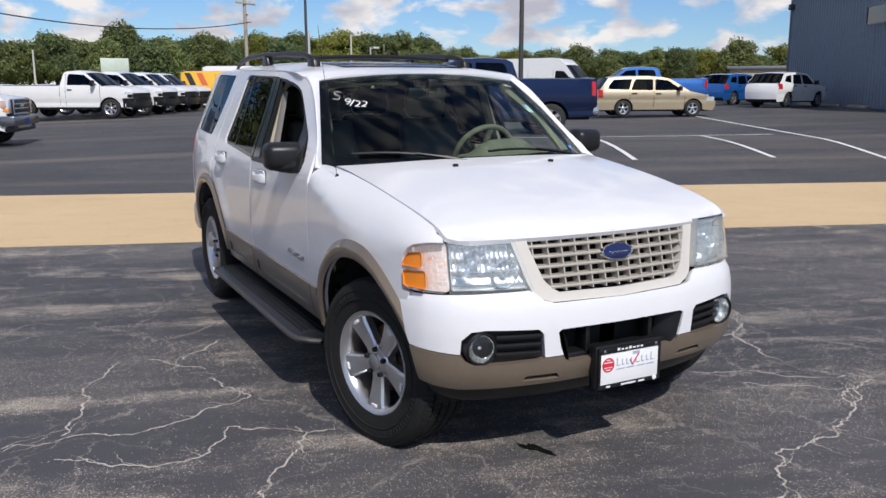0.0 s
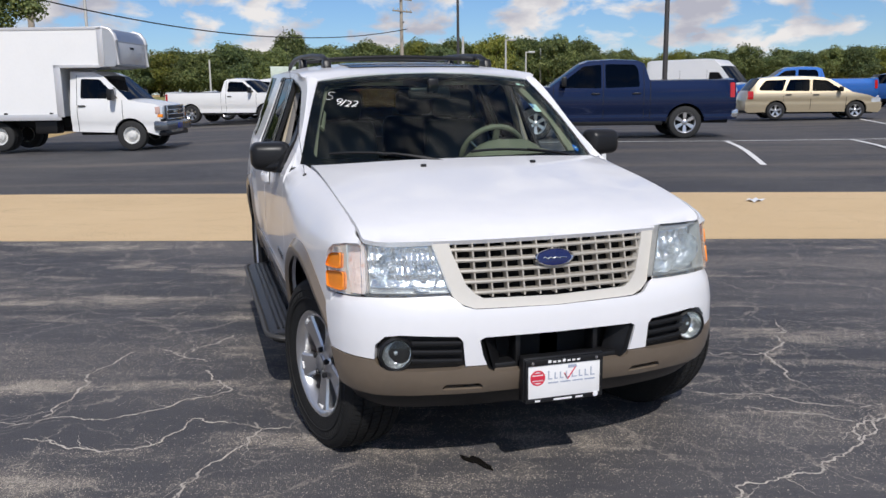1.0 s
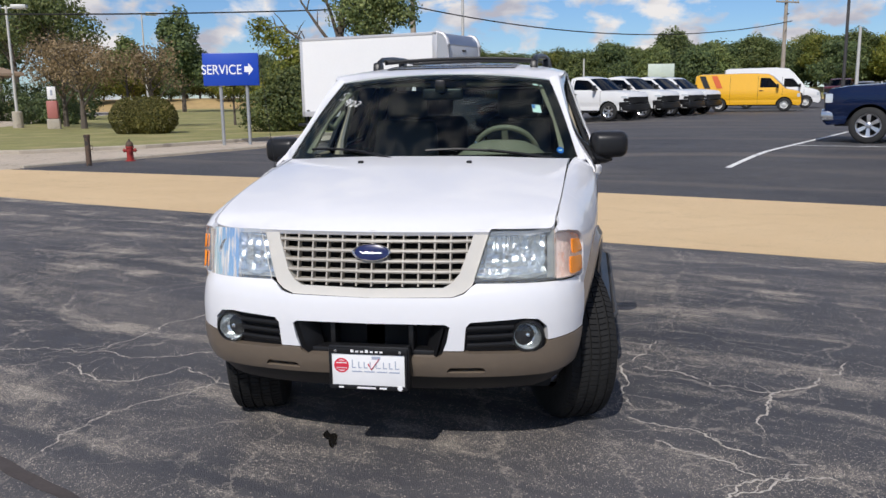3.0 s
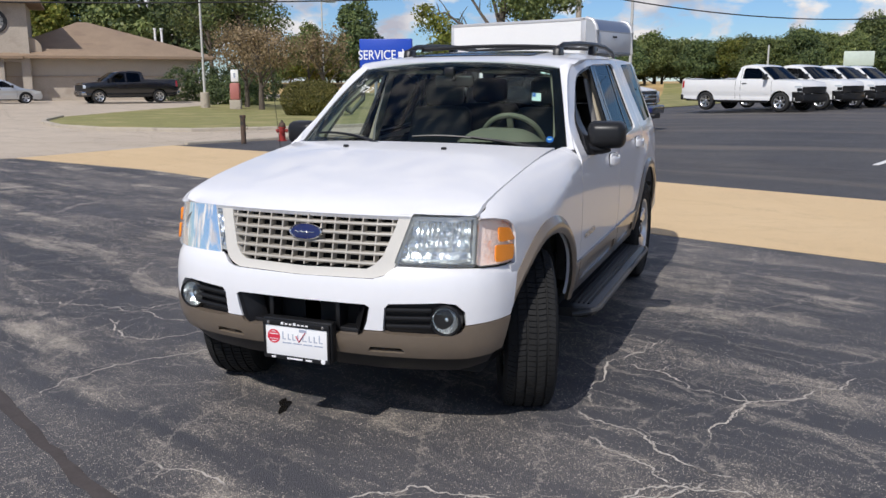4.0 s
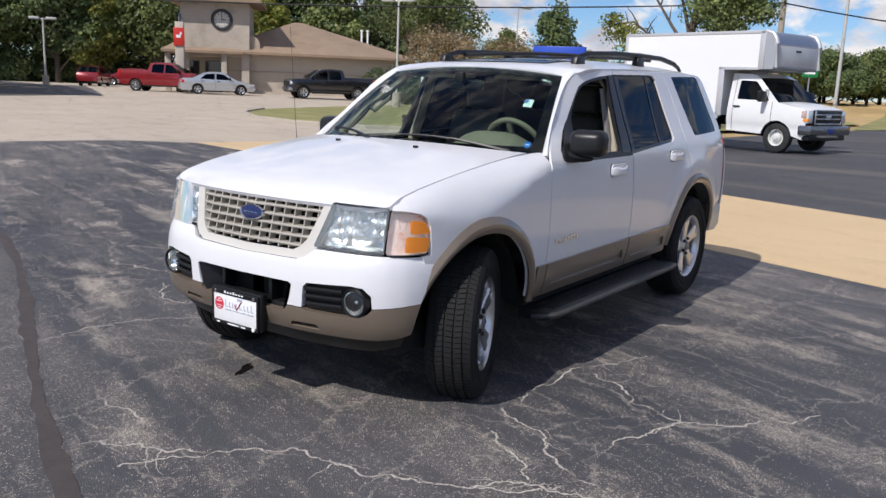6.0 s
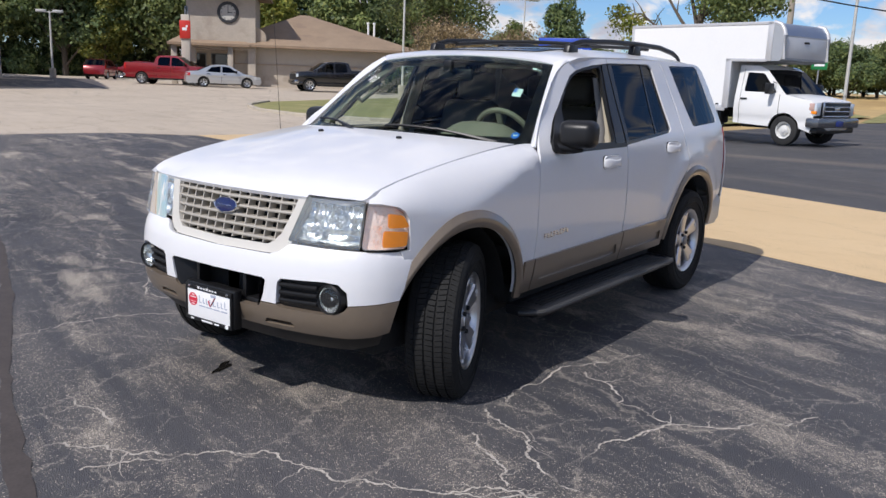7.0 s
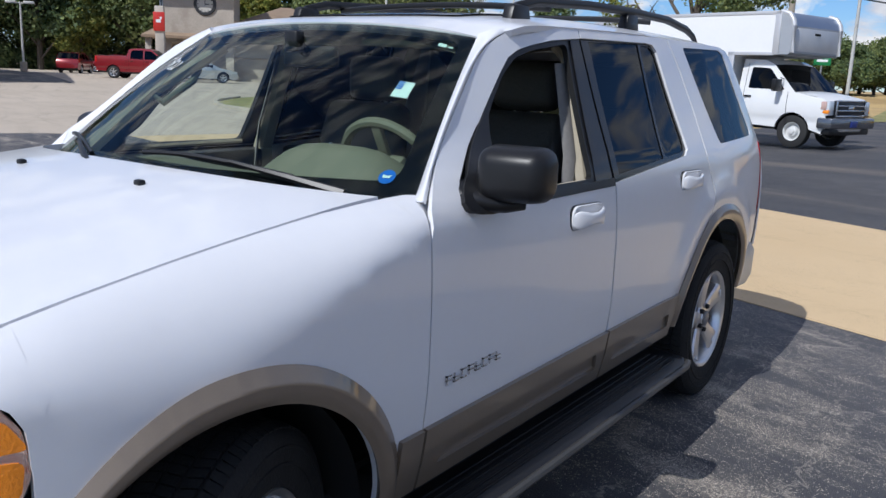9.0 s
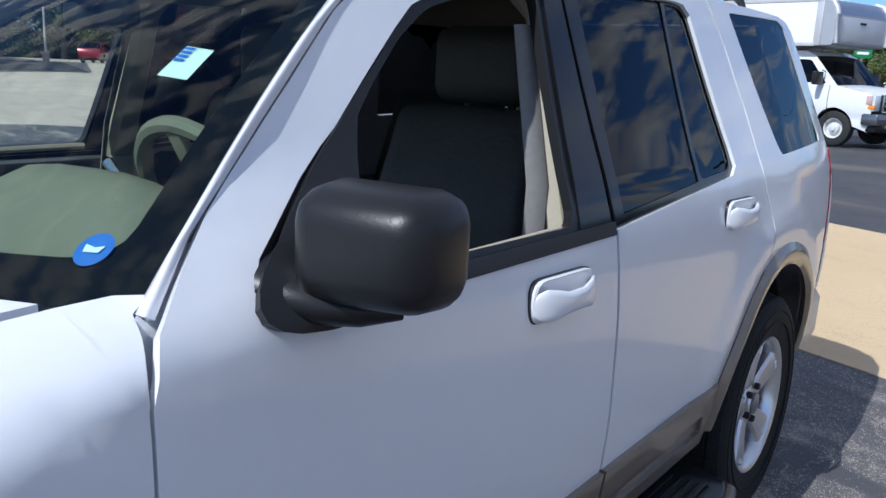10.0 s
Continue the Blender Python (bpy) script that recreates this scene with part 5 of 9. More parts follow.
        part("seat_belt", bm, mat_once("grey_webbing", (0.20, 0.19, 0.18), 0.8), car)
        for a, b, mt in ((1.30, 2.30, M_SEAT), (2.46, 3.2, M_SEAT)):
            bm = bmesh.new()
            box(bm, min(sg * 0.76, sg * 0.82), max(sg * 0.76, sg * 0.82), a, b, 0.46, 1.10, 0.02)
            part("door_lining", bm, mt, car)
        bm = bmesh.new()
        tube(bm, [(sg * 0.842, 1.55, 1.120), (sg * 0.84, 2.24, 1.126)], 0.010, 6)
        part("window_sill_strip", bm, M_BEIGE, car)
        if sg < 0:
            bm = bmesh.new()
            tube(bm, [(-0.665, 1.66, 1.34), (-0.63, 1.69, 1.305), (-0.60, 1.80, 1.385), (-0.625, 1.85, 1.43)], 0.014, 8)
            part("grab_handle", bm, M_DASH, car)
    for x in (-0.36, 0.36):
        bm = bmesh.new()
        box(bm, x - 0.24, x + 0.24, 1.93, 2.10, 1.535, 1.558, 0.01)
        part("sun_visor", bm, M_BEIGE, car)
    rv = part_group("rear_view_mirror", car)
    bm = bmesh.new()
    box(bm, -0.12, 0.12, 1.80, 1.835, 1.455, 1.525, 0.015, 3)
    part("mirror_shell", bm, M_BLACK, rv)
    bm = bmesh.new()
    tube(bm, [(0, 1.80, 1.50), (0, 1.735, 1.545)], 0.018, 8)
    box(bm, -0.03, 0.03, 1.72, 1.76, 1.50, 1.57, 0.01)
    part("mirror_stem", bm, M_BLACK, rv)


def on_glass(u, v, lift=0.004):
    p = Vector(windshield(u, v))
    n = (Vector(windshield(u + 0.01, v)) - p).cross(Vector(windshield(u, v + 0.01)) - p).normalized()
    return p + n * lift


def build_wipers(car):
    for x0, x1 in ((0.62, 0.02), (-0.08, -0.60)):
        wp = part_group("wiper", car)
        a, b = x0 / 0.75, x1 / 0.72
        bm = bmesh.new()
        tube(bm, [on_glass(a, -0.03, 0.02), on_glass(a * 0.75 + b * 0.25, 0.03, 0.026), on_glass(a * 0.5 + b * 0.5, 0.075, 0.024)], [0.013, 0.009, 0.006], 6)
        part("wiper_arm", bm, M_BLACK, wp)
        bm = bmesh.new()
        c, d = (a * 0.78 + b * 0.22), b
        tube(bm, [on_glass(c + (d - c) * t, 0.045 + 0.055 * math.sin(t * 2.2), 0.012) for t in np.linspace(0, 1, 8)], 0.007, 6)
        part("wiper_blade", bm, M_BLACK, wp)
    # stickers inside the glass, and the marker writing outside
    def decal(name, loop, mt, label, lift):
        skin(name, [loop], lambda u, v: tuple(on_glass(u, v, lift)), mt, car, step=0.03, thick=0, label=label)

    disc = [(0.905 + 0.023 * math.cos(a), 0.088 + 0.033 * math.sin(a)) for a in np.linspace(0, 2 * math.pi, 20, endpoint=False)]
    decal("round_sticker", [(float(a), float(b)) for a, b in disc], M_STICKBLUE, "round blue sticker", -0.003)
    decal("sticker_mark", [(0.894, 0.080), (0.914, 0.080), (0.918, 0.094), (0.906, 0.090), (0.892, 0.096)], M_STICKPALE, "pale mark on the blue sticker", -0.001)
    decal("square_sticker", [(0.775, 0.505), (0.842, 0.50), (0.842, 0.60), (0.775, 0.605)], M_STICKPALE, "pale green square sticker", -0.003)
    for k in range(4):
        decal("sticker_line", [(0.777, 0.552 + 0.013 * k), (0.802, 0.551 + 0.013 * k), (0.802, 0.559 + 0.013 * k), (0.777, 0.560 + 0.013 * k)], M_STICKBLUE, "dark blue bar on the sticker", -0.001)
    decal("top_sticker", [(0.83, 0.885), (0.875, 0.88), (0.875, 0.905), (0.83, 0.91)], M_STICKPALE, "small pale sticker", -0.003)
    decal("top_sticker", [(0.885, 0.88), (0.91, 0.878), (0.91, 0.89), (0.885, 0.893)], M_STICKPALE, "small pale sticker", -0.003)
    wr = part_group("marker_writing", car)
    for ch, u, v, h in (("S", -0.915, 0.70, 0.080), ("9", -0.835, 0.625, 0.06), ("/", -0.795, 0.60, 0.07), ("2", -0.76, 0.595, 0.055), ("2", -0.71, 0.59, 0.055)):
        cu = bpy.data.curves.new("stroke", "FONT")
        cu.body, cu.size, cu.extrude, cu.offset = ch, h / 0.7, 0.0004, -0.0065
        ob = new("stroke", cu)
        p = on_glass(u, v, 0.003)
        px = (on_glass(u + 0.02, v, 0.003) - p).normalized()
        py = (on_glass(u, v + 0.02, 0.003) - p).normalized()
        pz = px.cross(py).normalized()
        py = pz.cross(px)
        ob.matrix_basis = Matrix.Translation(p) @ Matrix((px, py, pz)).transposed().to_4x4() @ pose(0, 0, 0, 0, 0, -12)
        cu.materials.append(M_CHALK)
        ob.parent = wr
    # aerial
    ae = part_group("aerial", car)
    bm = bmesh.new()
    lathe(bm, [(0.016, -0.02), (0.014, 0.012), (0.006, 0.03)], 12, Matrix.Translation((-0.795, 1.155, 1.10)) @ pose(0, 0, 0, 0, -90, 0))
    part("aerial_base", bm, M_BLACK, ae)
    bm = bmesh.new()
    tube(bm, [(-0.795, 1.155, 1.11), (-0.865, 1.165, 1.80)], [0.0016, 0.0010], 6)
    part("aerial_rod", bm, M_BLACK, ae)


CAR = (2.176, 2.44)


def build_suv():
    car = thing("sport_utility_vehicle", pose(CAR[0], CAR[1], 0), "white sport utility vehicle with tan trim parked on cracked asphalt", "car")
    build_front(car)
    build_plate(car)
    build_body(car)
    build_roof_rack(car)
    build_interior(car)
    build_wipers(car)
    build_wheel(car, "front_wheel", 22.0, Matrix.Translation((0.748, 0.784, 0.352)) @ Matrix.Diagonal((0.94, 1, 1, 1)))
    build_wheel(car, "front_wheel", 15, Matrix.Translation((-0.733, 0.70, 0.358)) @ pose(0, 0, 0, 0, 0, 180), 36)
    build_wheel(car, "rear_wheel", 0, Matrix.Translation((0.765, 3.59, 0.369)))
    build_wheel(car, "rear_wheel", 0, Matrix.Translation((-0.765, 3.59, 0.369)) @ pose(0, 0, 0, 0, 0, 180))
    return car


build_suv()

# ---- lots, lawn and lines ----
sheet("asphalt_lot", [(-12.2, -40), (60, -40), (60, -12.5), (20, 1.75), (6.1, 6.75), (1.5, 8.35), (-4.2, 10.35), (-6.1, 11.1), (-10.3, 12.0), (-11.7, 10.9), (-12.2, 8.9)], M_ASPHALT, 0.004, "old sealed dark asphalt lot with pale cracks", "road", 3.0)
sheet("far_asphalt_lot", [(-9.6, 15.9), (-6.0, 15.0), (-1.7, 13.8), (4.1, 11.65), (12.4, 8.45), (24, 4.1), (60, -9), (60, 90), (20, 95), (2, 62), (-3.2, 46), (-4.6, 28), (-5.5, 25.1), (-7.5, 20.2)], M_ASPHALT_FAR, 0.004, "dark asphalt parking lot with tyre streaks", "road", 2.0)
sheet("concrete_band", [(-6.1, 11.1), (-4.2, 10.35), (1.5, 8.35), (6.1, 6.75), (20, 1.75), (60, -12.5), (60, -9), (24, 4.1), (12.4, 8.45), (4.1, 11.65), (-1.7, 13.8), (-6.0, 15.0), (-9.6, 15.9), (-10.3, 12.0)], M_CONCRETE, 0.010, "tan concrete gutter strip between the lots", "pavement", 1.5, thick=0.01)
sheet("concrete_drive", [(-12.2, -40), (-12.2, 8.9), (-11.7, 10.9), (-10.3, 12.0), (-9.6, 15.9), (-7.5, 20.2), (-5.5, 25.1), (-4.6, 28), (-10, 40), (-40, 75), (-120, 75), (-120, -40)], M_DRIVE, 0.006, "pale concrete drive and bank parking", "pavement", 4.0)

# ---- parking lines, kerb, lawn ----


def stripe(name, a, b, w=0.11, parent=None):
    a, b = Vector(a), Vector(b)
    n = Vector((-(b - a).y, (b - a).x)).normalized() * w / 2
    k = max(2, int((b - a).length / 0.8))
    verts, faces = [], []
    for i in range(k + 1):
        p = a.lerp(b, i / k)
        for q in (p - n, p + n):
            verts.append((q.x, q.y, ground_z(q.x, q.y) + 0.011))
    faces = [(2 * i, 2 * i + 2, 2 * i + 3, 2 * i + 1) for i in range(k)]
    me = bpy.data.meshes.new(name)
    me.from_pydata(verts, [], faces)
    finish(me, M_LINE, 0)
    ob = new(name, me)
    return tagged(ob, "worn white painted parking line on asphalt", "road marking", "parking lines", "structure")


def build_lines():
    base, along, back = Vector((10.15, 17.62)), Vector((0.935, -0.355)), Vector((-0.455, -0.89))
    stripe("parking_line", base - along * 2.9, base + along * 7.6)
    for k in range(3):
        p = base + along * (2.84 * k)
        stripe("parking_line", p, p + back * (4.85 - 0.1 * k))
    stripe("parking_line", (5.45, 14.6), (10.25, 24.6))
    stripe("parking_line", (15.2, 10.3), (23.0, 23.6))
    stripe("parking_line", (12.0, 49.6), (40.0, 52.5), 0.14)


def kerb(name, pts, w=0.16, h=0.12):
    """A raised concrete kerb along points on the ground, in cast lengths."""
    root = thing(name, Matrix(), "weathered concrete kerb along the lawn", "kerb", "", "structure")
    pts = [Vector(p) for p in pts]
    for a, b in zip(pts, pts[1:]):
        k = max(1, round((b - a).length / 3.0))
        for i in range(k):
            p, q = a.lerp(b, i / k), a.lerp(b, (i + 1) / k - 0.004)
            d = (q - p).normalized()
            n = Vector((-d.y, d.x)) * w
            bm = bmesh.new()
            prof = [(0, -0.05), (0, h - 0.02), (0.12, h), (0.88, h), (1, h - 0.02), (1, -0.05)]
            ends = [[bm.verts.new((e.x + n.x * s, e.y + n.y * s, ground_z(e.x, e.y) + z)) for s, z in prof] for e in (p, q)]
            for j in range(6):
                bm.faces.new((ends[0][j], ends[0][(j + 1) % 6], ends[1][(j + 1) % 6], ends[1][j]))
            bm.faces.new(ends[0])
            bm.faces.new(ends[1][::-1])
            part("kerb_stone", bm, M_KERB, root)
    return root


M_KERB = mat("kerb_concrete", (0.42, 0.37, 0.30), 0.9, var=0.15, scale=3, bump=0.3, bscale=50, second=(0.26, 0.23, 0.19), sfac=0.58)
LAWN = [(-21.7, 23.4), (-18.9, 21.5), (-15.9, 20.5), (-12.8, 20.9), (-10.2, 23.2), (-8.3, 26.6), (-6.6, 31), (-5.4, 40), (-4.6, 60), (-14, 85), (-40, 85), (-32, 52), (-28.5, 44), (-26.5, 34), (-24.7, 27)]
sheet("lawn", LAWN, M_GRASS, 0.05, "mown green lawn with dry patches", "grass", 3.0)
kerb("kerb", [(-24.7, 27), (-22.8, 24.3), (-21.5, 23.1), (-18.9, 21.3), (-15.9, 20.3), (-12.8, 20.7), (-10.2, 23.0), (-8.3, 26.4), (-6.6, 31)])
kerb("kerb", [(-9.4, 16.2), (-7.6, 20.2), (-5.6, 25.1), (-4.7, 28)], 0.14, 0.07)
sheet("far_grass", [(-3.0, 47), (2, 62.5), (20, 95.5), (60, 92), (200, 130), (-10, 110)], M_GRASS, 0.02, "strip of roadside grass", "grass", 8.0)
# the store's cast shadow, put into the drive's colour as a dark sheet
sheet("asphalt_patch", [(-37.5, 27.1), (-58, 36.5), (-95, 45), (-70, 28), (-45, 22)], M_ASPHALT, 0.014, "dark sheet painting the store's shadow on the concrete drive", "road", 6.0)
build_lines()

# ---- other vehicles: x to the left, y rearwards, z up ----
M_TYRE2 = mat("tyre_plain", (0.020, 0.020, 0.020), 0.8, var=0.2, scale=12)
M_CHROME2 = mat("bumper_chrome", (0.60, 0.61, 0.63), 0.22, 1.0, var=0.05, scale=8)
M_STEEL = mat("white_steel_wheel", (0.62, 0.62, 0.60), 0.5, var=0.1, scale=14)
M_LAMPCLEAR = mat("headlamp_clear", (0.68, 0.72, 0.75), 0.15, 0.3, var=0.1, scale=20, coat=0.6)
M_GAPS = mat("panel_gap", (0.012, 0.012, 0.012), 0.9, var=0.1)
WHEEL_MESH = {}


def wheel_meshes(R, w, style):
    key = (R, w, style)
    if key in WHEEL_MESH:
        return WHEEL_MESH[key]
    out = []
    bm = bmesh.new()
    r0 = R * (0.64 if style != "steel" else 0.56)
    lathe(bm, [(r0, -w * 0.42), (r0 * 1.05, -w * 0.48), (R * 0.9, -w * 0.5), (R * 0.985, -w * 0.42), (R, -w * 0.36), (R, w * 0.36), (R * 0.985, w * 0.42), (R * 0.9, w * 0.5), (r0 * 1.05, w * 0.48), (r0, w * 0.42)], 32)
    out.append(("tyre", bm, M_TYRE2))
    bm = bmesh.new()
    lathe(bm, [(r0 * 0.98, -w * 0.4), (r0 * 0.94, w * 0.2), (r0, w * 0.42), (r0 * 1.02, w * 0.46), (r0 * 0.93, w * 0.40), (r0 * 0.88, w * 0.1), (r0 * 0.86, -w * 0.4)], 32)
    if style == "steel":
        lathe(bm, [(r0 * 0.9, 0.0), (r0 * 0.62, w * 0.05), (r0 * 0.50, w * 0.34), (r0 * 0.30, w * 0.40), (r0 * 0.28, w * 0.5), (0.0, w * 0.52)], 24)
    else:
        n = 6 if style == "six" else 5
        for k in range(n):
            a = [bm.verts.new(c) for c in ((w * 0.28, -r0 * 0.10, r0 * 0.1), (w * 0.28, r0 * 0.10, r0 * 0.1), (w * 0.38, r0 * 0.19, r0 * 0.95), (w * 0.38, -r0 * 0.19, r0 * 0.95))]
            b = [bm.verts.new((v.co.x - w * 0.18, v.co.y, v.co.z)) for v in a]
            for i in range(4):
                bm.faces.new((a[i], a[(i + 1) % 4], b[(i + 1) % 4], b[i]))
            bm.faces.new(a)
            bm.faces.new(b[::-1])
            bmesh.ops.transform(bm, matrix=pose(0, 0, 0, 360 / n * k, 0, 0), verts=a + b)
        lathe(bm, [(r0 * 0.26, w * 0.1), (r0 * 0.26, w * 0.34), (r0 * 0.15, w * 0.40), (0.0, w * 0.40)], 20)
    out.append(("rim", bm, M_STEEL if style == "steel" else M_ALLOY))
    bm = bmesh.new()
    lathe(bm, [(0.0, 0.0), (r0 * 0.9, 0.0)], 20)
    out.append(("brake_disc", bm, M_DARK))
    made = []
    for name, b, m in out:
        bmesh.ops.recalc_face_normals(b, faces=b.faces[:])
        me = bpy.data.meshes.new(name)
        b.to_mesh(me)
        b.free()
        finish(me, m)
        made.append((name, me))
    WHEEL_MESH[key] = made
    return made


def add_wheel(car, x, y, R, w, style, steer=0.0):
    g = part_group("wheel", car)
    g.matrix_basis = Matrix.Translation((x, y, R)) @ pose(0, 0, 0, 0, 0, (0 if x > 0 else 180) + steer)
    for name, me in wheel_meshes(R, w, style):
        ob = new(name, me)
        ob.parent = g


def heading(front, rear, overhang, half, near_side, z_off=0.0):
    """Pose of a vehicle from the ground places of the two wheels on one side."""
    f, r = Vector(front), Vector(rear)
    h = (f - r).normalized()
    left = Vector((-h.y, h.x))
    o = f + h * overhang + left * half * (-1 if near_side == "left" else 1)
    return pose(o.x, o.y, ground_z(o.x, o.y) + z_off, 0, 0, math.degrees(math.atan2(h.x, -h.y)))


def vehicle(name, spec, m, paint, label, category, group="", trim=None):
    """A vehicle from its side outline. spec: half width, belt height, inset of the roof, wheel places and radius, the outline from the
    front's foot over the roof to the rear's foot with what each stretch is made of, side windows, doors' seams."""
    car = thing(name, m, label, category, group)
    hw, belt, inset, top = spec["half"], spec["belt"], spec["inset"], spec["top"]
    pts = spec["outline"]
    L = max(p[0] for p in pts)

    def half(y, z):
        t = max(0.0, (z - belt) / (top - belt))
        e = 0.10 * (1 - smooth01(y / 0.55)) ** 2 + 0.07 * (1 - smooth01((L - y) / 0.5)) ** 2
        low = 0.05 * max(0.0, (0.55 - z) / 0.35)
        f = min(max((z - 0.4) / (belt - 0.4), 0), 1)
        return hw - inset * t - e - low + 0.03 * math.sin(f**1.6 * math.pi) - 0.022 * math.exp(-(((z - 0.62) / 0.10) ** 2))

    fn = lambda y, z: (half(y, z), y, z)  # noqa: E731
    foot = spec.get("sill", 0.34)
    loop = [(p[0], p[1]) for p in pts]
    R = spec["radius"]
    bottom = []
    for wy in sorted(spec["wheels"], reverse=True)[1 if spec.get("dual") else 0 :]:
        ra = R * 1.17
        a0 = math.degrees(math.asin(min((R - foot) / ra, 0.99)))
        bottom += [(wy + ra * math.cos(radians(a)), R + ra * math.sin(radians(a))) for a in np.linspace(-a0, 180 + a0, 14)]
    outline = loop + [(float(a), float(b)) for a, b in bottom]
    wins = [rounded(w, 0.05) for w in spec["windows"]]
    for sg in (1, -1):
        f2 = fn if sg > 0 else mirrored(fn)
        skin("side_panel", [outline, *wins], f2, paint, car, step=0.35, step2=0.09, thick=0.05, flip=sg < 0)
        for w in wins:
            f3 = (lambda y, z: (half(y, z) - 0.02, y, z)) if sg > 0 else mirrored(lambda y, z: (half(y, z) - 0.02, y, z))
            skin("side_window", [w], f3, M_TINT, car, step=0.5, thick=0, flip=sg < 0)
        for y0, z0, z1 in spec.get("seams", ()):
            f4 = (lambda y, z: (half(y, z) + 0.003, y, z)) if sg > 0 else mirrored(lambda y, z: (half(y, z) + 0.003, y, z))
            skin("door_seam", [[(y0 - 0.007, z0), (y0 + 0.007, z0), (y0 + 0.007, z1), (y0 - 0.007, z1)]], f4, M_GAPS, car, step=0.2, thick=0, flip=sg < 0)
        for y0, z0 in spec.get("handles", ()):
            x0 = half(y0, z0)
            bm = bmesh.new()
            box(bm, min(sg * x0, sg * (x0 + 0.035)), max(sg * x0, sg * (x0 + 0.035)), y0 - 0.10, y0 + 0.10, z0 - 0.02, z0 + 0.02, 0.01)
            part("door_handle", bm, spec.get("handle_mat", M_BLACK), car)
        if "mirror" in spec:
            y0, z0, s0 = spec["mirror"]
            x0 = half(y0, z0)
            bm = bmesh.new()
            box(bm, min(sg * (x0 + 0.06), sg * (x0 + 0.06 + 0.22 * s0)), max(sg * (x0 + 0.06), sg * (x0 + 0.06 + 0.22 * s0)), y0 - 0.06, y0 + 0.06, z0, z0 + 0.22 * s0, 0.03)
            box(bm, min(sg * (x0 - 0.02), sg * (x0 + 0.10)), max(sg * (x0 - 0.02), sg * (x0 + 0.10)), y0 - 0.02, y0 + 0.02, z0 + 0.02, z0 + 0.06)
            part("door_mirror", bm, trim or M_BLACK, car)
        for wy in spec["wheels"]:
            ra = R * (1.17 if not (spec.get("dual") and wy == max(spec["wheels"])) else 1.05)
            bm = bmesh.new()
            ring = [(wy + ra * math.cos(radians(a)), R + ra * math.sin(radians(a))) for a in range(0, 181, 20)]
            rows = [[bm.verts.new((sg * x, y, z)) for y, z in ring] for x in (hw - 0.45, hw - 0.09)]
            for i in range(len(ring) - 1):
                bm.faces.new((rows[0][i], rows[0][i + 1], rows[1][i + 1], rows[1][i]))
            bm.faces.new(rows[0])
            part("wheel_well", bm, M_DARK, car)
            add_wheel(car, sg * (hw - 0.145), wy, R, spec.get("tyre", 0.25), spec.get("style", "five"))
            if spec.get("dual") and wy == max(spec["wheels"]):
                add_wheel(car, sg * (hw - 0.42), wy, R, spec.get("tyre", 0.25), "steel")
        for kind, y0, y1, z0, z1 in spec.get("lamps", ()):
            f5 = (lambda y, z: (half(y, z) + 0.006, y, z)) if sg > 0 else mirrored(lambda y, z: (half(y, z) + 0.006, y, z))
            skin(kind, [rounded([(y0, z0), (y1, z0), (y1, z1), (y0, z1)], 0.03)], f5, {"headlamp": M_LAMPCLEAR, "tail_lamp": M_RED, "marker_lamp": M_AMBER, "bumper_end": M_BLACK}[kind], car, step=0.2, thick=0.02, flip=sg < 0)
    # the strip over front, hood, glass, roof and tail
    mats = {"p": paint, "g": M_TINT, "b": M_BLACK, "c": M_CHROME2, "k": M_DARK, "w": M_PLATE, "l": M_LAMPCLEAR, "r": M_RED}
    names = {"p": "body_panel", "g": "screen_glass", "b": "black_panel", "c": "chrome_bumper", "k": "grille", "w": "white_panel", "l": "headlamp", "r": "tail_lamp"}
    n = 8
    i = 0
    while i < len(pts) - 1:
        j = i
        while j + 1 < len(pts) - 1 and pts[j + 1][2] == pts[i][2] and pts[i][2] not in "g":
            j += 1
        run = pts[i : j + 2]
        bm = bmesh.new()
        rows = []
        for q, (y, z, *_k) in enumerate(run):
            a, b = run[max(q - 1, 0)], run[min(q + 1, len(run) - 1)]
            d = Vector((b[0] - a[0], b[1] - a[1])).normalized()
            nn = Vector((-d.y, d.x))
            w = half(y, z)
            cr = 0.035 if abs(d.x) > 0.5 else 0.09
            rows.append([bm.verts.new((w * (1 - 2 * k / n), y + nn.x * cr * (1 - (1 - 2 * k / n) ** 2), z + nn.y * cr * (1 - (1 - 2 * k / n) ** 2))) for k in range(n + 1)])
        for u, v in zip(rows, rows[1:]):
            for k in range(n):
                bm.faces.new((u[k], u[k + 1], v[k + 1], v[k]))
        part(names[pts[i][2]], bm, mats[pts[i][2]], car, angle=50)
        i = j + 1
    bm = bmesh.new()
    box(bm, -hw + 0.16, hw - 0.16, 0.25, L - 0.2, foot - 0.06, foot + 0.12, 0.02)
    part("underbody", bm, M_DARK, car)
    if "bumper" in spec:
        for who, y0, y1 in (("front_bumper", -0.03, 0.26), ("rear_bumper", L - 0.16, L + 0.03)):
            bm = bmesh.new()
            box(bm, -hw + 0.05, hw - 0.05, y0, y1, spec["bumper"][0], spec["bumper"][1], 0.04)
            part(who, bm, spec["bumper"][2], car)
        for sg in (1, -1):
            bm = bmesh.new()
            box(bm, min(sg * (hw - 0.10), sg * (hw - 0.02)), max(sg * (hw - 0.10), sg * (hw - 0.02)), spec["wheels"][0] + 0.55, spec["wheels"][1] - 0.55, foot - 0.10, foot + 0.03, 0.02)
            part("rocker_panel", bm, M_BLACK, car)
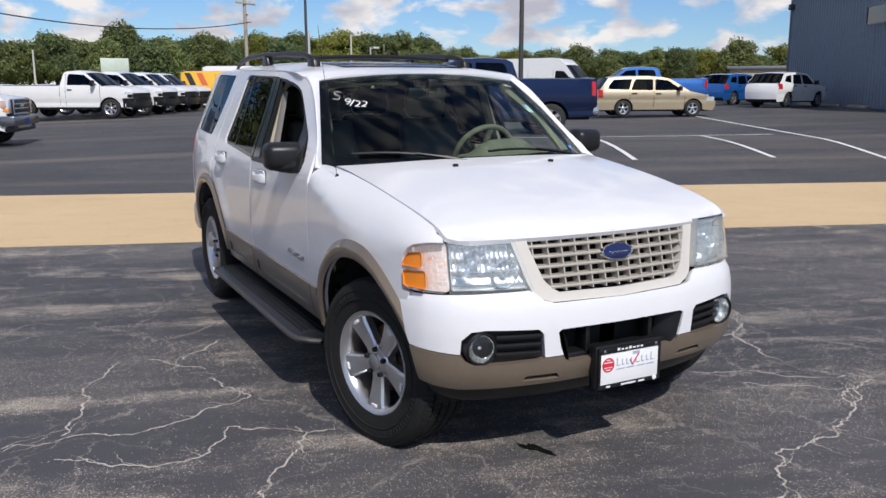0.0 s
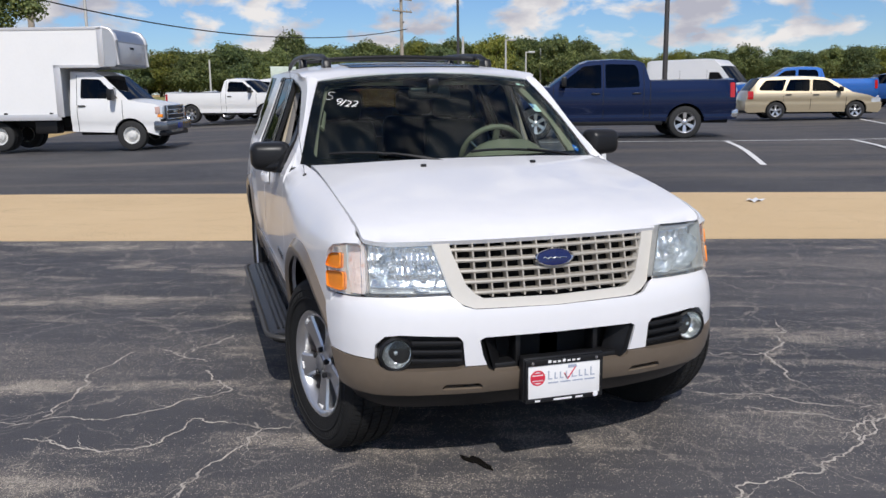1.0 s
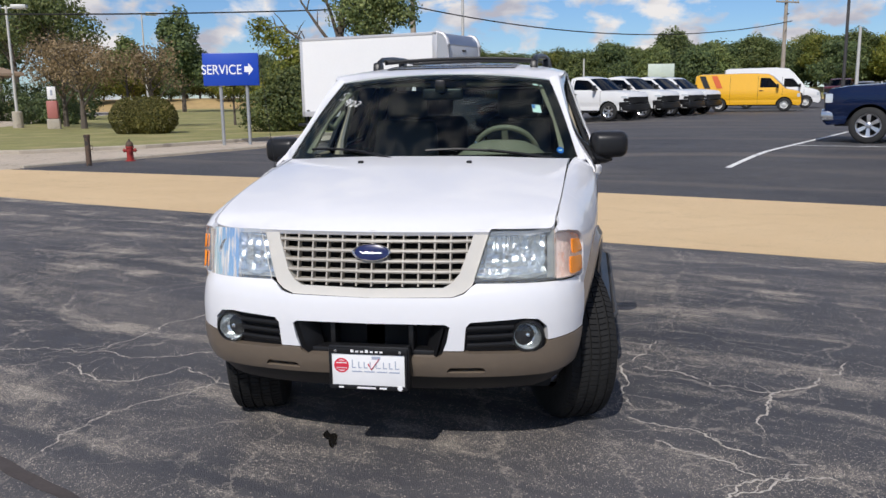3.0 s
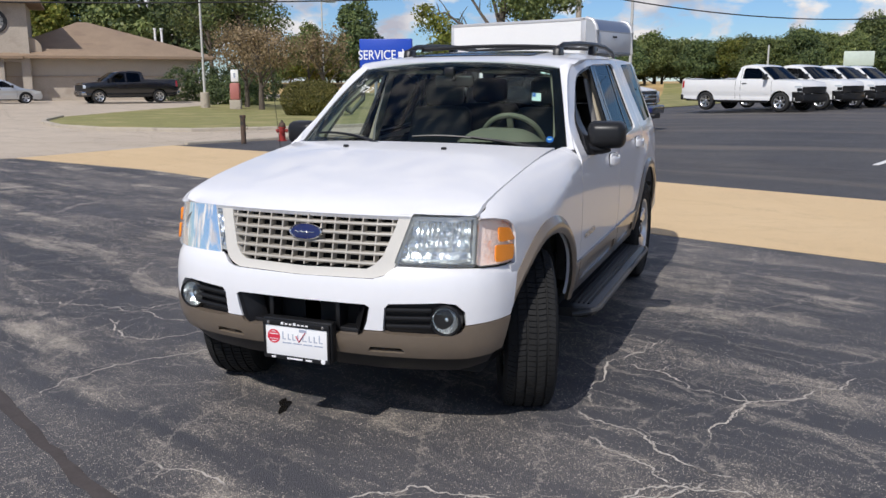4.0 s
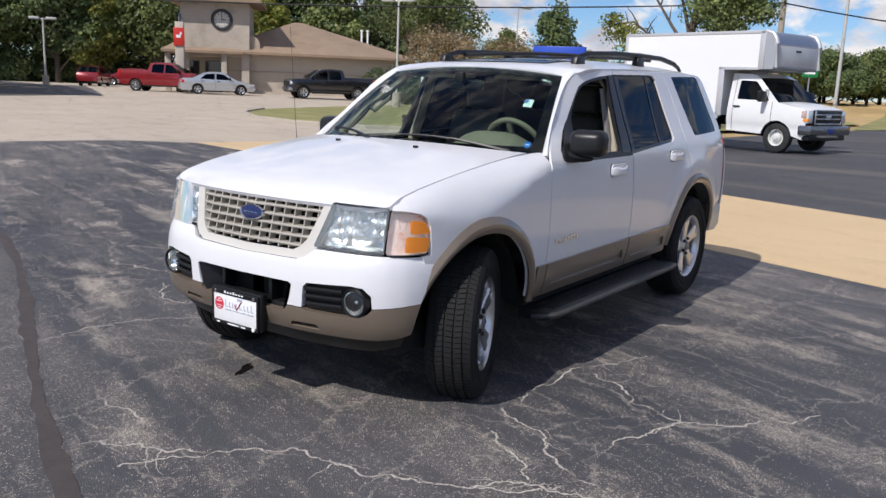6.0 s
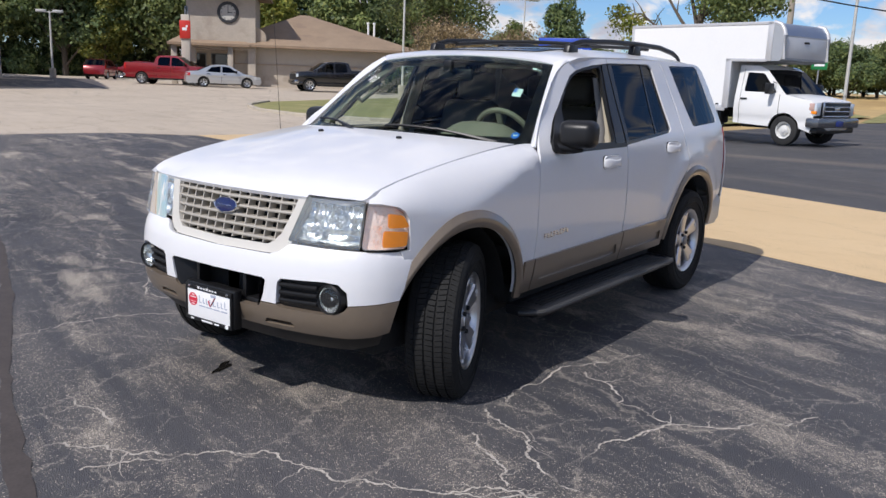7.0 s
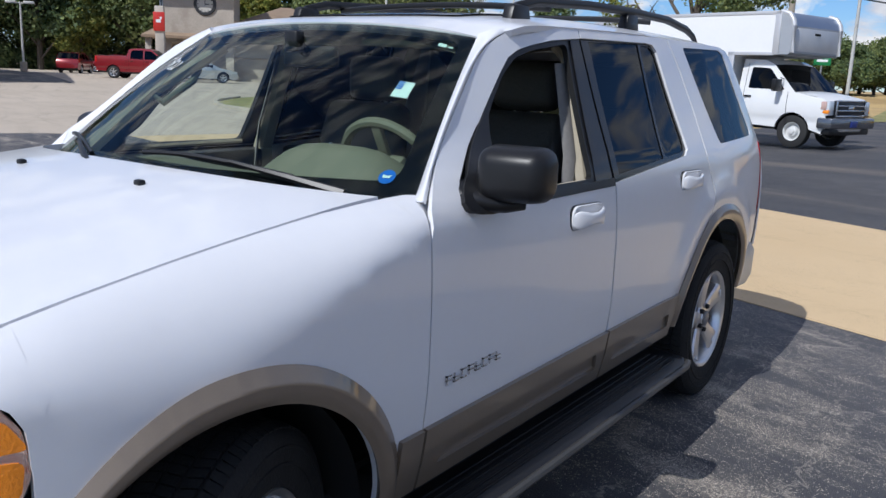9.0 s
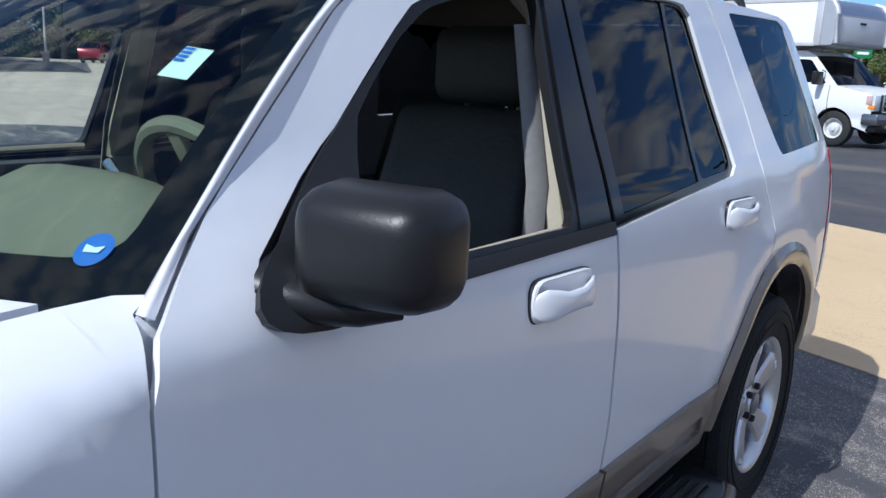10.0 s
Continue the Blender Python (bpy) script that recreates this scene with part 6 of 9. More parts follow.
    if spec.get("seats", True):
        bm = bmesh.new()
        y0 = spec["windows"][0][0][0] + 0.55
        for sg in (1, -1):
            box(bm, sg * 0.42 - 0.24, sg * 0.42 + 0.24, y0, y0 + 0.16, belt - 0.45, belt + 0.28, 0.06)
            box(bm, sg * 0.42 - 0.12, sg * 0.42 + 0.12, y0 + 0.02, y0 + 0.12, belt + 0.30, belt + 0.46, 0.04)
        part("seats", bm, M_SEAT, car)
        bm = bmesh.new()
        box(bm, -hw + 0.2, hw - 0.2, y0 - 0.95, y0 - 0.62, belt - 0.4, belt - 0.02, 0.05)
        part("dashboard", bm, M_BLACK, car)
    return car


PICKUP_CREW = dict(
    bumper=(0.50, 0.72, M_CHROME2),
    half=1.0, belt=1.24, inset=0.17, top=1.95, radius=0.40, wheels=(0.95, 4.63), tyre=0.28, style="six", sill=0.44,
    outline=[(0.10, 0.40, "b"), (0.0, 0.50, "c"), (0.0, 0.72, "c"), (0.06, 0.74, "k"), (0.06, 1.08, "p"), (0.14, 1.20, "p"), (0.55, 1.26, "p"), (1.30, 1.30, "g"), (2.05, 1.84, "p"), (2.25, 1.92, "p"), (2.9, 1.95, "p"), (3.45, 1.92, "p"), (3.62, 1.84, "g"), (3.74, 1.45, "b"), (3.78, 1.42, "b"), (5.74, 1.42, "p"), (5.82, 1.44, "p"), (5.85, 1.38, "p"), (5.86, 0.70, "c"), (5.90, 0.66, "c"), (5.89, 0.48, "b")],
    windows=[[(1.50, 1.27), (1.60, 1.40), (2.12, 1.79), (2.56, 1.83), (2.56, 1.25)], [(2.66, 1.25), (2.66, 1.84), (3.38, 1.82), (3.46, 1.70), (3.50, 1.28)]],
    seams=((1.38, 0.5, 1.30), (2.61, 0.5, 1.86), (3.60, 0.5, 1.78), (3.76, 0.5, 1.42)), handles=((2.42, 1.12), (3.42, 1.12)), mirror=(1.62, 1.30, 1.1),
    lamps=(("headlamp", 0.05, 0.20, 0.90, 1.10), ("tail_lamp", 5.70, 5.82, 1.00, 1.36)),
)
PICKUP_REGULAR = dict(
    bumper=(0.42, 0.66, M_BLACK),
    half=1.0, belt=1.28, inset=0.17, top=1.90, radius=0.39, wheels=(0.98, 4.53), tyre=0.27, style="six", sill=0.44,
    outline=[(0.12, 0.38, "b"), (0.0, 0.48, "b"), (0.0, 0.72, "k"), (0.05, 0.76, "k"), (0.05, 1.00, "p"), (0.06, 1.08, "p"), (0.16, 1.18, "p"), (0.6, 1.25, "p"), (1.28, 1.28, "g"), (1.95, 1.80, "p"), (2.12, 1.87, "p"), (2.5, 1.90, "p"), (2.78, 1.87, "p"), (2.90, 1.80, "g"), (3.02, 1.33, "b"), (3.06, 1.30, "b"), (5.68, 1.30, "p"), (5.76, 1.33, "p"), (5.79, 1.27, "p"), (5.80, 0.72, "c"), (5.84, 0.68, "c"), (5.83, 0.50, "b")],
    windows=[[(1.46, 1.32), (2.04, 1.74), (2.66, 1.78), (2.72, 1.70), (2.74, 1.33)]],
    seams=((1.36, 0.5, 1.30), (2.80, 0.5, 1.78), (3.04, 0.5, 1.28)), handles=((2.62, 1.14),), mirror=(1.58, 1.28, 1.1),
    lamps=(("headlamp", 0.08, 0.34, 0.97, 1.04), ("bumper_end", 0.0, 0.44, 0.42, 0.80), ("bumper_end", 0.05, 0.24, 0.82, 0.95), ("tail_lamp", 5.66, 5.77, 0.95, 1.26)),
)
WAGON = dict(
    half=0.85, belt=0.93, inset=0.16, top=1.46, radius=0.305, wheels=(0.86, 3.48), tyre=0.2, style="five", sill=0.26,
    outline=[(0.10, 0.22, "p"), (0.0, 0.34, "p"), (0.0, 0.56, "p"), (0.12, 0.68, "p"), (0.5, 0.82, "p"), (1.0, 0.92, "g"), (1.72, 1.36, "p"), (1.95, 1.42, "p"), (2.5, 1.46, "p"), (3.5, 1.45, "p"), (4.05, 1.40, "g"), (4.38, 0.98, "p"), (4.44, 0.90, "p"), (4.50, 0.60, "p"), (4.50, 0.32, "b"), (4.42, 0.24, "b")],
    windows=[[(1.30, 0.96), (1.82, 1.32), (2.30, 1.36), (2.32, 0.96)], [(2.40, 0.96), (2.38, 1.36), (3.05, 1.36), (3.22, 0.97)], [(3.30, 0.98), (3.16, 1.36), (3.85, 1.34), (4.05, 1.10), (4.08, 1.0)]],
    seams=((1.20, 0.35, 0.93), (2.36, 0.35, 1.38), (3.26, 0.6, 1.36)), handles=((2.20, 0.84), (3.10, 0.85)), mirror=(1.42, 0.94, 0.8),
    lamps=(("headlamp", 0.06, 0.38, 0.58, 0.72), ("tail_lamp", 4.26, 4.44, 0.70, 0.98)),
)
CROSSOVER = dict(
    half=0.89, belt=1.04, inset=0.17, top=1.62, radius=0.345, wheels=(0.90, 3.55), tyre=0.22, style="five", sill=0.30,
    outline=[(0.12, 0.26, "b"), (0.0, 0.40, "p"), (0.02, 0.62, "k"), (0.06, 0.80, "p"), (0.25, 0.92, "p"), (1.05, 1.05, "g"), (1.75, 1.50, "p"), (1.95, 1.57, "p"), (2.5, 1.62, "p"), (3.5, 1.60, "p"), (3.85, 1.55, "g"), (4.30, 1.10, "p"), (4.40, 0.95, "p"), (4.45, 0.62, "p"), (4.45, 0.40, "b"), (4.36, 0.28, "b")],
    windows=[[(1.38, 1.08), (1.88, 1.48), (2.35, 1.52), (2.36, 1.08)], [(2.45, 1.08), (2.44, 1.52), (3.10, 1.51), (3.25, 1.10)], [(3.36, 1.14), (3.24, 1.49), (3.70, 1.44), (3.90, 1.20)]],
    seams=((1.25, 0.4, 1.04), (2.40, 0.4, 1.54), (3.30, 0.75, 1.5)), handles=((2.22, 0.98), (3.12, 1.0)), mirror=(1.50, 1.05, 0.9),
    lamps=(("headlamp", 0.08, 0.42, 0.74, 0.90), ("tail_lamp", 4.14, 4.38, 0.85, 1.10)),
)
SEDAN = dict(
    half=0.89, belt=0.92, inset=0.19, top=1.45, radius=0.325, wheels=(0.92, 3.67), tyre=0.21, style="five", sill=0.26,
    outline=[(0.12, 0.22, "b"), (0.0, 0.34, "p"), (0.0, 0.50, "k"), (0.06, 0.66, "p"), (0.35, 0.78, "p"), (1.15, 0.92, "g"), (1.95, 1.38, "p"), (2.3, 1.45, "p"), (2.9, 1.44, "p"), (3.3, 1.36, "g"), (4.05, 1.02, "p"), (4.55, 0.98, "p"), (4.72, 0.92, "p"), (4.78, 0.60, "p"), (4.76, 0.34, "b"), (4.65, 0.24, "b")],
    windows=[[(1.50, 0.96), (2.02, 1.31), (2.48, 1.36), (2.50, 0.96)], [(2.60, 0.96), (2.58, 1.36), (3.15, 1.30), (3.50, 1.00)]],
    seams=((1.38, 0.35, 0.92), (2.55, 0.35, 1.38), (3.45, 0.6, 1.0)), handles=((2.36, 0.84), (3.36, 0.86)), mirror=(1.62, 0.93, 0.8),
    lamps=(("headlamp", 0.05, 0.5, 0.58, 0.74), ("tail_lamp", 4.50, 4.74, 0.72, 0.92)),
)
VAN = dict(
    half=1.0, belt=1.25, inset=0.14, top=2.08, radius=0.37, wheels=(0.86, 4.28), tyre=0.25, style="steel", sill=0.38,
    outline=[(0.10, 0.32, "b"), (0.0, 0.45, "b"), (0.0, 0.66, "k"), (0.06, 0.98, "p"), (0.16, 1.08, "p"), (0.80, 1.22, "g"), (1.50, 1.90, "p"), (1.75, 2.03, "p"), (2.6, 2.08, "p"), (5.3, 2.06, "p"), (5.55, 1.98, "p"), (5.66, 0.60, "b"), (5.70, 0.56, "b"), (5.68, 0.40, "b")],
    windows=[[(1.16, 1.30), (1.62, 1.82), (2.12, 1.84), (2.14, 1.31)]],
    seams=((0.98, 0.45, 1.25), (2.24, 0.45, 1.92), (3.7, 0.45, 1.95)), handles=((2.06, 1.14),), mirror=(1.22, 1.26, 1.1),
    lamps=(("headlamp", 0.06, 0.22, 0.78, 0.98), ("tail_lamp", 5.58, 5.66, 0.85, 1.25)),
)
VAN_TALL = dict(VAN, top=2.5, outline=[(0.10, 0.32, "b"), (0.0, 0.45, "b"), (0.0, 0.66, "k"), (0.06, 0.98, "p"), (0.20, 1.10, "p"), (0.85, 1.28, "g"), (1.55, 2.12, "p"), (1.9, 2.42, "p"), (2.6, 2.5, "p"), (5.4, 2.48, "p"), (5.62, 2.40, "p"), (5.72, 0.60, "b"), (5.76, 0.56, "b"), (5.74, 0.40, "b")])
CAB = dict(
    half=0.99, belt=1.30, inset=0.13, top=2.05, radius=0.385, wheels=(0.85, 4.36), tyre=0.22, style="steel", sill=0.46,
    outline=[(0.12, 0.36, "b"), (0.0, 0.44, "c"), (0.0, 0.72, "c"), (0.07, 0.74, "k"), (0.07, 1.10, "p"), (0.16, 1.18, "p"), (0.85, 1.30, "g"), (1.50, 1.92, "p"), (1.75, 2.03, "p"), (2.40, 2.05, "p"), (2.42, 0.50, "b")],
    windows=[[(1.12, 1.34), (1.60, 1.84), (2.10, 1.86), (2.12, 1.35)]],
    seams=((1.02, 0.5, 1.3), (2.22, 0.5, 1.95)), handles=((2.08, 1.16),), mirror=(1.22, 1.30, 1.3),
    lamps=(("headlamp", 0.03, 0.10, 0.80, 1.10),),
)

M_NAVY = mat("dark_blue_metallic", (0.004, 0.014, 0.056), 0.24, 0.45, var=0.05, scale=40, coat=0.5, spec=0.25)
M_FLEET = mat("fleet_white", (0.78, 0.78, 0.77), 0.4, var=0.02, scale=3, coat=0.8)
M_GOLD = mat("pale_gold_metallic", (0.48, 0.40, 0.27), 0.35, 0.4, var=0.03, scale=30, coat=0.8)
M_BRIGHTBLUE = mat("bright_blue_metallic", (0.015, 0.12, 0.42), 0.3, 0.4, var=0.05, scale=30, coat=0.9)
M_REDCAR = mat("red_car_paint", (0.24, 0.010, 0.016), 0.3, 0.2, var=0.05, scale=30, coat=0.9)
M_SILVER = mat("silver_car_paint", (0.52, 0.54, 0.56), 0.32, 0.6, var=0.04, scale=30, coat=0.8)
M_BLACKCAR = mat("black_car_paint", (0.008, 0.008, 0.011), 0.25, 0.0, var=0.05, scale=30, coat=1.0)
M_YELLOW = mat("yellow_van_paint", (0.80, 0.42, 0.010), 0.4, var=0.03, scale=6, coat=0.6)
M_ORANGE = mat("orange_stripe", (0.62, 0.10, 0.012), 0.45, var=0.05, scale=10)
M_MAROON = mat("maroon_paint", (0.10, 0.012, 0.02), 0.3, 0.2, var=0.05, scale=30, coat=0.9)


def park_all():
    vehicle("pickup_truck", PICKUP_CREW, heading((9.15, 19.35), (12.62, 18.1), 0.95, 0.86, "left"), M_NAVY, "dark blue crew cab pickup truck parked on painted lines", "truck")
    vehicle("station_wagon", WAGON, heading((22.7, 23.5), (20.3, 24.55), 0.86, 0.70, "right"), M_GOLD, "pale gold station wagon with a paper in its window", "car")
    first = vehicle("work_pickup", PICKUP_REGULAR, heading((3.95, 36.9), (0.88, 38.7), 0.98, 0.86, "right"), M_FLEET, "white regular cab long bed work pickup truck", "truck", "row of white pickups")
    for fx, fy in ((5.55, 39.5), (7.0, 42.1), (8.2, 44.7)):
        copy_thing(first, heading((fx, fy), (fx - 3.07, fy + 1.8), 0.98, 0.86, "right"))
    van = vehicle("cargo_van", VAN, heading((13.63, 48.3), (10.35, 49.1), 0.86, 0.86, "right"), M_YELLOW, "yellow cargo van with dark and orange slanted stripes", "van")
    for sg in (1, -1):
        for y0, mt, who in ((4.75, M_BLACK, "dark_stripe"), (4.1, M_ORANGE, "orange_stripe")):
            loop = [(y0, 1.30), (y0 + 0.32, 1.30), (y0 + 0.62, 1.98), (y0 + 0.30, 1.98)]
            fn = lambda y, z: (1.012 - 0.14 * max(0.0, (z - 1.25) / 0.83) + 0.012, y, z)  # noqa: E731
            skin(who, [loop], fn if sg > 0 else mirrored(fn), mt, van, step=0.5, thick=0, flip=sg < 0)
    vehicle("tall_van", VAN_TALL, heading((16.3, 54.9), (13.0, 55.6), 0.86, 0.86, "right"), M_FLEET, "white high roof delivery van", "van")
    vehicle("cargo_van", VAN_TALL, heading((26.65, 35.9), (24.85, 38.8), 0.86, 0.86, "right"), M_FLEET, "white high roof cargo van behind the blue pickup", "van")
    vehicle("pickup_truck", PICKUP_CREW, heading((24.4, 31.2), (27.6, 29.4), 0.95, 0.86, "left"), M_BRIGHTBLUE, "bright blue crew cab pickup truck", "truck")
    vehicle("crossover_car", CROSSOVER, heading((36.5, 32.75), (34.0, 32.3), 0.90, 0.75, "right"), M_BRIGHTBLUE, "blue crossover car parked by the metal building", "car")
    vehicle("crossover_car", CROSSOVER, heading((34.87, 27.9), (32.35, 27.45), 0.90, 0.75, "right"), M_FLEET, "white crossover car with a dark rear window", "car")
    vehicle("crossover_car", CROSSOVER, heading((36.3, 40.2), (34.0, 41.4), 0.90, 0.75, "right"), M_REDCAR, "red crossover car behind the blue pickup", "car")
    vehicle("pickup_truck", PICKUP_CREW, heading((-34.6, 39.6), (-32.7, 42.8), 0.95, 0.86, "left"), M_BLACKCAR, "black crew cab pickup truck parked at the bank", "truck")
    vehicle("sedan", SEDAN, heading((-38.45, 37.7), (-39.9, 35.6), 0.92, 0.75, "right"), M_SILVER, "silver sedan parked at the bank", "car")
    vehicle("pickup_truck", PICKUP_CREW, heading((-42.6, 36.8), (-45.3, 35.0), 0.95, 0.86, "right"), M_REDCAR, "red crew cab pickup truck parked at the bank", "truck")
    vehicle("crossover_car", CROSSOVER, heading((-65.5, 45.9), (-63.9, 48.1), 0.90, 0.75, "left"), M_REDCAR, "red hatchback car beside the bank", "car")
    vehicle("crossover_car", CROSSOVER, heading((-60.8, 42.4), (-58.9, 40.4), 0.90, 0.75, "right"), M_REDCAR, "red minivan parked nose-in", "car")
    vehicle("pickup_truck", PICKUP_CREW, heading((25.9, 80.2), (27.6, 83.5), 0.95, 0.86, "left"), M_MAROON, "dark maroon pickup truck far across the lot", "truck")
    vehicle("crossover_car", CROSSOVER, heading((28.6, 82.2), (29.6, 84.7), 0.90, 0.75, "left"), M_SILVER, "grey crossover far across the lot", "car")
    vehicle("pickup_truck", PICKUP_CREW, heading((34.0, 88.0), (33.0, 84.5), 0.95, 0.86, "right"), M_FLEET, "white pickup truck far across the lot", "truck")
    vehicle("sedan", SEDAN, heading((39.0, 84.0), (38.0, 81.4), 0.92, 0.75, "right"), mat_once("green_car_paint", (0.10, 0.30, 0.06), 0.3, 0.2), "green sedan far across the lot", "car")


park_all()


def build_box_truck():
    m = heading((-0.66, 23.3), (-4.0, 24.35), 0.85, 0.85, "right")
    tr = vehicle("box_truck", dict(CAB, dual=True, seats=True), m, M_FLEET, "white box truck with a grey attic nose over the cab", "truck")
    alu = mat_once("box_aluminium", (0.58, 0.58, 0.59), 0.4, 0.35, var=0.06, scale=4)
    dim = mat_once("grey_attic_panel", (0.34, 0.36, 0.39), 0.5, var=0.05, scale=3)
    cap = mat_once("blue_grey_attic_cap", (0.20, 0.25, 0.35), 0.3, 0.5, var=0.05, scale=3)
    white = mat_once("box_panel_white", (0.80, 0.80, 0.79), 0.5, var=0.02, scale=1.5)
    y0, y1, zb, zt, w = 2.60, 6.10, 0.90, 3.13, 1.10
    bm = bmesh.new()
    ell = [(1.38, 2.16), (y0, 2.16), (y0, zb), (y1, zb), (y1, zt), (1.38, zt)]
    two = [[bm.verts.new((x, y, z)) for y, z in ell] for x in (-w, w)]
    bm.faces.new(two[0])
    bm.faces.new(two[1][::-1])
    for i in range(6):
        bm.faces.new((two[0][i], two[0][(i + 1) % 6], two[1][(i + 1) % 6], two[1][i]))
    part("cargo_box", bm, white, tr, "white panelled cargo box", 30)
    # rounded nose over the cab
    bm = bmesh.new()
    prof = [(y + 0.36, z - 0.09) for y, z in ((1.02, 2.25), (0.74, 2.25), (0.68, 2.29), (0.68, 2.90), (0.72, 3.03), (0.82, 3.17), (1.02, 3.23))]
    ends = [[bm.verts.new((x, y, z)) for y, z in prof] for x in (-w + 0.01, w - 0.01)]
    for i in range(3):
        bm.faces.new((ends[0][i], ends[0][i + 1], ends[1][i + 1], ends[1][i]))
    bm.faces.new(ends[0])
    bm.faces.new(ends[1][::-1])
    part("attic_nose", bm, dim, tr, "grey attic nose")
    bm = bmesh.new()
    ends = [[bm.verts.new((x, y, z)) for y, z in prof[3:]] for x in (-w + 0.10, w - 0.10)]
    for i in range(3):
        bm.faces.new((ends[0][i], ends[0][i + 1], ends[1][i + 1], ends[1][i]))
    part("attic_cap", bm, cap, tr, "blue-grey sloped cap")
    for sg in (1, -1):
        bm = bmesh.new()
        tube(bm, [(sg * (w - 0.06), y - 0.004, z) for y, z in prof[2:]], 0.06, 10)
        part("corner_cap", bm, alu, tr, "rounded grey corner")
    bm = bmesh.new()
    box(bm, -0.12, 0.12, 1.015, 1.034, 2.63, 2.68, 0.006)
    part("attic_latch", bm, M_DARK, tr)
    bm = bmesh.new()
    box(bm, -w + 0.10, w - 0.10, 1.032, 1.05, 2.24, 2.77, 0.006)
    part("attic_front_panel", bm, alu, tr)
    for sg in (1, -1):
        for nm, a in (("corner_post", (y0 - 0.09, y0 + 0.09, zb - 0.02, 2.21)), ("attic_post", (1.34, 1.50, 2.15, zt + 0.02)), ("bottom_rail", (y0, y1, zb - 0.10, zb + 0.06)), ("top_rail", (1.36, y1, zt - 0.05, zt + 0.03)), ("attic_sill", (1.46, y0 + 0.09, 2.13, 2.21)), ("rear_post", (y1 - 0.08, y1 + 0.02, zb - 0.10, zt + 0.02))):
            bm = bmesh.new()
            x = sg * w
            box(bm, min(x - sg * 0.03, x + sg * 0.014), max(x - sg * 0.03, x + sg * 0.014), *a, 0.006)
            part(nm, bm, alu, tr)
        x = sg * w
        for y in (y0 + 0.2, y1 - 0.25, 4.0):
            bm = bmesh.new()
            box(bm, min(x, x + sg * 0.02), max(x, x + sg * 0.02), y, y + 0.09, zb + 0.06, zb + 0.10, 0.006)
            part("marker_lamp", bm, M_DARK, tr)
        bm = bmesh.new()
        box(bm, min(sg * 0.40, sg * 0.50), max(sg * 0.40, sg * 0.50), 2.4, y1, 0.62, 0.86, 0.01)
        part("chassis_rail", bm, M_DARK, tr)
        bm = bmesh.new()
        box(bm, min(sg * 0.55, sg * 0.95), max(sg * 0.55, sg * 0.95), 2.8, 3.4, 0.45, 0.85, 0.05)
        part("fuel_tank", bm, M_BLACK, tr)
        bm = bmesh.new()
        box(bm, min(sg * 0.62, sg * 1.02), max(sg * 0.62, sg * 1.02), 4.90, 4.94, 0.30, 0.85, 0.005)
        part("mud_flap", bm, M_BLACK, tr)
    bm = bmesh.new()
    box(bm, -1.0, 1.0, y1 - 0.05, y1 + 0.30, 0.50, 0.58, 0.02)
    box(bm, -0.95, -0.85, y1 - 0.05, y1 + 0.02, 0.55, 0.95)
    box(bm, 0.85, 0.95, y1 - 0.05, y1 + 0.02, 0.55, 0.95)
    part("rear_step", bm, M_BLACK, tr)
    dark = mat_once("dark_grille_grey", (0.018, 0.020, 0.026), 0.35, 0.3)
    bm = bmesh.new()
    box(bm, -0.66, 0.66, -0.02, 0.06, 0.76, 1.15, 0.03)
    gs = part("grille_surround", bm, dark, tr, "dark grille block")
    for nm, a in (("chrome_frame", (-0.66, 0.66, 1.12, 1.16)), ("chrome_frame", (-0.66, 0.66, 0.77, 0.81)), ("chrome_frame", (-0.67, -0.62, 0.80, 1.13)), ("chrome_frame", (0.62, 0.67, 0.80, 1.13)), ("grille_bar", (-0.60, 0.60, 0.90, 0.935)), ("grille_bar", (-0.60, 0.60, 1.01, 1.045)), ("badge_bar", (-0.13, 0.13, 0.935, 1.01))):
        bm = bmesh.new()
        box(bm, a[0], a[1], -0.045, -0.016, a[2], a[3], 0.008)
        part(nm, bm, M_CHROME2, gs)
    for sg in (1, -1):
        bm = bmesh.new()
        box(bm, min(sg * 0.69, sg * 0.93), max(sg * 0.69, sg * 0.93), 0.0, 0.12, 0.80, 1.13, 0.03)
        hd = part("headlamp", bm, M_LAMPCLEAR, tr)
        bm = bmesh.new()
        box(bm, min(sg * 0.88, sg * 0.945), max(sg * 0.88, sg * 0.945), -0.004, 0.20, 0.84, 0.93, 0.02)
        part("turn_signal", bm, M_AMBER, hd)
        bm = bmesh.new()
        box(bm, min(sg * 0.90, sg * 0.962), max(sg * 0.90, sg * 0.962), 0.06, 0.30, 0.93, 1.12, 0.02)
        part("corner_lens", bm, mat_once("pink_clear_corner", (0.62, 0.42, 0.36), 0.2, 0.2), hd)
        # mirror arms
        for z in (1.40, 1.62):
            bm = bmesh.new()
            tube(bm, [(sg * 0.93, 1.20, z - 0.03), (sg * 1.16, 1.15, z)], 0.014, 6)
            part("mirror_arm", bm, M_BLACK, tr)
    bm = bmesh.new()
    box(bm, -1.0, 1.0, -0.14, 0.24, 0.50, 0.75, 0.05)
    fb = part("front_bumper", bm, mat_once("dark_bumper_chrome", (0.22, 0.23, 0.25), 0.25, 0.9, var=0.06, scale=6), tr, "dark chrome front bumper")
    bm = bmesh.new()
    box(bm, -0.16, 0.16, -0.155, -0.141, 0.54, 0.68, 0.004)
    part("plate", bm, mat_once("plate_blue", (0.02, 0.04, 0.22), 0.4), fb, "dark blue front plate")
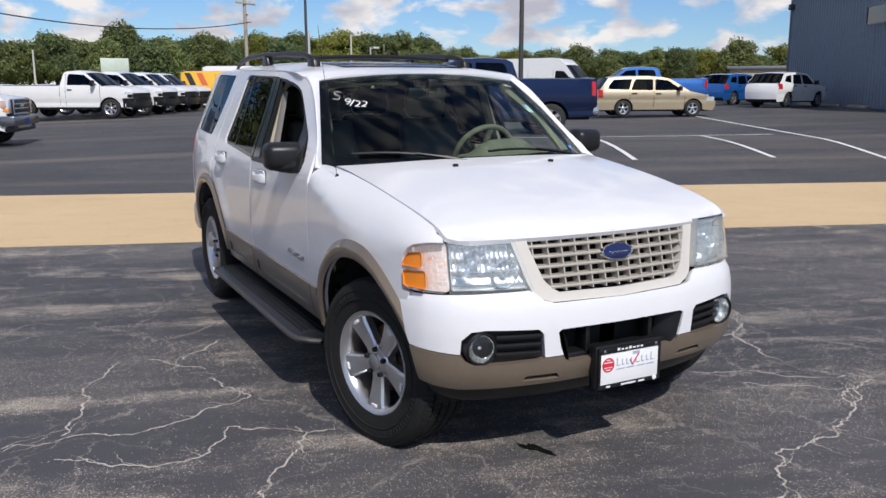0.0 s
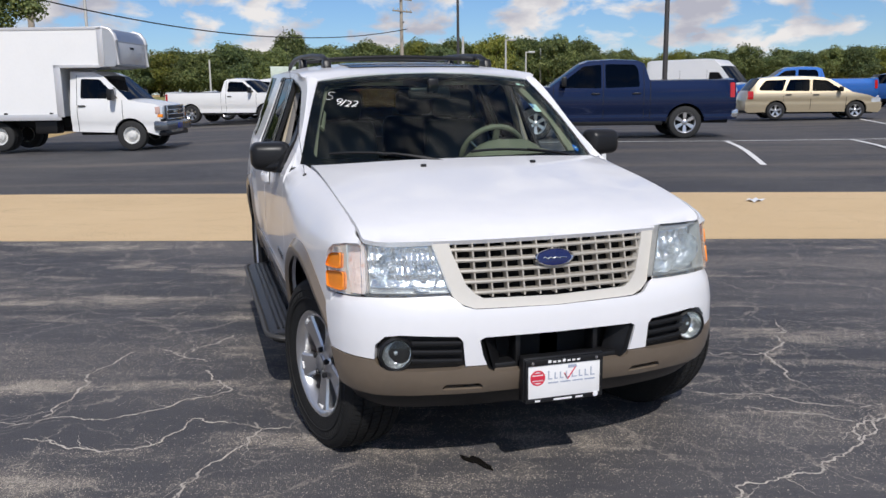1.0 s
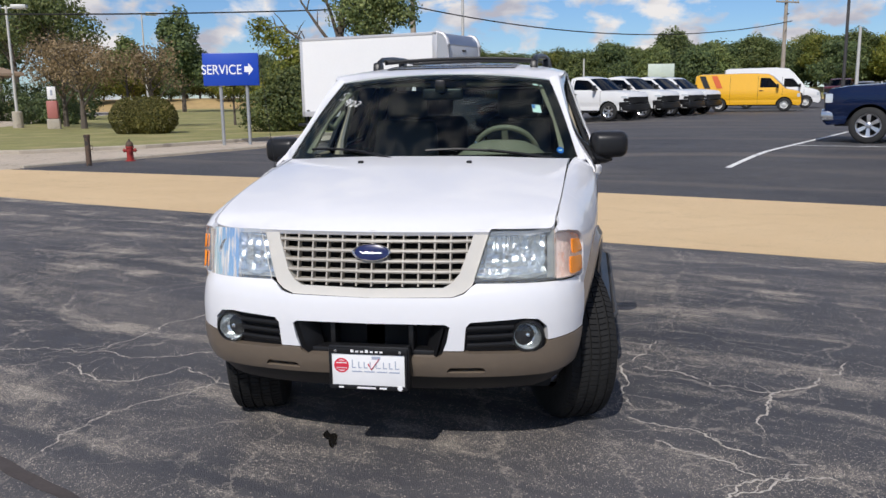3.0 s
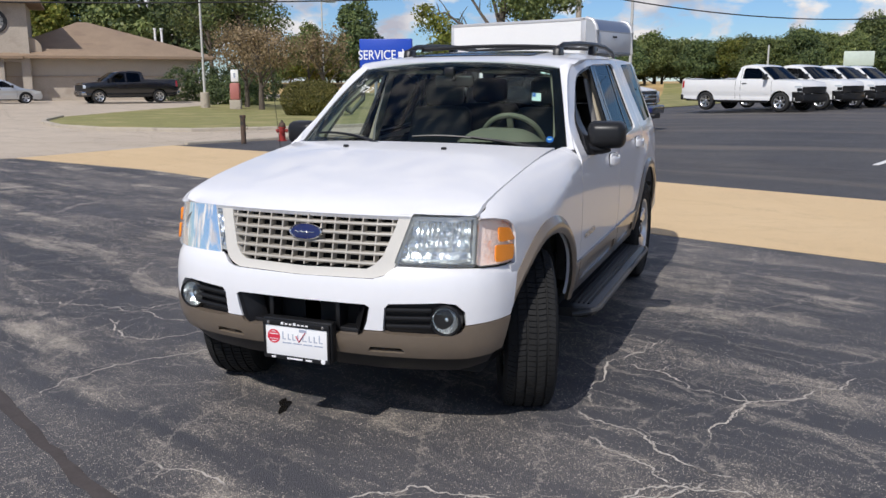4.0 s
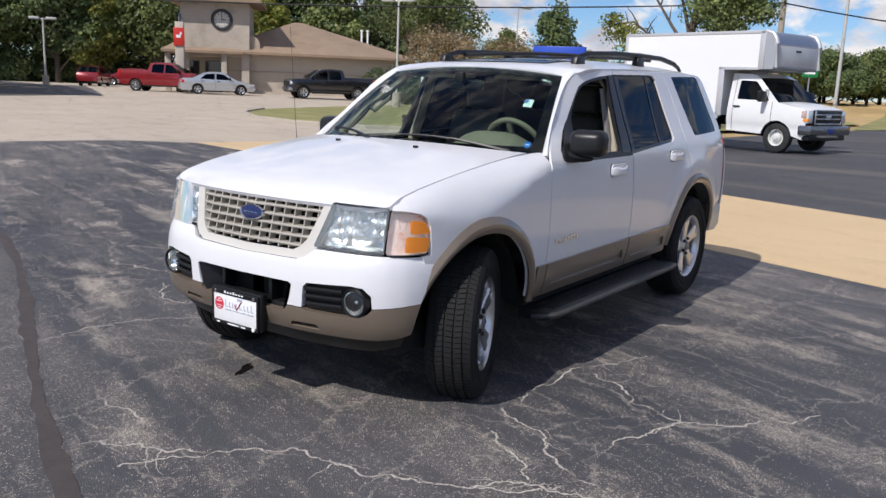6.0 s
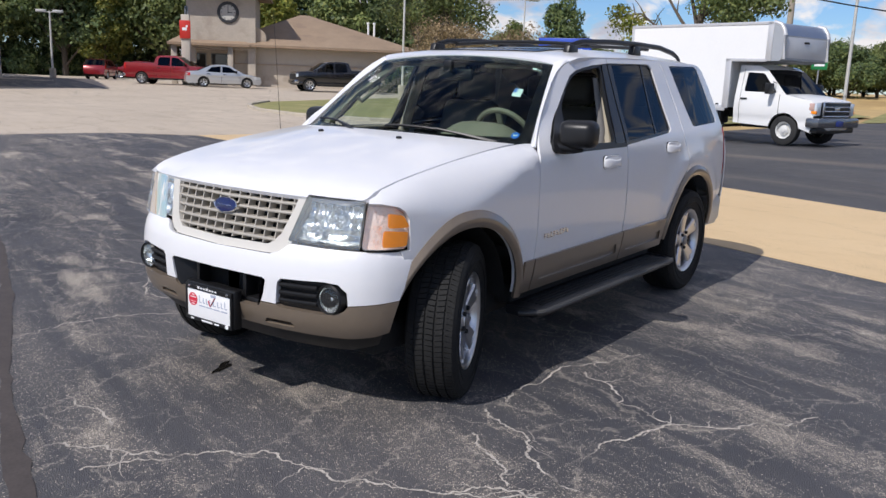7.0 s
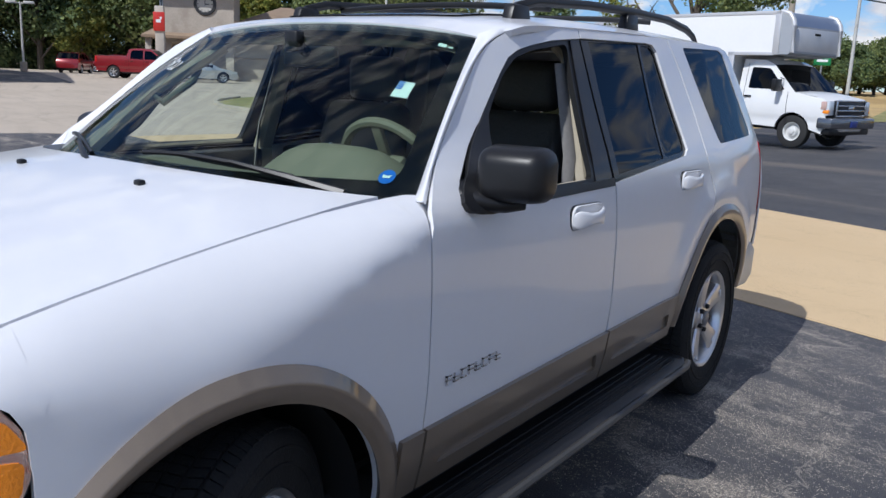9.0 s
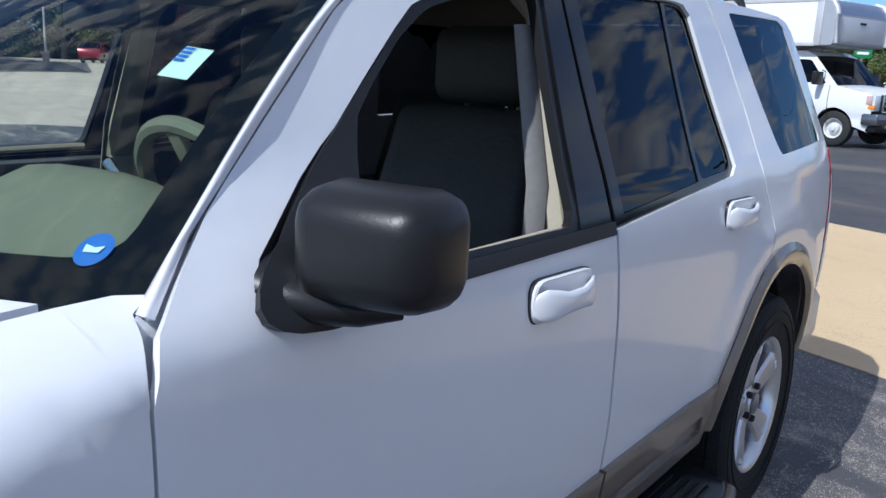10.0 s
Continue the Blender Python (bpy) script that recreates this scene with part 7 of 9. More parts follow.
    bm = bmesh.new()
    box(bm, -0.90, 0.90, -0.06, 0.20, 0.36, 0.50, 0.03)
    part("valance", bm, M_BLACK, tr)
    return tr


build_box_truck()
# paper in the wagon's window is a thing of its own
bm_ = bmesh.new()
box(bm_, -0.004, 0.004, -0.11, 0.11, 0.0, 0.30, 0.001)
tagged(part("price_paper", bm_, mat_once("green_paper", (0.62, 0.80, 0.66), 0.7), None), "pale green paper in the wagon's side window", "paper").matrix_basis = heading((22.7, 23.5), (20.3, 24.55), 0.86, 0.70, "right") @ pose(-0.76, 2.75, 0.99, 0, 12, 0)
# ---- greenery ----


def leaf_material(name, dark, mid, light, gloss=0.5):
    m = bpy.data.materials.new(name)
    m.use_nodes = True
    nd, lk = m.node_tree.nodes, m.node_tree.links
    p, out = nd["Principled BSDF"], nd["Material Output"]
    geo = nd.new("ShaderNodeNewGeometry")
    oi = nd.new("ShaderNodeObjectInfo")
    ramp = nd.new("ShaderNodeValToRGB")
    ramp.color_ramp.elements[0].color, ramp.color_ramp.elements[1].color = (*dark, 1), (*light, 1)
    ramp.color_ramp.elements.new(0.5).color = (*mid, 1)
    lk.new(geo.outputs["Random Per Island"], ramp.inputs[0])
    rng = nd.new("ShaderNodeMapRange")
    rng.inputs["To Min"].default_value, rng.inputs["To Max"].default_value = 0.75, 1.25
    lk.new(oi.outputs["Random"], rng.inputs["Value"])
    co, ns = nd.new("ShaderNodeTexCoord"), nd.new("ShaderNodeTexNoise")
    ns.inputs["Scale"].default_value = 0.7
    lk.new(co.outputs["Object"], ns.inputs["Vector"])
    mu = nd.new("ShaderNodeMath")
    mu.operation = "MULTIPLY"
    mr = nd.new("ShaderNodeMapRange")
    mr.inputs["From Min"].default_value, mr.inputs["From Max"].default_value = 0.3, 0.7
    mr.inputs["To Min"].default_value, mr.inputs["To Max"].default_value = 0.75, 1.3
    lk.new(ns.outputs["Fac"], mr.inputs["Value"])
    lk.new(rng.outputs[0], mu.inputs[0])
    lk.new(mr.outputs[0], mu.inputs[1])
    vm = nd.new("ShaderNodeVectorMath")
    vm.operation = "SCALE"
    lk.new(ramp.outputs[0], vm.inputs[0])
    lk.new(mu.outputs[0], vm.inputs["Scale"])
    lk.new(vm.outputs[0], p.inputs["Base Color"])
    p.inputs["Roughness"].default_value = gloss
    p.inputs["Specular IOR Level"].default_value = 0.3
    tr, mx = nd.new("ShaderNodeBsdfTranslucent"), nd.new("ShaderNodeMixShader")
    lk.new(vm.outputs[0], tr.inputs["Color"])
    mx.inputs[0].default_value = 0.36
    lk.new(p.outputs[0], mx.inputs[1])
    lk.new(tr.outputs[0], mx.inputs[2])
    lk.new(mx.outputs[0], out.inputs["Surface"])
    return m


L_GREEN = leaf_material("leaf_green", (0.066, 0.096, 0.036), (0.142, 0.182, 0.064), (0.265, 0.288, 0.100))
L_DEEP = leaf_material("leaf_deep_green", (0.056, 0.086, 0.040), (0.105, 0.150, 0.062), (0.215, 0.255, 0.092))
L_YELLOW = leaf_material("leaf_yellow_green", (0.100, 0.132, 0.028), (0.201, 0.224, 0.046), (0.340, 0.309, 0.069))
L_BROWN = leaf_material("leaf_brown_olive", (0.150, 0.112, 0.058), (0.275, 0.205, 0.110), (0.420, 0.310, 0.185))
L_BUSH = leaf_material("leaf_clipped_bush", (0.061, 0.068, 0.019), (0.149, 0.142, 0.038), (0.257, 0.223, 0.068))
M_BARK = mat("grey_brown_bark", (0.11, 0.09, 0.072), 0.95, var=0.3, scale=6, bump=0.8, bscale=25)


def leaf_mesh(name, blobs, count, size, seed, material, shell=0.55, squash=1.0):
    """Many small folded leaf clumps in and round the given ellipsoids (x, y, z, rx, ry, rz)."""
    rg = np.random.default_rng(seed)
    loose = 1.0 if shell < 0.85 else 0.15
    vol = np.array([b[3] * b[4] + b[4] * b[5] + b[3] * b[5] for b in blobs])
    ids = rg.choice(len(blobs), count, p=vol / vol.sum())
    bl = np.array(blobs)[ids]
    d = rg.normal(size=(count, 3))
    d /= np.linalg.norm(d, axis=1)[:, None]
    r = shell + (1.10 - shell) * rg.random(count) ** 0.7 + 0.22 * loose * np.maximum(rg.random(count) - 0.82, 0) / 0.18
    ph = rg.random(6) * 6.28
    r *= 1 + 0.13 * loose * np.sin(5 * d[:, 0] + ph[ids % 6]) + 0.13 * loose * np.sin(6 * d[:, 2] + 4 * d[:, 1] + ph[(ids + 3) % 6])
    c = bl[:, :3] + d * bl[:, 3:] * r[:, None]
    nrm = d + rg.normal(scale=0.55, size=(count, 3)) + np.array([0, 0, 0.25])
    nrm /= np.linalg.norm(nrm, axis=1)[:, None]
    a = np.cross(nrm, rg.normal(size=(count, 3)))
    a /= np.linalg.norm(a, axis=1)[:, None]
    b = np.cross(nrm, a)
    s = size * (0.55 + 0.9 * rg.random(count))[:, None]
    asp = squash * (0.45 + 0.5 * rg.random(count))[:, None]
    fold = (rg.random(count) * 0.5 - 0.1)[:, None]
    v = np.stack([c - a * s, c - b * s * asp + nrm * s * fold, c + a * s * (0.7 + 0.5 * rg.random((count, 1))), c + b * s * asp * (0.6 + 0.6 * rg.random((count, 1))) + nrm * s * fold], 1).reshape(-1, 3)
    me = bpy.data.meshes.new(name)
    k = np.arange(count) * 4
    f = np.stack([np.stack([k, k + 1, k + 2], 1), np.stack([k, k + 2, k + 3], 1)], 1).reshape(-1, 3)
    me.from_pydata(v.tolist(), [], f.tolist())
    me.materials.append(material)
    return me


def tree(name, m, h, r, seed, material, label, leaves=1800, size=0.42, low=0.18, sparse=False, group="", trunk_r=0.16, crown_label="", limbs=7, squash=1.0, slim=1.0):
    rg = random.Random(seed)
    t = thing(name, m, label, "tree", group)
    bm = bmesh.new()
    lean = rg.uniform(-0.05, 0.05) * h
    path = [(0, 0, -0.1), (0.2 * lean, 0, 0.3 * h), (0.6 * lean, 0.1 * lean, 0.6 * h), (lean, 0.3 * lean, 0.88 * h)]
    tube(bm, path, [trunk_r * 1.25, trunk_r * 0.85, trunk_r * 0.5, trunk_r * 0.12], 8)
    blobs = []
    for i in range(limbs):
        a = 2.4 * i + rg.uniform(-0.4, 0.4)
        f = (i + 0.5) / limbs
        z0 = h * (low + (0.72 - low) * f)
        reach = r * (0.95 - 0.55 * f) * rg.uniform(0.65, 1.0) * slim
        z1 = min(z0 + reach * rg.uniform(0.35, 0.8) + 0.1 * h, h * 0.9)
        p0 = Vector((lean * f * 0.8, 0, z0))
        p1 = Vector((reach * math.cos(a), reach * math.sin(a), z1))
        mid = p0.lerp(p1, 0.5) + Vector((0, 0, 0.06 * h * rg.uniform(-0.5, 1)))
        tube(bm, [p0, mid, p1], [trunk_r * 0.42, trunk_r * 0.28, trunk_r * 0.10], 6)
        if sparse:
            for _ in range(7):
                g = rg.uniform(0.3, 1.0)
                q0 = p0.lerp(mid, min(2 * g, 1)) if g < 0.5 else mid.lerp(p1, 2 * g - 1)
                q1 = q0 + Vector((rg.uniform(-1, 1), rg.uniform(-1, 1), rg.uniform(0.1, 1.1))) * (0.32 * r)
                tube(bm, [q0, q0.lerp(q1, 0.5) + Vector((0, 0, 0.03 * r)), q1], [trunk_r * 0.14, trunk_r * 0.09, trunk_r * 0.03], 4)
        q = r * rg.uniform(0.30, 0.48) * (1.0 if limbs < 12 else 0.78)
        blobs.append((p1.x, p1.y, p1.z, q * slim, q * slim, q * rg.uniform(0.6, 0.9)))
        if not sparse or rg.random() < 0.5:
            e = mid.lerp(p1, 0.4)
            q *= 0.8
            blobs.append((e.x + rg.uniform(-0.3, 0.3) * r, e.y + rg.uniform(-0.3, 0.3) * r, e.z + 0.05 * h, q * slim, q * slim, q * 0.7))
    blobs.append((lean, 0.3 * lean, h * 0.88, r * 0.36 * slim, r * 0.36 * slim, h * 0.12))
    if not sparse:
        blobs.append((0, 0, h * (0.45 + 0.4 * low), r * 0.75 * slim, r * 0.75 * slim, h * 0.27))
    part("trunk", bm, M_BARK, t, "grey-brown bark")
    ob = new("crown", leaf_mesh("crown", blobs, leaves, size, seed, material, 0.35 if sparse else 0.6, squash))
    ob.parent = t
    tagged(ob, crown_label)
    return t


def shrub(name, m, blobs, count, size, seed, material, label, shell=0.82, group=""):
    t = thing(name, m, label, "bush", group)
    bm = bmesh.new()
    for i in range(5):
        a = 1.3 * i
        b = blobs[i % len(blobs)]
        tube(bm, [(0.15 * math.cos(a) + b[0] * 0.6, 0.15 * math.sin(a) + b[1] * 0.6, -0.05), (b[0] + 0.3 * b[3] * math.cos(a), b[1] + 0.3 * b[4] * math.sin(a), b[2] + 0.2 * b[5])], [0.03, 0.012], 6)
    part("stems", bm, M_BARK, t)
    ob = new("foliage", leaf_mesh("foliage", blobs, count, size, seed, material, shell))
    ob.parent = t
    tagged(ob)
    return t


def at(x, y, turn=0.0, dz=0.0):
    return pose(x, y, ground_z(x, y) + dz, 0, 0, turn)


def plant():
    # far woodland edge, built in a few sorts and copied
    sorts = [
        tree("tree", at(6, 112), 6.2, 3.4, 11, L_GREEN, "green leafy tree at the field's edge", 12000, 0.115, 0.05, group="woodland edge", limbs=13),
        tree("tree", at(14, 110), 6.0, 3.3, 12, L_DEEP, "dark green leafy tree at the field's edge", 12000, 0.115, 0.05, group="woodland edge", limbs=13),
        tree("tree", at(23, 108), 6.5, 3.1, 13, L_GREEN, "tall green leafy tree at the field's edge", 12000, 0.115, 0.08, group="woodland edge", limbs=13),
        tree("tree", at(31, 107), 5.9, 3.6, 14, L_YELLOW, "yellowing leafy tree at the field's edge", 12000, 0.115, 0.06, group="woodland edge", limbs=13),
        tree("tree", at(38, 104), 5.6, 3.1, 15, L_DEEP, "round dark green tree at the field's edge", 12000, 0.115, 0.04, group="woodland edge", limbs=13),
    ]
    rg = random.Random(5)
    a = -33.0
    while a < 54:
        gap = 29.5 < a < 30.8 or 33.0 < a < 34.2 or 36.2 < a < 37.0
        # right of the lot the wood stands further off
        far = 120 if a > 27 else 108
        d = far + rg.uniform(-4, 12)
        if not gap and not (-4 < a < -3.2):
            s = rg.uniform(0.88, 1.16) * (0.85 if a > 27 else 1.0)
            k = rg.choice((0, 1, 2, 3, 4, 0, 1, 2))
            x, y = 2 + d * math.sin(radians(a)), d * math.cos(radians(a))
            if a < -14:
                s *= 0.8
            copy_thing(sorts[k], at(x, y, rg.uniform(0, 360), -0.5) @ Matrix.Diagonal((s, s, s * rg.uniform(0.88, 1.1), 1)))
        a += rg.uniform(0.65, 1.20)
    # a lower, closed row behind it
    a = -30.0
    while a < 54:
        d, s = (138 if a > 27 else 126) + rg.uniform(-3, 6), rg.uniform(1.0, 1.18) * (0.85 if a > 27 or a < -14 else 1.0)
        x, y = 2 + d * math.sin(radians(a)), d * math.cos(radians(a))
        copy_thing(sorts[rg.choice((0, 1, 4, 0, 3))], at(x, y, rg.uniform(0, 360), -0.6) @ Matrix.Diagonal((s * 1.4, s * 1.4, s * rg.uniform(0.85, 1.05), 1)))
        a += rg.uniform(1.3, 1.9)
    # tall wood behind the bank
    tall = [
        tree("tree", at(-73, 45), 12.5, 4.6, 21, L_DEEP, "tall dense dark green tree behind the bank", 13000, 0.20, 0.05, group="wood behind the bank", limbs=15, trunk_r=0.25),
        tree("tree", at(-68, 52.5), 13.5, 4.4, 22, L_GREEN, "tall dense green tree behind the bank", 13000, 0.20, 0.05, group="wood behind the bank", limbs=15, trunk_r=0.25),
        tree("tree", at(-65, 57), 10.5, 3.6, 23, L_YELLOW, "yellow-green tree behind the bank", 10000, 0.18, 0.05, group="wood behind the bank", limbs=15, trunk_r=0.2),
    ]
    for x, y, k, s in ((-80, 36, 0, 1.0), (-77, 40, 1, 0.95), (-84, 42, 0, 1.2), (-82, 48, 1, 1.15), (-78, 53, 0, 1.15), (-73, 57, 1, 1.0), (-75, 63, 0, 1.2), (-69, 64, 1, 1.1), (-66, 70, 0, 1.15), (-61, 70, 1, 1.05), (-57, 75, 0, 1.0), (-62, 62, 2, 0.9), (-86, 33, 1, 1.1), (-70, 47.5, 2, 0.8), (-75, 49, 2, 1.0), (-90, 38, 0, 1.3)):
        copy_thing(tall[k], at(x, y, rg.uniform(0, 360)) @ Matrix.Diagonal((s, s, s, 1)))
    # open-crowned trees by the lawn
    tree("tree", at(-41.6, 60.2), 11.0, 4.4, 31, L_GREEN, "open-crowned tall tree beyond the lawn", 7000, 0.13, 0.25, True, trunk_r=0.2, limbs=11)
    tree("tree", at(-36.5, 57.5), 9.5, 4.0, 32, L_GREEN, "sparse tall tree beyond the lawn", 6000, 0.13, 0.25, True, trunk_r=0.18, limbs=10)
    tree("tree", at(-33.2, 71.3), 9.2, 2.7, 33, L_DEEP, "dark slender tree beyond the lawn", 9000, 0.14, 0.16, slim=0.85, trunk_r=0.18, limbs=10)
    tree("tree", at(-36.5, 67.5), 6.6, 2.1, 34, L_GREEN, "small green tree beyond the lawn", 4000, 0.13, 0.2, True, trunk_r=0.12)
    tree("tree", at(-22.0, 38.2), 4.4, 2.7, 41, L_BROWN, "low brown-leaved ornamental tree on the lawn", 4600, 0.06, 0.22, True, trunk_r=0.14, limbs=12)
    tree("tree", at(-24.6, 40.6), 4.7, 2.4, 42, L_BROWN, "brown-leaved ornamental tree behind the lamp post", 3800, 0.065, 0.2, True, trunk_r=0.13, limbs=11)
    tree("tree", at(-18.9, 39.6), 4.3, 1.9, 43, L_BROWN, "thin brown-leaved tree on the lawn", 2300, 0.06, 0.25, True, trunk_r=0.10, limbs=9)
    tree("tree", at(-15.6, 42.0), 2.9, 1.3, 44, L_YELLOW, "young yellow-green tree on the lawn", 1600, 0.07, 0.25, True, trunk_r=0.07)
    # the large half-bare tree behind the box truck
    t = thing("tree", at(-7.9, 36.2), "large tree with long bare limbs behind the truck", "tree")
    bm = bmesh.new()
    tube(bm, [(0, 0, -0.1), (0.1, 0, 1.8), (-0.1, 0.1, 3.4), (0.2, 0, 5.5), (0.4, 0, 8.6)], [0.27, 0.21, 0.18, 0.13, 0.04], 10)
    rb = random.Random(8)
    for p in (((-0.1, 0, 3.0), (-1.4, 0, 3.7), (-2.7, 0.1, 4.6), (-3.6, 0, 4.5)), ((-0.1, 0, 3.4), (-0.9, 0.1, 4.4), (-1.7, 0, 5.6), (-2.2, 0, 7.2)), ((0, 0, 3.8), (-0.4, 0, 5.2), (-1.0, 0.2, 6.6), (-1.2, 0, 8.2)), ((0.1, 0, 4.4), (1.2, 0.3, 5.6), (2.2, 0.2, 6.3)), ((0.1, 0, 3.2), (1.0, -0.4, 4.0), (1.9, -0.4, 4.6)), ((0.2, 0, 5.0), (0.5, 0.8, 6.4), (1.0, 1.2, 7.4))):
        tube(bm, p, [0.10, 0.07, 0.045, 0.02][: len(p)], 7)
        for k in range(6):
            f = rb.uniform(0.35, 1.0) * (len(p) - 1)
            i = min(int(f), len(p) - 2)
            q = Vector(p[i]).lerp(Vector(p[i + 1]), f - i)
            e = q + Vector((rb.uniform(-0.8, 0.6), rb.uniform(-0.4, 0.4), rb.uniform(0.1, 0.9)))
            tube(bm, [q, q.lerp(e, 0.5) + Vector((0, 0, 0.08)), e], [0.035, 0.022, 0.008], 5)
    part("trunk", bm, M_BARK, t, "forked bark trunk with bare limbs")
    blobs = [(1.0, 0, 5.2, 1.5, 1.3, 1.0), (2.2, 0.2, 5.6, 1.2, 1.1, 0.9), (0.6, 0.5, 6.6, 1.5, 1.2, 1.1), (1.8, 0.3, 7.2, 1.4, 1.2, 1.0), (0.4, 0, 8.3, 1.2, 1.1, 0.8), (2.9, 0, 4.9, 0.7, 0.7, 0.5), (1.6, -0.3, 4.4, 1.0, 0.9, 0.6)]
    ob = new("crown", leaf_mesh("crown", blobs, 17000, 0.068, 51, L_GREEN, 0.2))
    ob.parent = t
    tagged(ob)
    blobs = [(-3.2, 0, 4.2, 0.9, 0.6, 0.5), (-2.6, 0.1, 3.6, 1.0, 0.7, 0.6), (-1.8, 0, 3.2, 0.9, 0.7, 0.5), (-3.7, 0, 4.7, 0.5, 0.4, 0.35), (-2.2, 0, 2.7, 1.1, 0.8, 0.5), (-1.0, 0, 3.0, 0.8, 0.7, 0.6)]
    ob = new("drooping_leaves", leaf_mesh("drooping_leaves", blobs, 3800, 0.07, 52, L_YELLOW, 0.2))
    ob.parent = t
    tagged(ob, "sparse yellow-green leaves on the bare limbs")
    shrub("bush", at(-9.4, 33.6), [(-1.0, 0, 0.9, 1.1, 0.9, 1.0), (0.4, 0.2, 1.1, 1.3, 1.0, 1.2), (1.7, 0.3, 1.0, 1.2, 1.0, 1.1), (0.2, 0.4, 2.0, 1.2, 0.8, 0.8), (1.4, 0.5, 2.3, 0.9, 0.7, 0.8)], 15000, 0.065, 61, L_GREEN, "loose green bush at the tree's foot", 0.7)
    shrub("bush", at(-11.0, 38.5), [(-0.8, 0, 1.2, 1.3, 1.0, 1.3), (0.8, 0, 1.5, 1.4, 1.0, 1.6)], 7000, 0.08, 62, L_YELLOW, "wild yellow-green bush beyond the sign", 0.6)
    # clipped bush on the lawn, of two lobes
    shrub("bush", at(-15.5, 32.5), [(-0.65, 0, 0.70, 0.80, 0.85, 0.78), (0.55, -0.1, 0.72, 0.84, 0.88, 0.78), (0.0, -0.1, 0.8, 0.8, 0.8, 0.74)], 26000, 0.036, 63, L_BUSH, "rounded clipped olive bush on the lawn", 0.9)
    shrub("hedge", at(-32.4, 48.8, 42) @ Matrix.Scale(1.12, 4), [(-2.4, 0, 0.9, 1.3, 1.0, 1.0), (-0.8, 0, 1.0, 1.4, 1.1, 1.1), (0.9, 0, 1.05, 1.4, 1.1, 1.15), (2.4, 0, 0.95, 1.3, 1.0, 1.1)], 14000, 0.065, 64, L_DEEP, "dark green hedge beside the bank", 0.8)
    shrub("bush", at(-27.8, 43.8), [(-0.8, 0, 0.7, 1.2, 0.9, 0.8), (0.9, 0, 0.7, 1.2, 0.9, 0.8)], 6000, 0.065, 65, L_DEEP, "low dark bush behind the lamp post", 0.8)
    rs = random.Random(14)
    first = shrub("bush", at(-77, 42), [(-1.5, 0, 1.0, 1.8, 1.2, 1.4), (1.2, 0.2, 1.2, 1.9, 1.3, 1.6), (0, 0.4, 2.1, 1.6, 1.1, 1.2)], 6500, 0.14, 66, L_DEEP, "dense undergrowth bush before the wood", 0.75, "undergrowth")
    for x, y in ((-78.5, 37.5), (-75, 46), (-73, 49.5), (-70.5, 53), (-66, 56), (-80, 34)):
        s = rs.uniform(0.8, 1.2)
        copy_thing(first, at(x, y, rs.uniform(20, 60)) @ Matrix.Diagonal((s, s, s, 1)))


plant()

# ---- poles and wires ----
M_POLE = mat("pale_pole_steel", (0.56, 0.55, 0.52), 0.5, 0.2, var=0.08, scale=4)
M_DARKPOLE = mat("bronze_pole", (0.075, 0.070, 0.068), 0.5, 0.4, var=0.1, scale=4)
M_WOODPOLE = mat("weathered_pole_wood", (0.36, 0.31, 0.25), 0.9, var=0.25, scale=5, bump=0.5, bscale=30)
M_WIRE = mat("black_cable", (0.02, 0.02, 0.022), 0.7, var=0.1)
UP = Matrix.Rotation(radians(-90), 4, "Y")


def light_pole(x, y, h, material, r=0.075, heads=1, turn=0.0, dz=0.0, label="pale steel parking lot light pole", base=True, head=True):
    p = thing("light_pole", at(x, y, turn, dz), label, "light pole")
    if base:
        bm = bmesh.new()
        lathe(bm, [(0.0, 0.75), (0.22, 0.75), (0.25, 0.72), (0.26, -0.3), (0.0, -0.3)], 16, UP)
        part("footing", bm, M_KERB, p, "round concrete footing")
    bm = bmesh.new()
    tube(bm, [(0, 0, 0.0), (0, 0, h)], [r * 1.15, r * 0.8], 10)
    part("pole", bm, material, p)
    if head:
        for k in range(heads):
            sg = 1 if k == 0 else -1
            bm = bmesh.new()
            tube(bm, [(0, 0, h - 0.12), (sg * 0.35, 0, h - 0.08)], 0.035, 8)
            part("arm", bm, material, p)
            bm = bmesh.new()
            box(bm, min(sg * 0.25, sg * 1.0), max(sg * 0.25, sg * 1.0), -0.22, 0.22, h - 0.14, h + 0.06, 0.05)
            hd = part("lamp_head", bm, material, p)
            bm = bmesh.new()
            box(bm, min(sg * 0.32, sg * 0.93), max(sg * 0.32, sg * 0.93), -0.17, 0.17, h - 0.155, h - 0.143)
            part("lens", bm, M_LAMPCLEAR, hd, "clear flat lens")
    return p


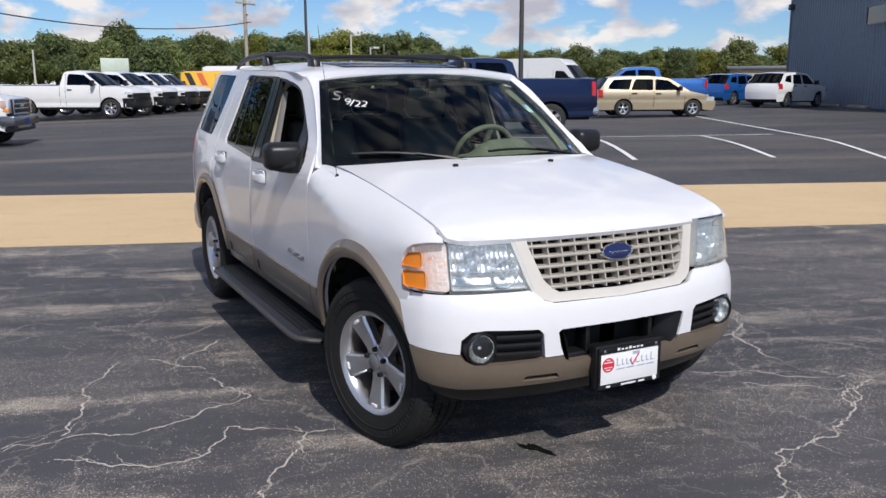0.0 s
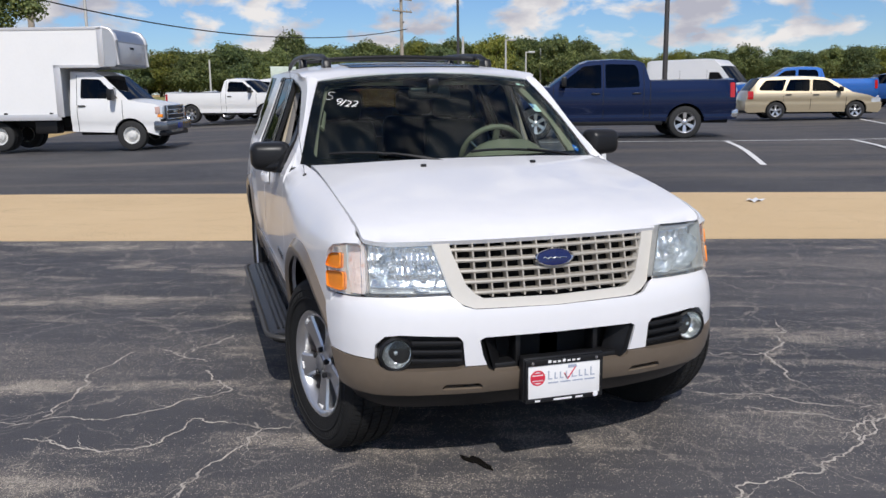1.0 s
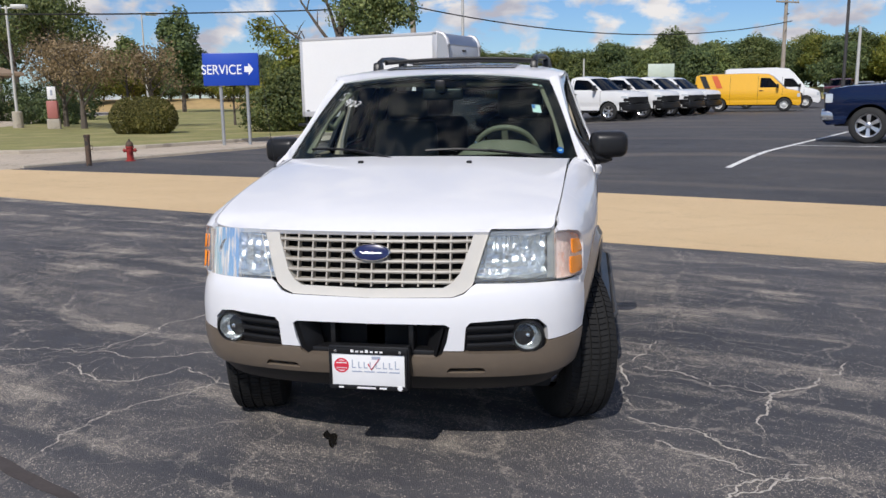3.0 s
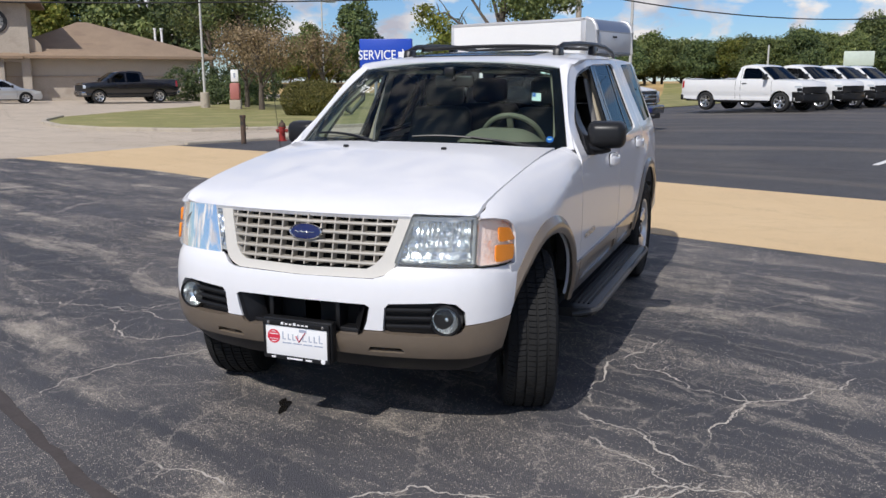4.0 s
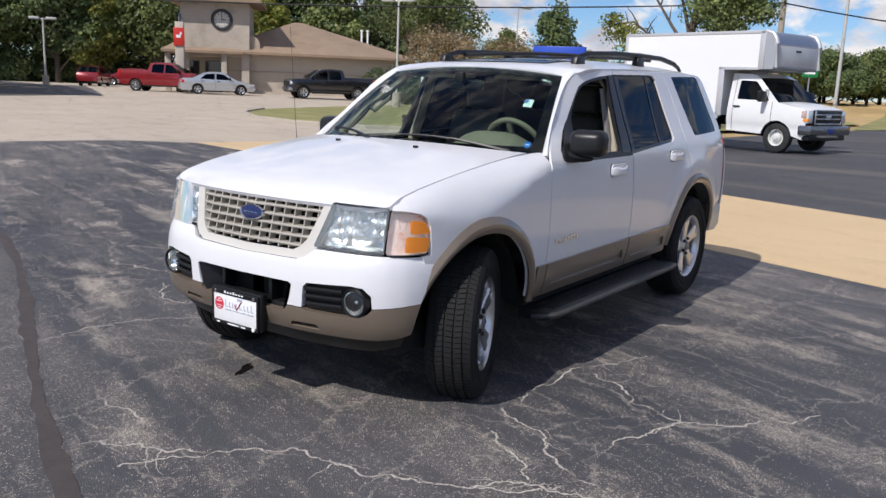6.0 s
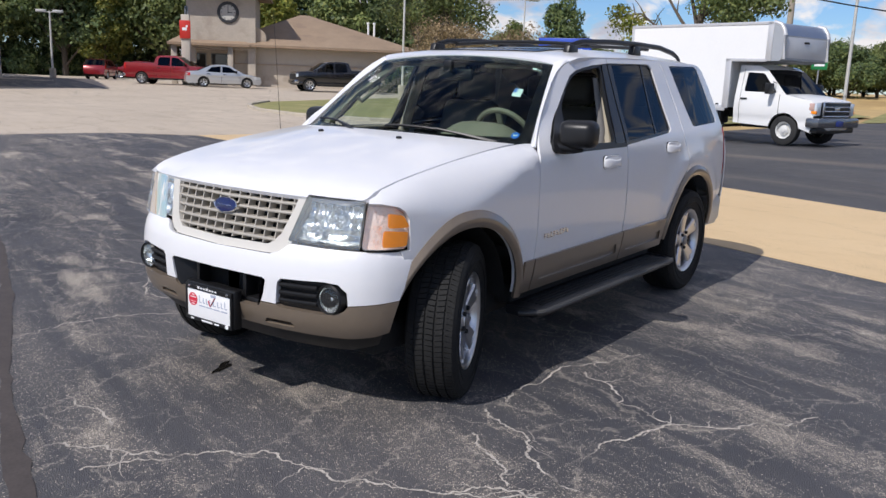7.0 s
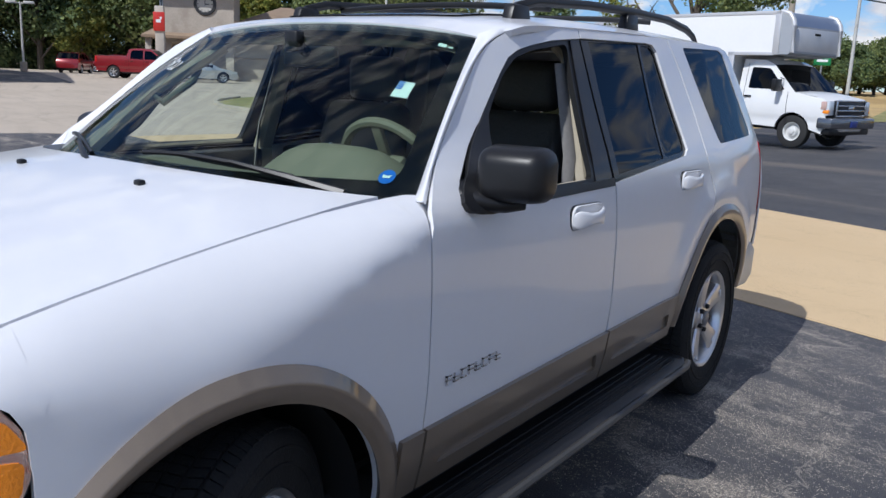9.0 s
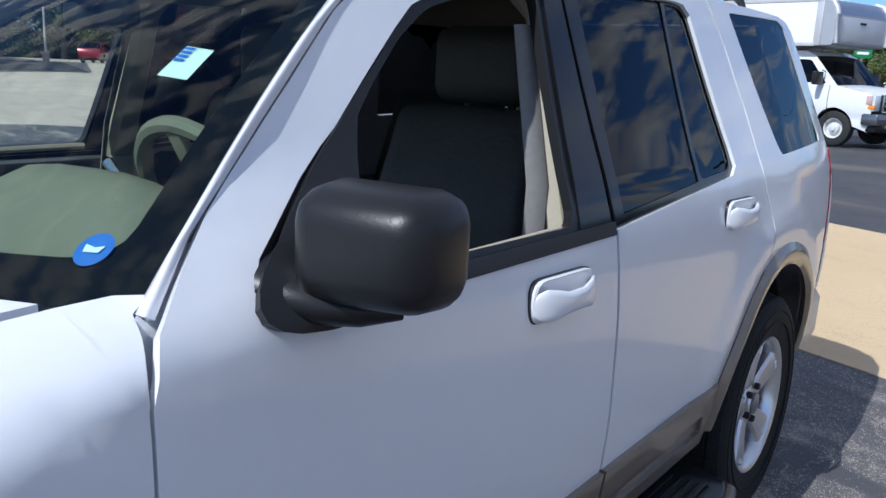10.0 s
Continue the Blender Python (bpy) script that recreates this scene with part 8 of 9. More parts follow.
def utility_pole(x, y, h, arms, turn, label):
    p = thing("utility_pole", at(x, y, turn), label, "utility pole")
    bm = bmesh.new()
    tube(bm, [(0, 0, -0.2), (0, 0, h * 0.5), (0, 0, h)], [0.17, 0.145, 0.11], 12)
    part("pole", bm, M_WOODPOLE, p)
    for z in arms:
        bm = bmesh.new()
        box(bm, -1.15, 1.15, -0.17, -0.07, z - 0.06, z + 0.06, 0.01)
        part("crossarm", bm, M_WOODPOLE, p)
        for xx in (-1.05, -0.5, 0.5, 1.05):
            bm = bmesh.new()
            lathe(bm, [(0.0, 0.0), (0.03, 0.0), (0.03, 0.06), (0.055, 0.07), (0.05, 0.14), (0.0, 0.16)], 10, pose(xx, -0.12, z + 0.06) @ UP)
            part("insulator", bm, M_CREAM, p)
    bm = bmesh.new()
    tube(bm, [(0, -0.16, h * 0.66), (0, -0.28, h * 0.66)], 0.05, 8)
    part("wire_bracket", bm, M_DARKPOLE, p)
    return p


def cable(a, b, sag, r=0.035, label="black sagging overhead cable"):
    bm = bmesh.new()
    pts = [Vector(a).lerp(Vector(b), f) - Vector((0, 0, 4 * sag * f * (1 - f))) for f in (i / 24 for i in range(25))]
    tube(bm, pts, r, 6)
    tagged(part("overhead_cable", bm, M_WIRE), label, "cable")


def poles():
    utility_pole(-6.06, 43.5, 9.5, (9.0,), 20, "weathered wooden utility pole behind the truck")
    utility_pole(17.6, 67.7, 10.2, (9.6, 8.55, 7.6), 35, "weathered wooden utility pole with a crossarm")
    cable((-6.0, 43.3, 6.0), (18.0, 67.4, 6.5), 1.2)
    cable((-6.1, 43.4, 9.1), (18.1, 67.5, 9.5), 0.9, 0.015, "thin overhead electric wire")
    cable((-6.0, 43.3, 6.0), (-60, -2, 6.6), 1.5)
    light_pole(-26.0, 38.6, 6.0, M_POLE, 0.07, 2, 20, 0.15, "pale light pole with two flat heads on the lawn")
    light_pole(-60.3, 36.6, 5.2, M_POLE, 0.08, 2, 50, 0.0, "pale light pole with a T-shaped head by the bank")
    light_pole(-4.24, 49.0, 9.5, M_POLE, 0.085, 1, 0, 0.0, "tall pale street light pole behind the truck")
    light_pole(17.4, 27.0, 8.5, M_DARKPOLE, 0.085, 2, 30, 0.0, "dark bronze parking lot light pole")
    light_pole(19.0, 56.9, 9.5, M_DARKPOLE, 0.10, 1, 30, 0.0, "dark tall light pole among the vans")
    light_pole(23.9, 71.0, 5.8, M_POLE, 0.13, 1, 0, 0.0, "short pale pole across the lot", head=False)
    light_pole(31.0, 79.2, 6.0, M_POLE, 0.10, 1, 0, 0.0, "pale light pole far across the lot")
    light_pole(36.6, 87.7, 5.2, M_POLE, 0.09, 1, 0, 0.0, "slim pale light pole far across the lot")
    light_pole(42.0, 96.3, 5.2, M_POLE, 0.09, 1, 0, 0.0, "distant slim pale light pole")
    light_pole(2.6, 79.9, 4.4, M_POLE, 0.09, 1, 0, 0.0, "thin pale pole in the field", head=False, base=False)
    light_pole(-26.0, 51.9, 7.0, M_POLE, 0.06, 1, 40, 0.0, "thin pale street light beyond the lawn", base=False)


poles()

# ---- signs and street furniture ----
M_SIGNBLUE = mat("sign_blue", (0.006, 0.055, 0.42), 0.4, var=0.04, scale=4)
M_GALV = mat("galvanised_steel", (0.42, 0.43, 0.44), 0.45, 0.6, var=0.1, scale=8)
M_SIGNWHITE = mat("sign_white", (0.82, 0.82, 0.82), 0.5, var=0.02, scale=10)
M_HYDRANT = mat("hydrant_red", (0.30, 0.025, 0.02), 0.5, var=0.12, scale=12)
M_PIPERUST = mat("rusty_pipe", (0.13, 0.085, 0.06), 0.8, 0.3, var=0.25, scale=12, second=(0.05, 0.045, 0.04), sfac=0.5)
M_GREENSIGN = mat("street_sign_green", (0.01, 0.20, 0.06), 0.5, var=0.03)


def words(name, text, size, m, material, parent):
    cu = bpy.data.curves.new(name, "FONT")
    cu.body, cu.size, cu.extrude = text, size, 0.002
    cu.align_x, cu.align_y = "CENTER", "CENTER"
    cu.materials.append(material)
    ob = new(name, cu)
    ob.parent = parent
    ob.matrix_basis = m
    return tagged(ob)


def furniture():
    x, y = -8.05, 24.65
    s = thing("service_sign", at(x, y, 14.5), "blue service direction sign on two grey posts", "sign")
    for xx in (-0.36, 0.46):
        bm = bmesh.new()
        tube(bm, [(xx, 0.03, -0.15), (xx, 0.03, 2.5)], 0.055, 12)
        part("post", bm, M_GALV, s)
    bm = bmesh.new()
    box(bm, -0.86, 0.86, -0.09, 0.09, 1.86, 2.86, 0.02)
    bd = part("board", bm, M_SIGNBLUE, s, "blue sign board")
    w = words("lettering", "SERVICE", 0.42, pose(-0.28, -0.094, 2.34, 90, 0, 0) @ Matrix.Diagonal((0.82, 1, 1, 1)), M_SIGNWHITE, bd)
    w.data.offset = 0.003
    bm = bmesh.new()
    pts = [(0.42, 0.09), (0.55, 0.09), (0.55, 0.19), (0.70, 0.0), (0.55, -0.19), (0.55, -0.09), (0.42, -0.09)]
    lo = [bm.verts.new((a, -0.094, 2.36 + b)) for a, b in pts]
    hi = [bm.verts.new((a, -0.088, 2.36 + b)) for a, b in pts]
    bm.faces.new(lo)
    for i in range(len(pts)):
        bm.faces.new((lo[i], lo[(i + 1) % len(pts)], hi[(i + 1) % len(pts)], hi[i]))
    part("arrow", bm, M_SIGNWHITE, bd)
    # hydrant
    h = thing("fire_hydrant", at(-7.97, 18.2, 25) @ Matrix.Scale(0.76, 4), "red fire hydrant with a dark bonnet", "hydrant")
    bm = bmesh.new()
    lathe(bm, [(0.0, -0.05), (0.16, -0.05), (0.16, 0.03), (0.11, 0.04), (0.10, 0.42), (0.13, 0.43), (0.13, 0.48), (0.0, 0.48)], 20, UP)
    part("barrel", bm, M_HYDRANT, h)
    bm = bmesh.new()
    lathe(bm, [(0.0, 0.482), (0.12, 0.482), (0.12, 0.53), (0.10, 0.60), (0.05, 0.65), (0.03, 0.66), (0.03, 0.71), (0.0, 0.71)], 20, UP)
    part("bonnet", bm, M_PIPERUST, h, "dark dull bonnet")
    for turn in (0, 90, 180):
        bm = bmesh.new()
        lathe(bm, [(0.05, 0.09), (0.05, 0.14), (0.065, 0.14), (0.065, 0.19), (0.02, 0.195), (0.02, 0.22), (0.0, 0.22)], 14, pose(0, 0, 0.35, 0, 0, -turn))
        part("outlet_cap", bm, M_HYDRANT, h)
    b = thing("pipe_bollard", at(-8.25, 16.9, 10) @ Matrix.Scale(0.74, 4), "rusty cut steel pipe bollard", "bollard")
    bm = bmesh.new()
    lathe(bm, [(0.0, -0.1), (0.085, -0.1), (0.085, 0.86), (0.10, 0.865), (0.10, 0.95), (0.085, 0.96), (0.07, 0.955), (0.07, 0.80), (0.0, 0.80)], 18, UP)
    part("pipe", bm, M_PIPERUST, b)
    bm = bmesh.new()
    tube(bm, [(0.08, 0, 0.62), (0.15, 0, 0.62), (0.15, 0, 0.50), (0.08, 0, 0.50)], 0.014, 6)
    part("hasp", bm, M_PIPERUST, b)
    # red box on a post with a small white sign
    r = thing("drop_box", at(-23.6, 38.1, 25), "faded red drop box with a small white sign", "drop box")
    bm = bmesh.new()
    box(bm, -0.30, 0.30, -0.25, 0.25, -0.1, 0.55, 0.03)
    part("pedestal", bm, M_KERB, r, "concrete pedestal")
    bm = bmesh.new()
    box(bm, -0.26, 0.26, -0.22, 0.22, 0.551, 1.45, 0.08)
    part("box", bm, mat("faded_red", (0.42, 0.15, 0.13), 0.6, var=0.1, scale=6), r)
    bm = bmesh.new()
    box(bm, -0.20, 0.20, -0.02, 0.02, 1.52, 2.15, 0.01)
    sg = part("sign_plate", bm, M_SIGNWHITE, r, "small white sign plate")
    bm = bmesh.new()
    box(bm, -0.05, 0.05, -0.025, -0.0205, 1.72, 1.98)
    part("sign_mark", bm, M_GREYINK, sg)
    bm = bmesh.new()
    tube(bm, [(0.0, 0.0, 1.40), (0.0, 0.0, 1.56)], 0.025, 8)
    part("stem", bm, M_GALV, r)
    # street name sign beyond the truck
    g = thing("street_sign", at(-4.1, 41.7, 10), "green street name sign on a thin post", "sign")
    bm = bmesh.new()
    tube(bm, [(0, 0, -0.1), (0, 0, 2.95)], 0.035, 8)
    part("post", bm, M_GALV, g)
    bm = bmesh.new()
    box(bm, -0.32, 0.36, -0.05, -0.037, 2.48, 2.88, 0.003)
    pl = part("name_plate", bm, M_GREENSIGN, g)
    bm = bmesh.new()
    box(bm, -0.2, 0.24, -0.054, -0.0505, 2.63, 2.73)
    part("name_bar", bm, M_SIGNWHITE, pl)
    # white board above the row of pickups
    f = thing("white_sign", at(11.2, 99.3, 10), "white framed board sign at the field's edge", "sign")
    bm = bmesh.new()
    box(bm, -1.5, 1.5, -0.06, 0.06, 2.6, 4.1, 0.02)
    part("board", bm, mat("pale_green_board", (0.55, 0.62, 0.55), 0.6, var=0.1, scale=2), f)
    for xx in (-1.2, 1.2):
        bm = bmesh.new()
        tube(bm, [(xx, 0.09, -0.1), (xx, 0.09, 4.1)], 0.06, 8)
        part("post", bm, M_GALV, f)
    # wheel stops along the metal building
    first = None
    for k in range(3):
        px, py = 37.3 - 0.49 * 2.9 * k, 30.4 - 0.87 * 2.9 * k
        m = at(px, py, 60.6)
        if first is None:
            first = thing("wheel_stop", m, "pale concrete wheel stop by the wall", "wheel stop", "wheel stops")
            bm = bmesh.new()
            box(bm, -0.9, 0.9, -0.09, 0.09, 0.0, 0.14, 0.03)
            part("block", bm, M_KERB, first)
        else:
            copy_thing(first, m)


furniture()

# ---- buildings ----
M_STONE = mat("beige_split_stone", (0.46, 0.40, 0.33), 0.9, var=0.14, scale=1.4, bump=0.5, bscale=12, second=(0.38, 0.32, 0.26), sfac=0.56)
M_STUCCO = mat("beige_stucco", (0.50, 0.45, 0.38), 0.9, var=0.06, scale=1.0, bump=0.2, bscale=40)
M_SHINGLE = mat("brown_shingle", (0.30, 0.215, 0.145), 0.95, var=0.16, scale=1.2, bump=0.6, bscale=18, second=(0.255, 0.18, 0.125), sfac=0.56)
M_FASCIA = mat("tan_fascia", (0.42, 0.34, 0.26), 0.7, var=0.05, scale=3)
M_DARKGLASS = mat("dark_window_glass", (0.02, 0.024, 0.028), 0.06, var=0.2, scale=1.0, coat=0.5)
M_METALWALL = mat("blue_grey_metal_siding", (0.21, 0.255, 0.32), 0.45, 0.1, var=0.07, scale=0.8, second=(0.185, 0.23, 0.29), sfac=0.58)
M_TRIMGREY = mat("grey_metal_trim", (0.23, 0.25, 0.27), 0.5, 0.3, var=0.06, scale=4)


def hip_roof(bm, x0, x1, y0, y1, ze, zr, rx0, rx1, ry, thick=0.18):
    lo = [bm.verts.new(v) for v in ((x0, y0, ze - thick), (x1, y0, ze - thick), (x1, y1, ze - thick), (x0, y1, ze - thick))]
    hi = [bm.verts.new(v) for v in ((x0, y0, ze), (x1, y0, ze), (x1, y1, ze), (x0, y1, ze))]
    bm.faces.new(lo[::-1])
    for i in range(4):
        bm.faces.new((lo[i], lo[(i + 1) % 4], hi[(i + 1) % 4], hi[i]))
    if rx1 - rx0 < 0.01:
        p = bm.verts.new((rx0, ry, zr))
        for i in range(4):
            bm.faces.new((hi[i], hi[(i + 1) % 4], p))
    else:
        p, q = bm.verts.new((rx0, ry, zr)), bm.verts.new((rx1, ry, zr))
        bm.faces.new((hi[0], hi[1], q, p))
        bm.faces.new((hi[1], hi[2], q))
        bm.faces.new((hi[2], hi[3], p, q))
        bm.faces.new((hi[3], hi[0], p))


def window(parent, x, z, w, h, face_y, name="window", axis="y", frame_mat=None):
    """A framed pane on a wall that faces -y (or, with axis x, -x)."""
    sw = (lambda a, b, c: (a, b, c)) if axis == "y" else (lambda a, b, c: (b, a, c))

    def bar(bm, a0, a1, b0, b1, c0, c1):
        p, q = sw(a0, b0, c0), sw(a1, b1, c1)
        box(bm, min(p[0], q[0]), max(p[0], q[0]), min(p[1], q[1]), max(p[1], q[1]), c0, c1)

    bm = bmesh.new()
    t = 0.07
    bar(bm, x - w / 2 - t, x - w / 2, face_y - 0.06, face_y + 0.03, z - t, z + h + t)
    bar(bm, x + w / 2, x + w / 2 + t, face_y - 0.06, face_y + 0.03, z - t, z + h + t)
    bar(bm, x - w / 2, x + w / 2, face_y - 0.06, face_y + 0.03, z - t, z)
    bar(bm, x - w / 2, x + w / 2, face_y - 0.06, face_y + 0.03, z + h, z + h + t)
    ob = part(name, bm, frame_mat or M_TRIMGREY, parent)
    bm = bmesh.new()
    bar(bm, x - w / 2, x + w / 2, face_y - 0.02, face_y - 0.012, z, z + h)
    part("pane", bm, M_DARKGLASS, ob)
    return ob


def build_bank():
    b = thing("bank_building", pose(-45.35, 42.5, 0.3, 0, 0, 44.6), "low beige bank with a brown hip roof and clock tower", "building")
    W, D = 12.7, 10.0
    bm = bmesh.new()
    box(bm, 0, W, 0, D, -0.4, 1.65)
    part("wall", bm, M_STONE, b, "beige split stone lower wall")
    bm = bmesh.new()
    box(bm, 0.03, W - 0.03, 0.03, D - 0.03, 1.651, 2.95)
    part("wall", bm, M_STUCCO, b, "smooth beige upper wall")
    bm = bmesh.new()
    box(bm, -0.04, W + 0.04, -0.05, D + 0.04, 1.60, 1.70, 0.02)
    part("ledge", bm, M_FASCIA, b)
    bm = bmesh.new()
    hip_roof(bm, -1.2, W + 1.2, -1.2, D + 1.2, 3.05, 5.68, 4.7, 5.4, 5.0)
    part("roof", bm, M_SHINGLE, b, "brown shingle hip roof")
    for k in range(2):
        bm = bmesh.new()
        lathe(bm, [(0.0, 4.0), (0.09, 4.0), (0.09, 5.3), (0.13, 5.31), (0.13, 5.45), (0.0, 5.46)], 10, pose(10.3 + 0.5 * k, 6.4, 0) @ UP)
        part("vent_pipe", bm, M_SIGNWHITE, b, "white roof vent pipe")
    # entrance porch beside the tower
    bm = bmesh.new()
    hip_roof(bm, -4.6, 1.2, -1.6, 6.5, 3.0, 4.3, -3.0, -0.5, 2.4)
    part("porch_roof", bm, M_SHINGLE, b, "brown shingle porch roof")
    for x in (-4.2, -0.2):
        bm = bmesh.new()
        box(bm, x - 0.2, x + 0.2, -1.25, -0.85, -0.4, 2.83, 0.03)
        part("porch_column", bm, M_STONE, b)
    bm = bmesh.new()
    box(bm, -4.2, 0.02, 2.6, 6.2, -0.4, 2.85)
    part("entrance_wall", bm, M_STUCCO, b)
    for x in (-3.1, -1.3):
        window(b, x, 0.1, 1.3, 2.2, 2.6, "glass_door")
    # dormer over the entrance
    bm = bmesh.new()
    prof = [(-0.85, 3.1)] + [(0.85 * math.cos(radians(a)), 3.55 + 0.75 * math.sin(radians(a))) for a in range(180, -1, -20)] + [(0.85, 3.1)]
    ends = [[bm.verts.new((1.5 + x, y, z)) for x, z in prof] for y in (-0.6, 2.6)]
    for i in range(len(prof) - 1):
        bm.faces.new((ends[0][i], ends[0][i + 1], ends[1][i + 1], ends[1][i]))
    bm.faces.new(ends[0])
    part("dormer", bm, M_FASCIA, b, "arched tan dormer")
    # clock tower
    x0, x1, y0, y1, zt = -3.3, 1.6, -0.9, 4.3, 6.45
    bm = bmesh.new()
    box(bm, x0, x1, y0, y1, 2.6, zt)
    tw = part("tower", bm, M_STONE, b, "beige stone clock tower")
    bm = bmesh.new()
    hip_roof(bm, x0 - 0.95, x1 + 0.95, y0 - 0.95, y1 + 0.95, zt + 0.22, zt + 1.9, -0.85, -0.85, 1.7)
    part("tower_roof", bm, M_SHINGLE, b, "brown pyramid roof")
    for xx, yy in ((x0 + 0.3, y0 + 0.3), (x1 - 0.3, y0 + 0.3)):
        bm = bmesh.new()
        box(bm, xx - 0.28, xx + 0.28, yy - 0.28, yy + 0.28, -0.4, 2.62)
        part("tower_pier", bm, M_STONE, b)
    cz, cx = 5.25, -0.35
    spin = pose(cx, y0, cz, 0, 0, -90)
    bm = bmesh.new()
    lathe(bm, [(0.56, 0.02), (0.56, 0.10), (0.74, 0.10), (0.78, 0.06), (0.78, -0.02)], 32, spin)
    part("clock", bm, mat("clock_rim_dark", (0.03, 0.03, 0.032), 0.5), tw, "dark-rimmed round wall clock")
    bm = bmesh.new()
    lathe(bm, [(0.0, 0.05), (0.562, 0.05)], 32, spin)
    part("dial", bm, mat("clock_face", (0.55, 0.52, 0.46), 0.6), tw, "beige clock dial")
    bm = bmesh.new()
    box(bm, cx - 0.025, cx + 0.025, y0 - 0.075, y0 - 0.06, cz - 0.08, cz + 0.44)
    part("minute_pointer", bm, M_BLACK, tw)
    bm = bmesh.new()
    box(bm, cx - 0.03, cx + 0.28, y0 - 0.07, y0 - 0.055, cz - 0.03, cz + 0.03)
    part("hour_pointer", bm, M_BLACK, tw)
    for k in range(12):
        a = radians(30 * k)
        bm = bmesh.new()
        box(bm, -0.02, 0.02, -0.008, 0.004, -0.06, 0.06)
        bmesh.ops.transform(bm, matrix=pose(cx + 0.49 * math.sin(a), y0 - 0.055, cz + 0.49 * math.cos(a), 0, 30 * k, 0), verts=bm.verts[:])
        part("hour_mark", bm, M_BLACK, tw)
    window(tw, x0 + 0.0, 4.6, 0.1, 0.9, y0, "slit_window")
    # sign pillar before the entrance
    s = thing("sign_pillar", pose(-44.2, 37.3, 0.2, 0, 0, 44.6), "pale pillar with a small red logo panel", "sign")
    bm = bmesh.new()
    box(bm, -0.28, 0.28, -0.28, 0.28, -0.4, 4.85, 0.03)
    part("pillar", bm, M_STUCCO, s)
    bm = bmesh.new()
    box(bm, -0.36, 0.36, -0.38, -0.285, 3.25, 4.45, 0.02)
    pn = part("logo_panel", bm, mat("logo_red", (0.55, 0.03, 0.02), 0.4, var=0.03), s, "red square logo panel")
    bm = bmesh.new()
    box(bm, -0.18, 0.12, -0.388, -0.381, 3.78, 3.98)
    part("logo_bar", bm, M_SIGNWHITE, pn)
    bm = bmesh.new()
    box(bm, 0.06, 0.18, -0.388, -0.381, 3.99, 4.14)
    part("logo_dot", bm, M_SIGNWHITE, pn)


build_bank()


def build_metal_hall():
    # ribbed wall runs from its far corner back along the lot
    b = thing("metal_building", pose(39.5, 33.7, 0.3, 0, 0, 60.6 - 180), "tall dark blue-grey ribbed metal building", "building")
    L, Dp, H = 20.5, 16.0, 8.2
    # local x runs along the wall, y away from the lot
    bm = bmesh.new()
    box(bm, 0.0, L, 0.03, Dp, -0.5, H)
    part("wall", bm, M_METALWALL, b)
    bm = bmesh.new()
    n = int(L / 0.305)
    vs = []
    for i in range(n):
        c = 0.02 + 0.305 * i
        for dx, dy in ((0.0, 0.026), (0.20, 0.026), (0.225, -0.012), (0.275, -0.012), (0.30, 0.026)):
            vs.append((c + dx, dy))
    lo, hi = [bm.verts.new((x, y, -0.4)) for x, y in vs], [bm.verts.new((x, y, H - 0.2)) for x, y in vs]
    for i in range(len(vs) - 1):
        bm.faces.new((lo[i], lo[i + 1], hi[i + 1], hi[i]))
    part("ribbed_siding", bm, M_METALWALL, b, "vertical ribbed siding", 0)
    for nm, a in (("corner_trim", (-0.03, 0.10, -0.04, 0.10, -0.4, H)), ("eave_trim", (-0.05, L, -0.12, 0.10, H - 0.2, H + 0.12)), ("base_trim", (0.0, L, -0.03, 0.04, -0.45, 0.12))):
        bm = bmesh.new()
        box(bm, *a, 0.008)
        part(nm, bm, M_TRIMGREY if nm != "base_trim" else M_KERB, b)
    bm = bmesh.new()
    box(bm, -0.2, L, -0.2, Dp, H + 0.121, H + 0.3)
    part("roof", bm, M_TRIMGREY, b)
    for x in (10.4, 15.5):
        window(b, x, 3.9, 2.0, 0.75, -0.02)
    # wall lamp near the corner
    bm = bmesh.new()
    box(bm, 0.25, 0.55, -0.28, 0.0, 5.3, 5.6, 0.04)
    part("wall_lamp", bm, M_DARKPOLE, b)


build_metal_hall()


def plain_building(name, m, w, d, h, wall, label, roof_mat=None, bays=4):
    b = thing(name, m, label, "building")
    bm = bmesh.new()
    box(bm, 0, w, 0, d, -0.6, h)
    part("wall", bm, wall, b)
    bm = bmesh.new()
    box(bm, -0.25, w + 0.25, -0.25, d + 0.25, h + 0.001, h + 0.22, 0.03)
    part("roof", bm, roof_mat or M_TRIMGREY, b)
    for k in range(bays):
        window(b, w * (k + 0.5) / bays, 1.0, min(1.2, w / bays * 0.5), 1.1, 0.0)
    return b


M_TANSIDING = mat("tan_siding", (0.55, 0.46, 0.34), 0.7, var=0.05, scale=0.7)
plain_building("storage_building", pose(50.6, 48.6, 0.35, 0, 0, -48), 6.0, 5.0, 2.4, M_TANSIDING, "low tan storage building behind the cars", bays=0)
plain_building("storage_shed", pose(46.2, 46.6, 0.35, 0, 0, -30), 2.4, 2.0, 1.7, M_TRIMGREY, "small grey storage shed behind the cars", bays=0)
# store whose shadow falls on the bank's drive
plain_building("store_building", pose(-39.6, 20.9, 0.2, 0, 0, 150.6), 23.5, 16.0, 6.7, M_STUCCO, "plain beige store beside the bank's drive", bays=5)


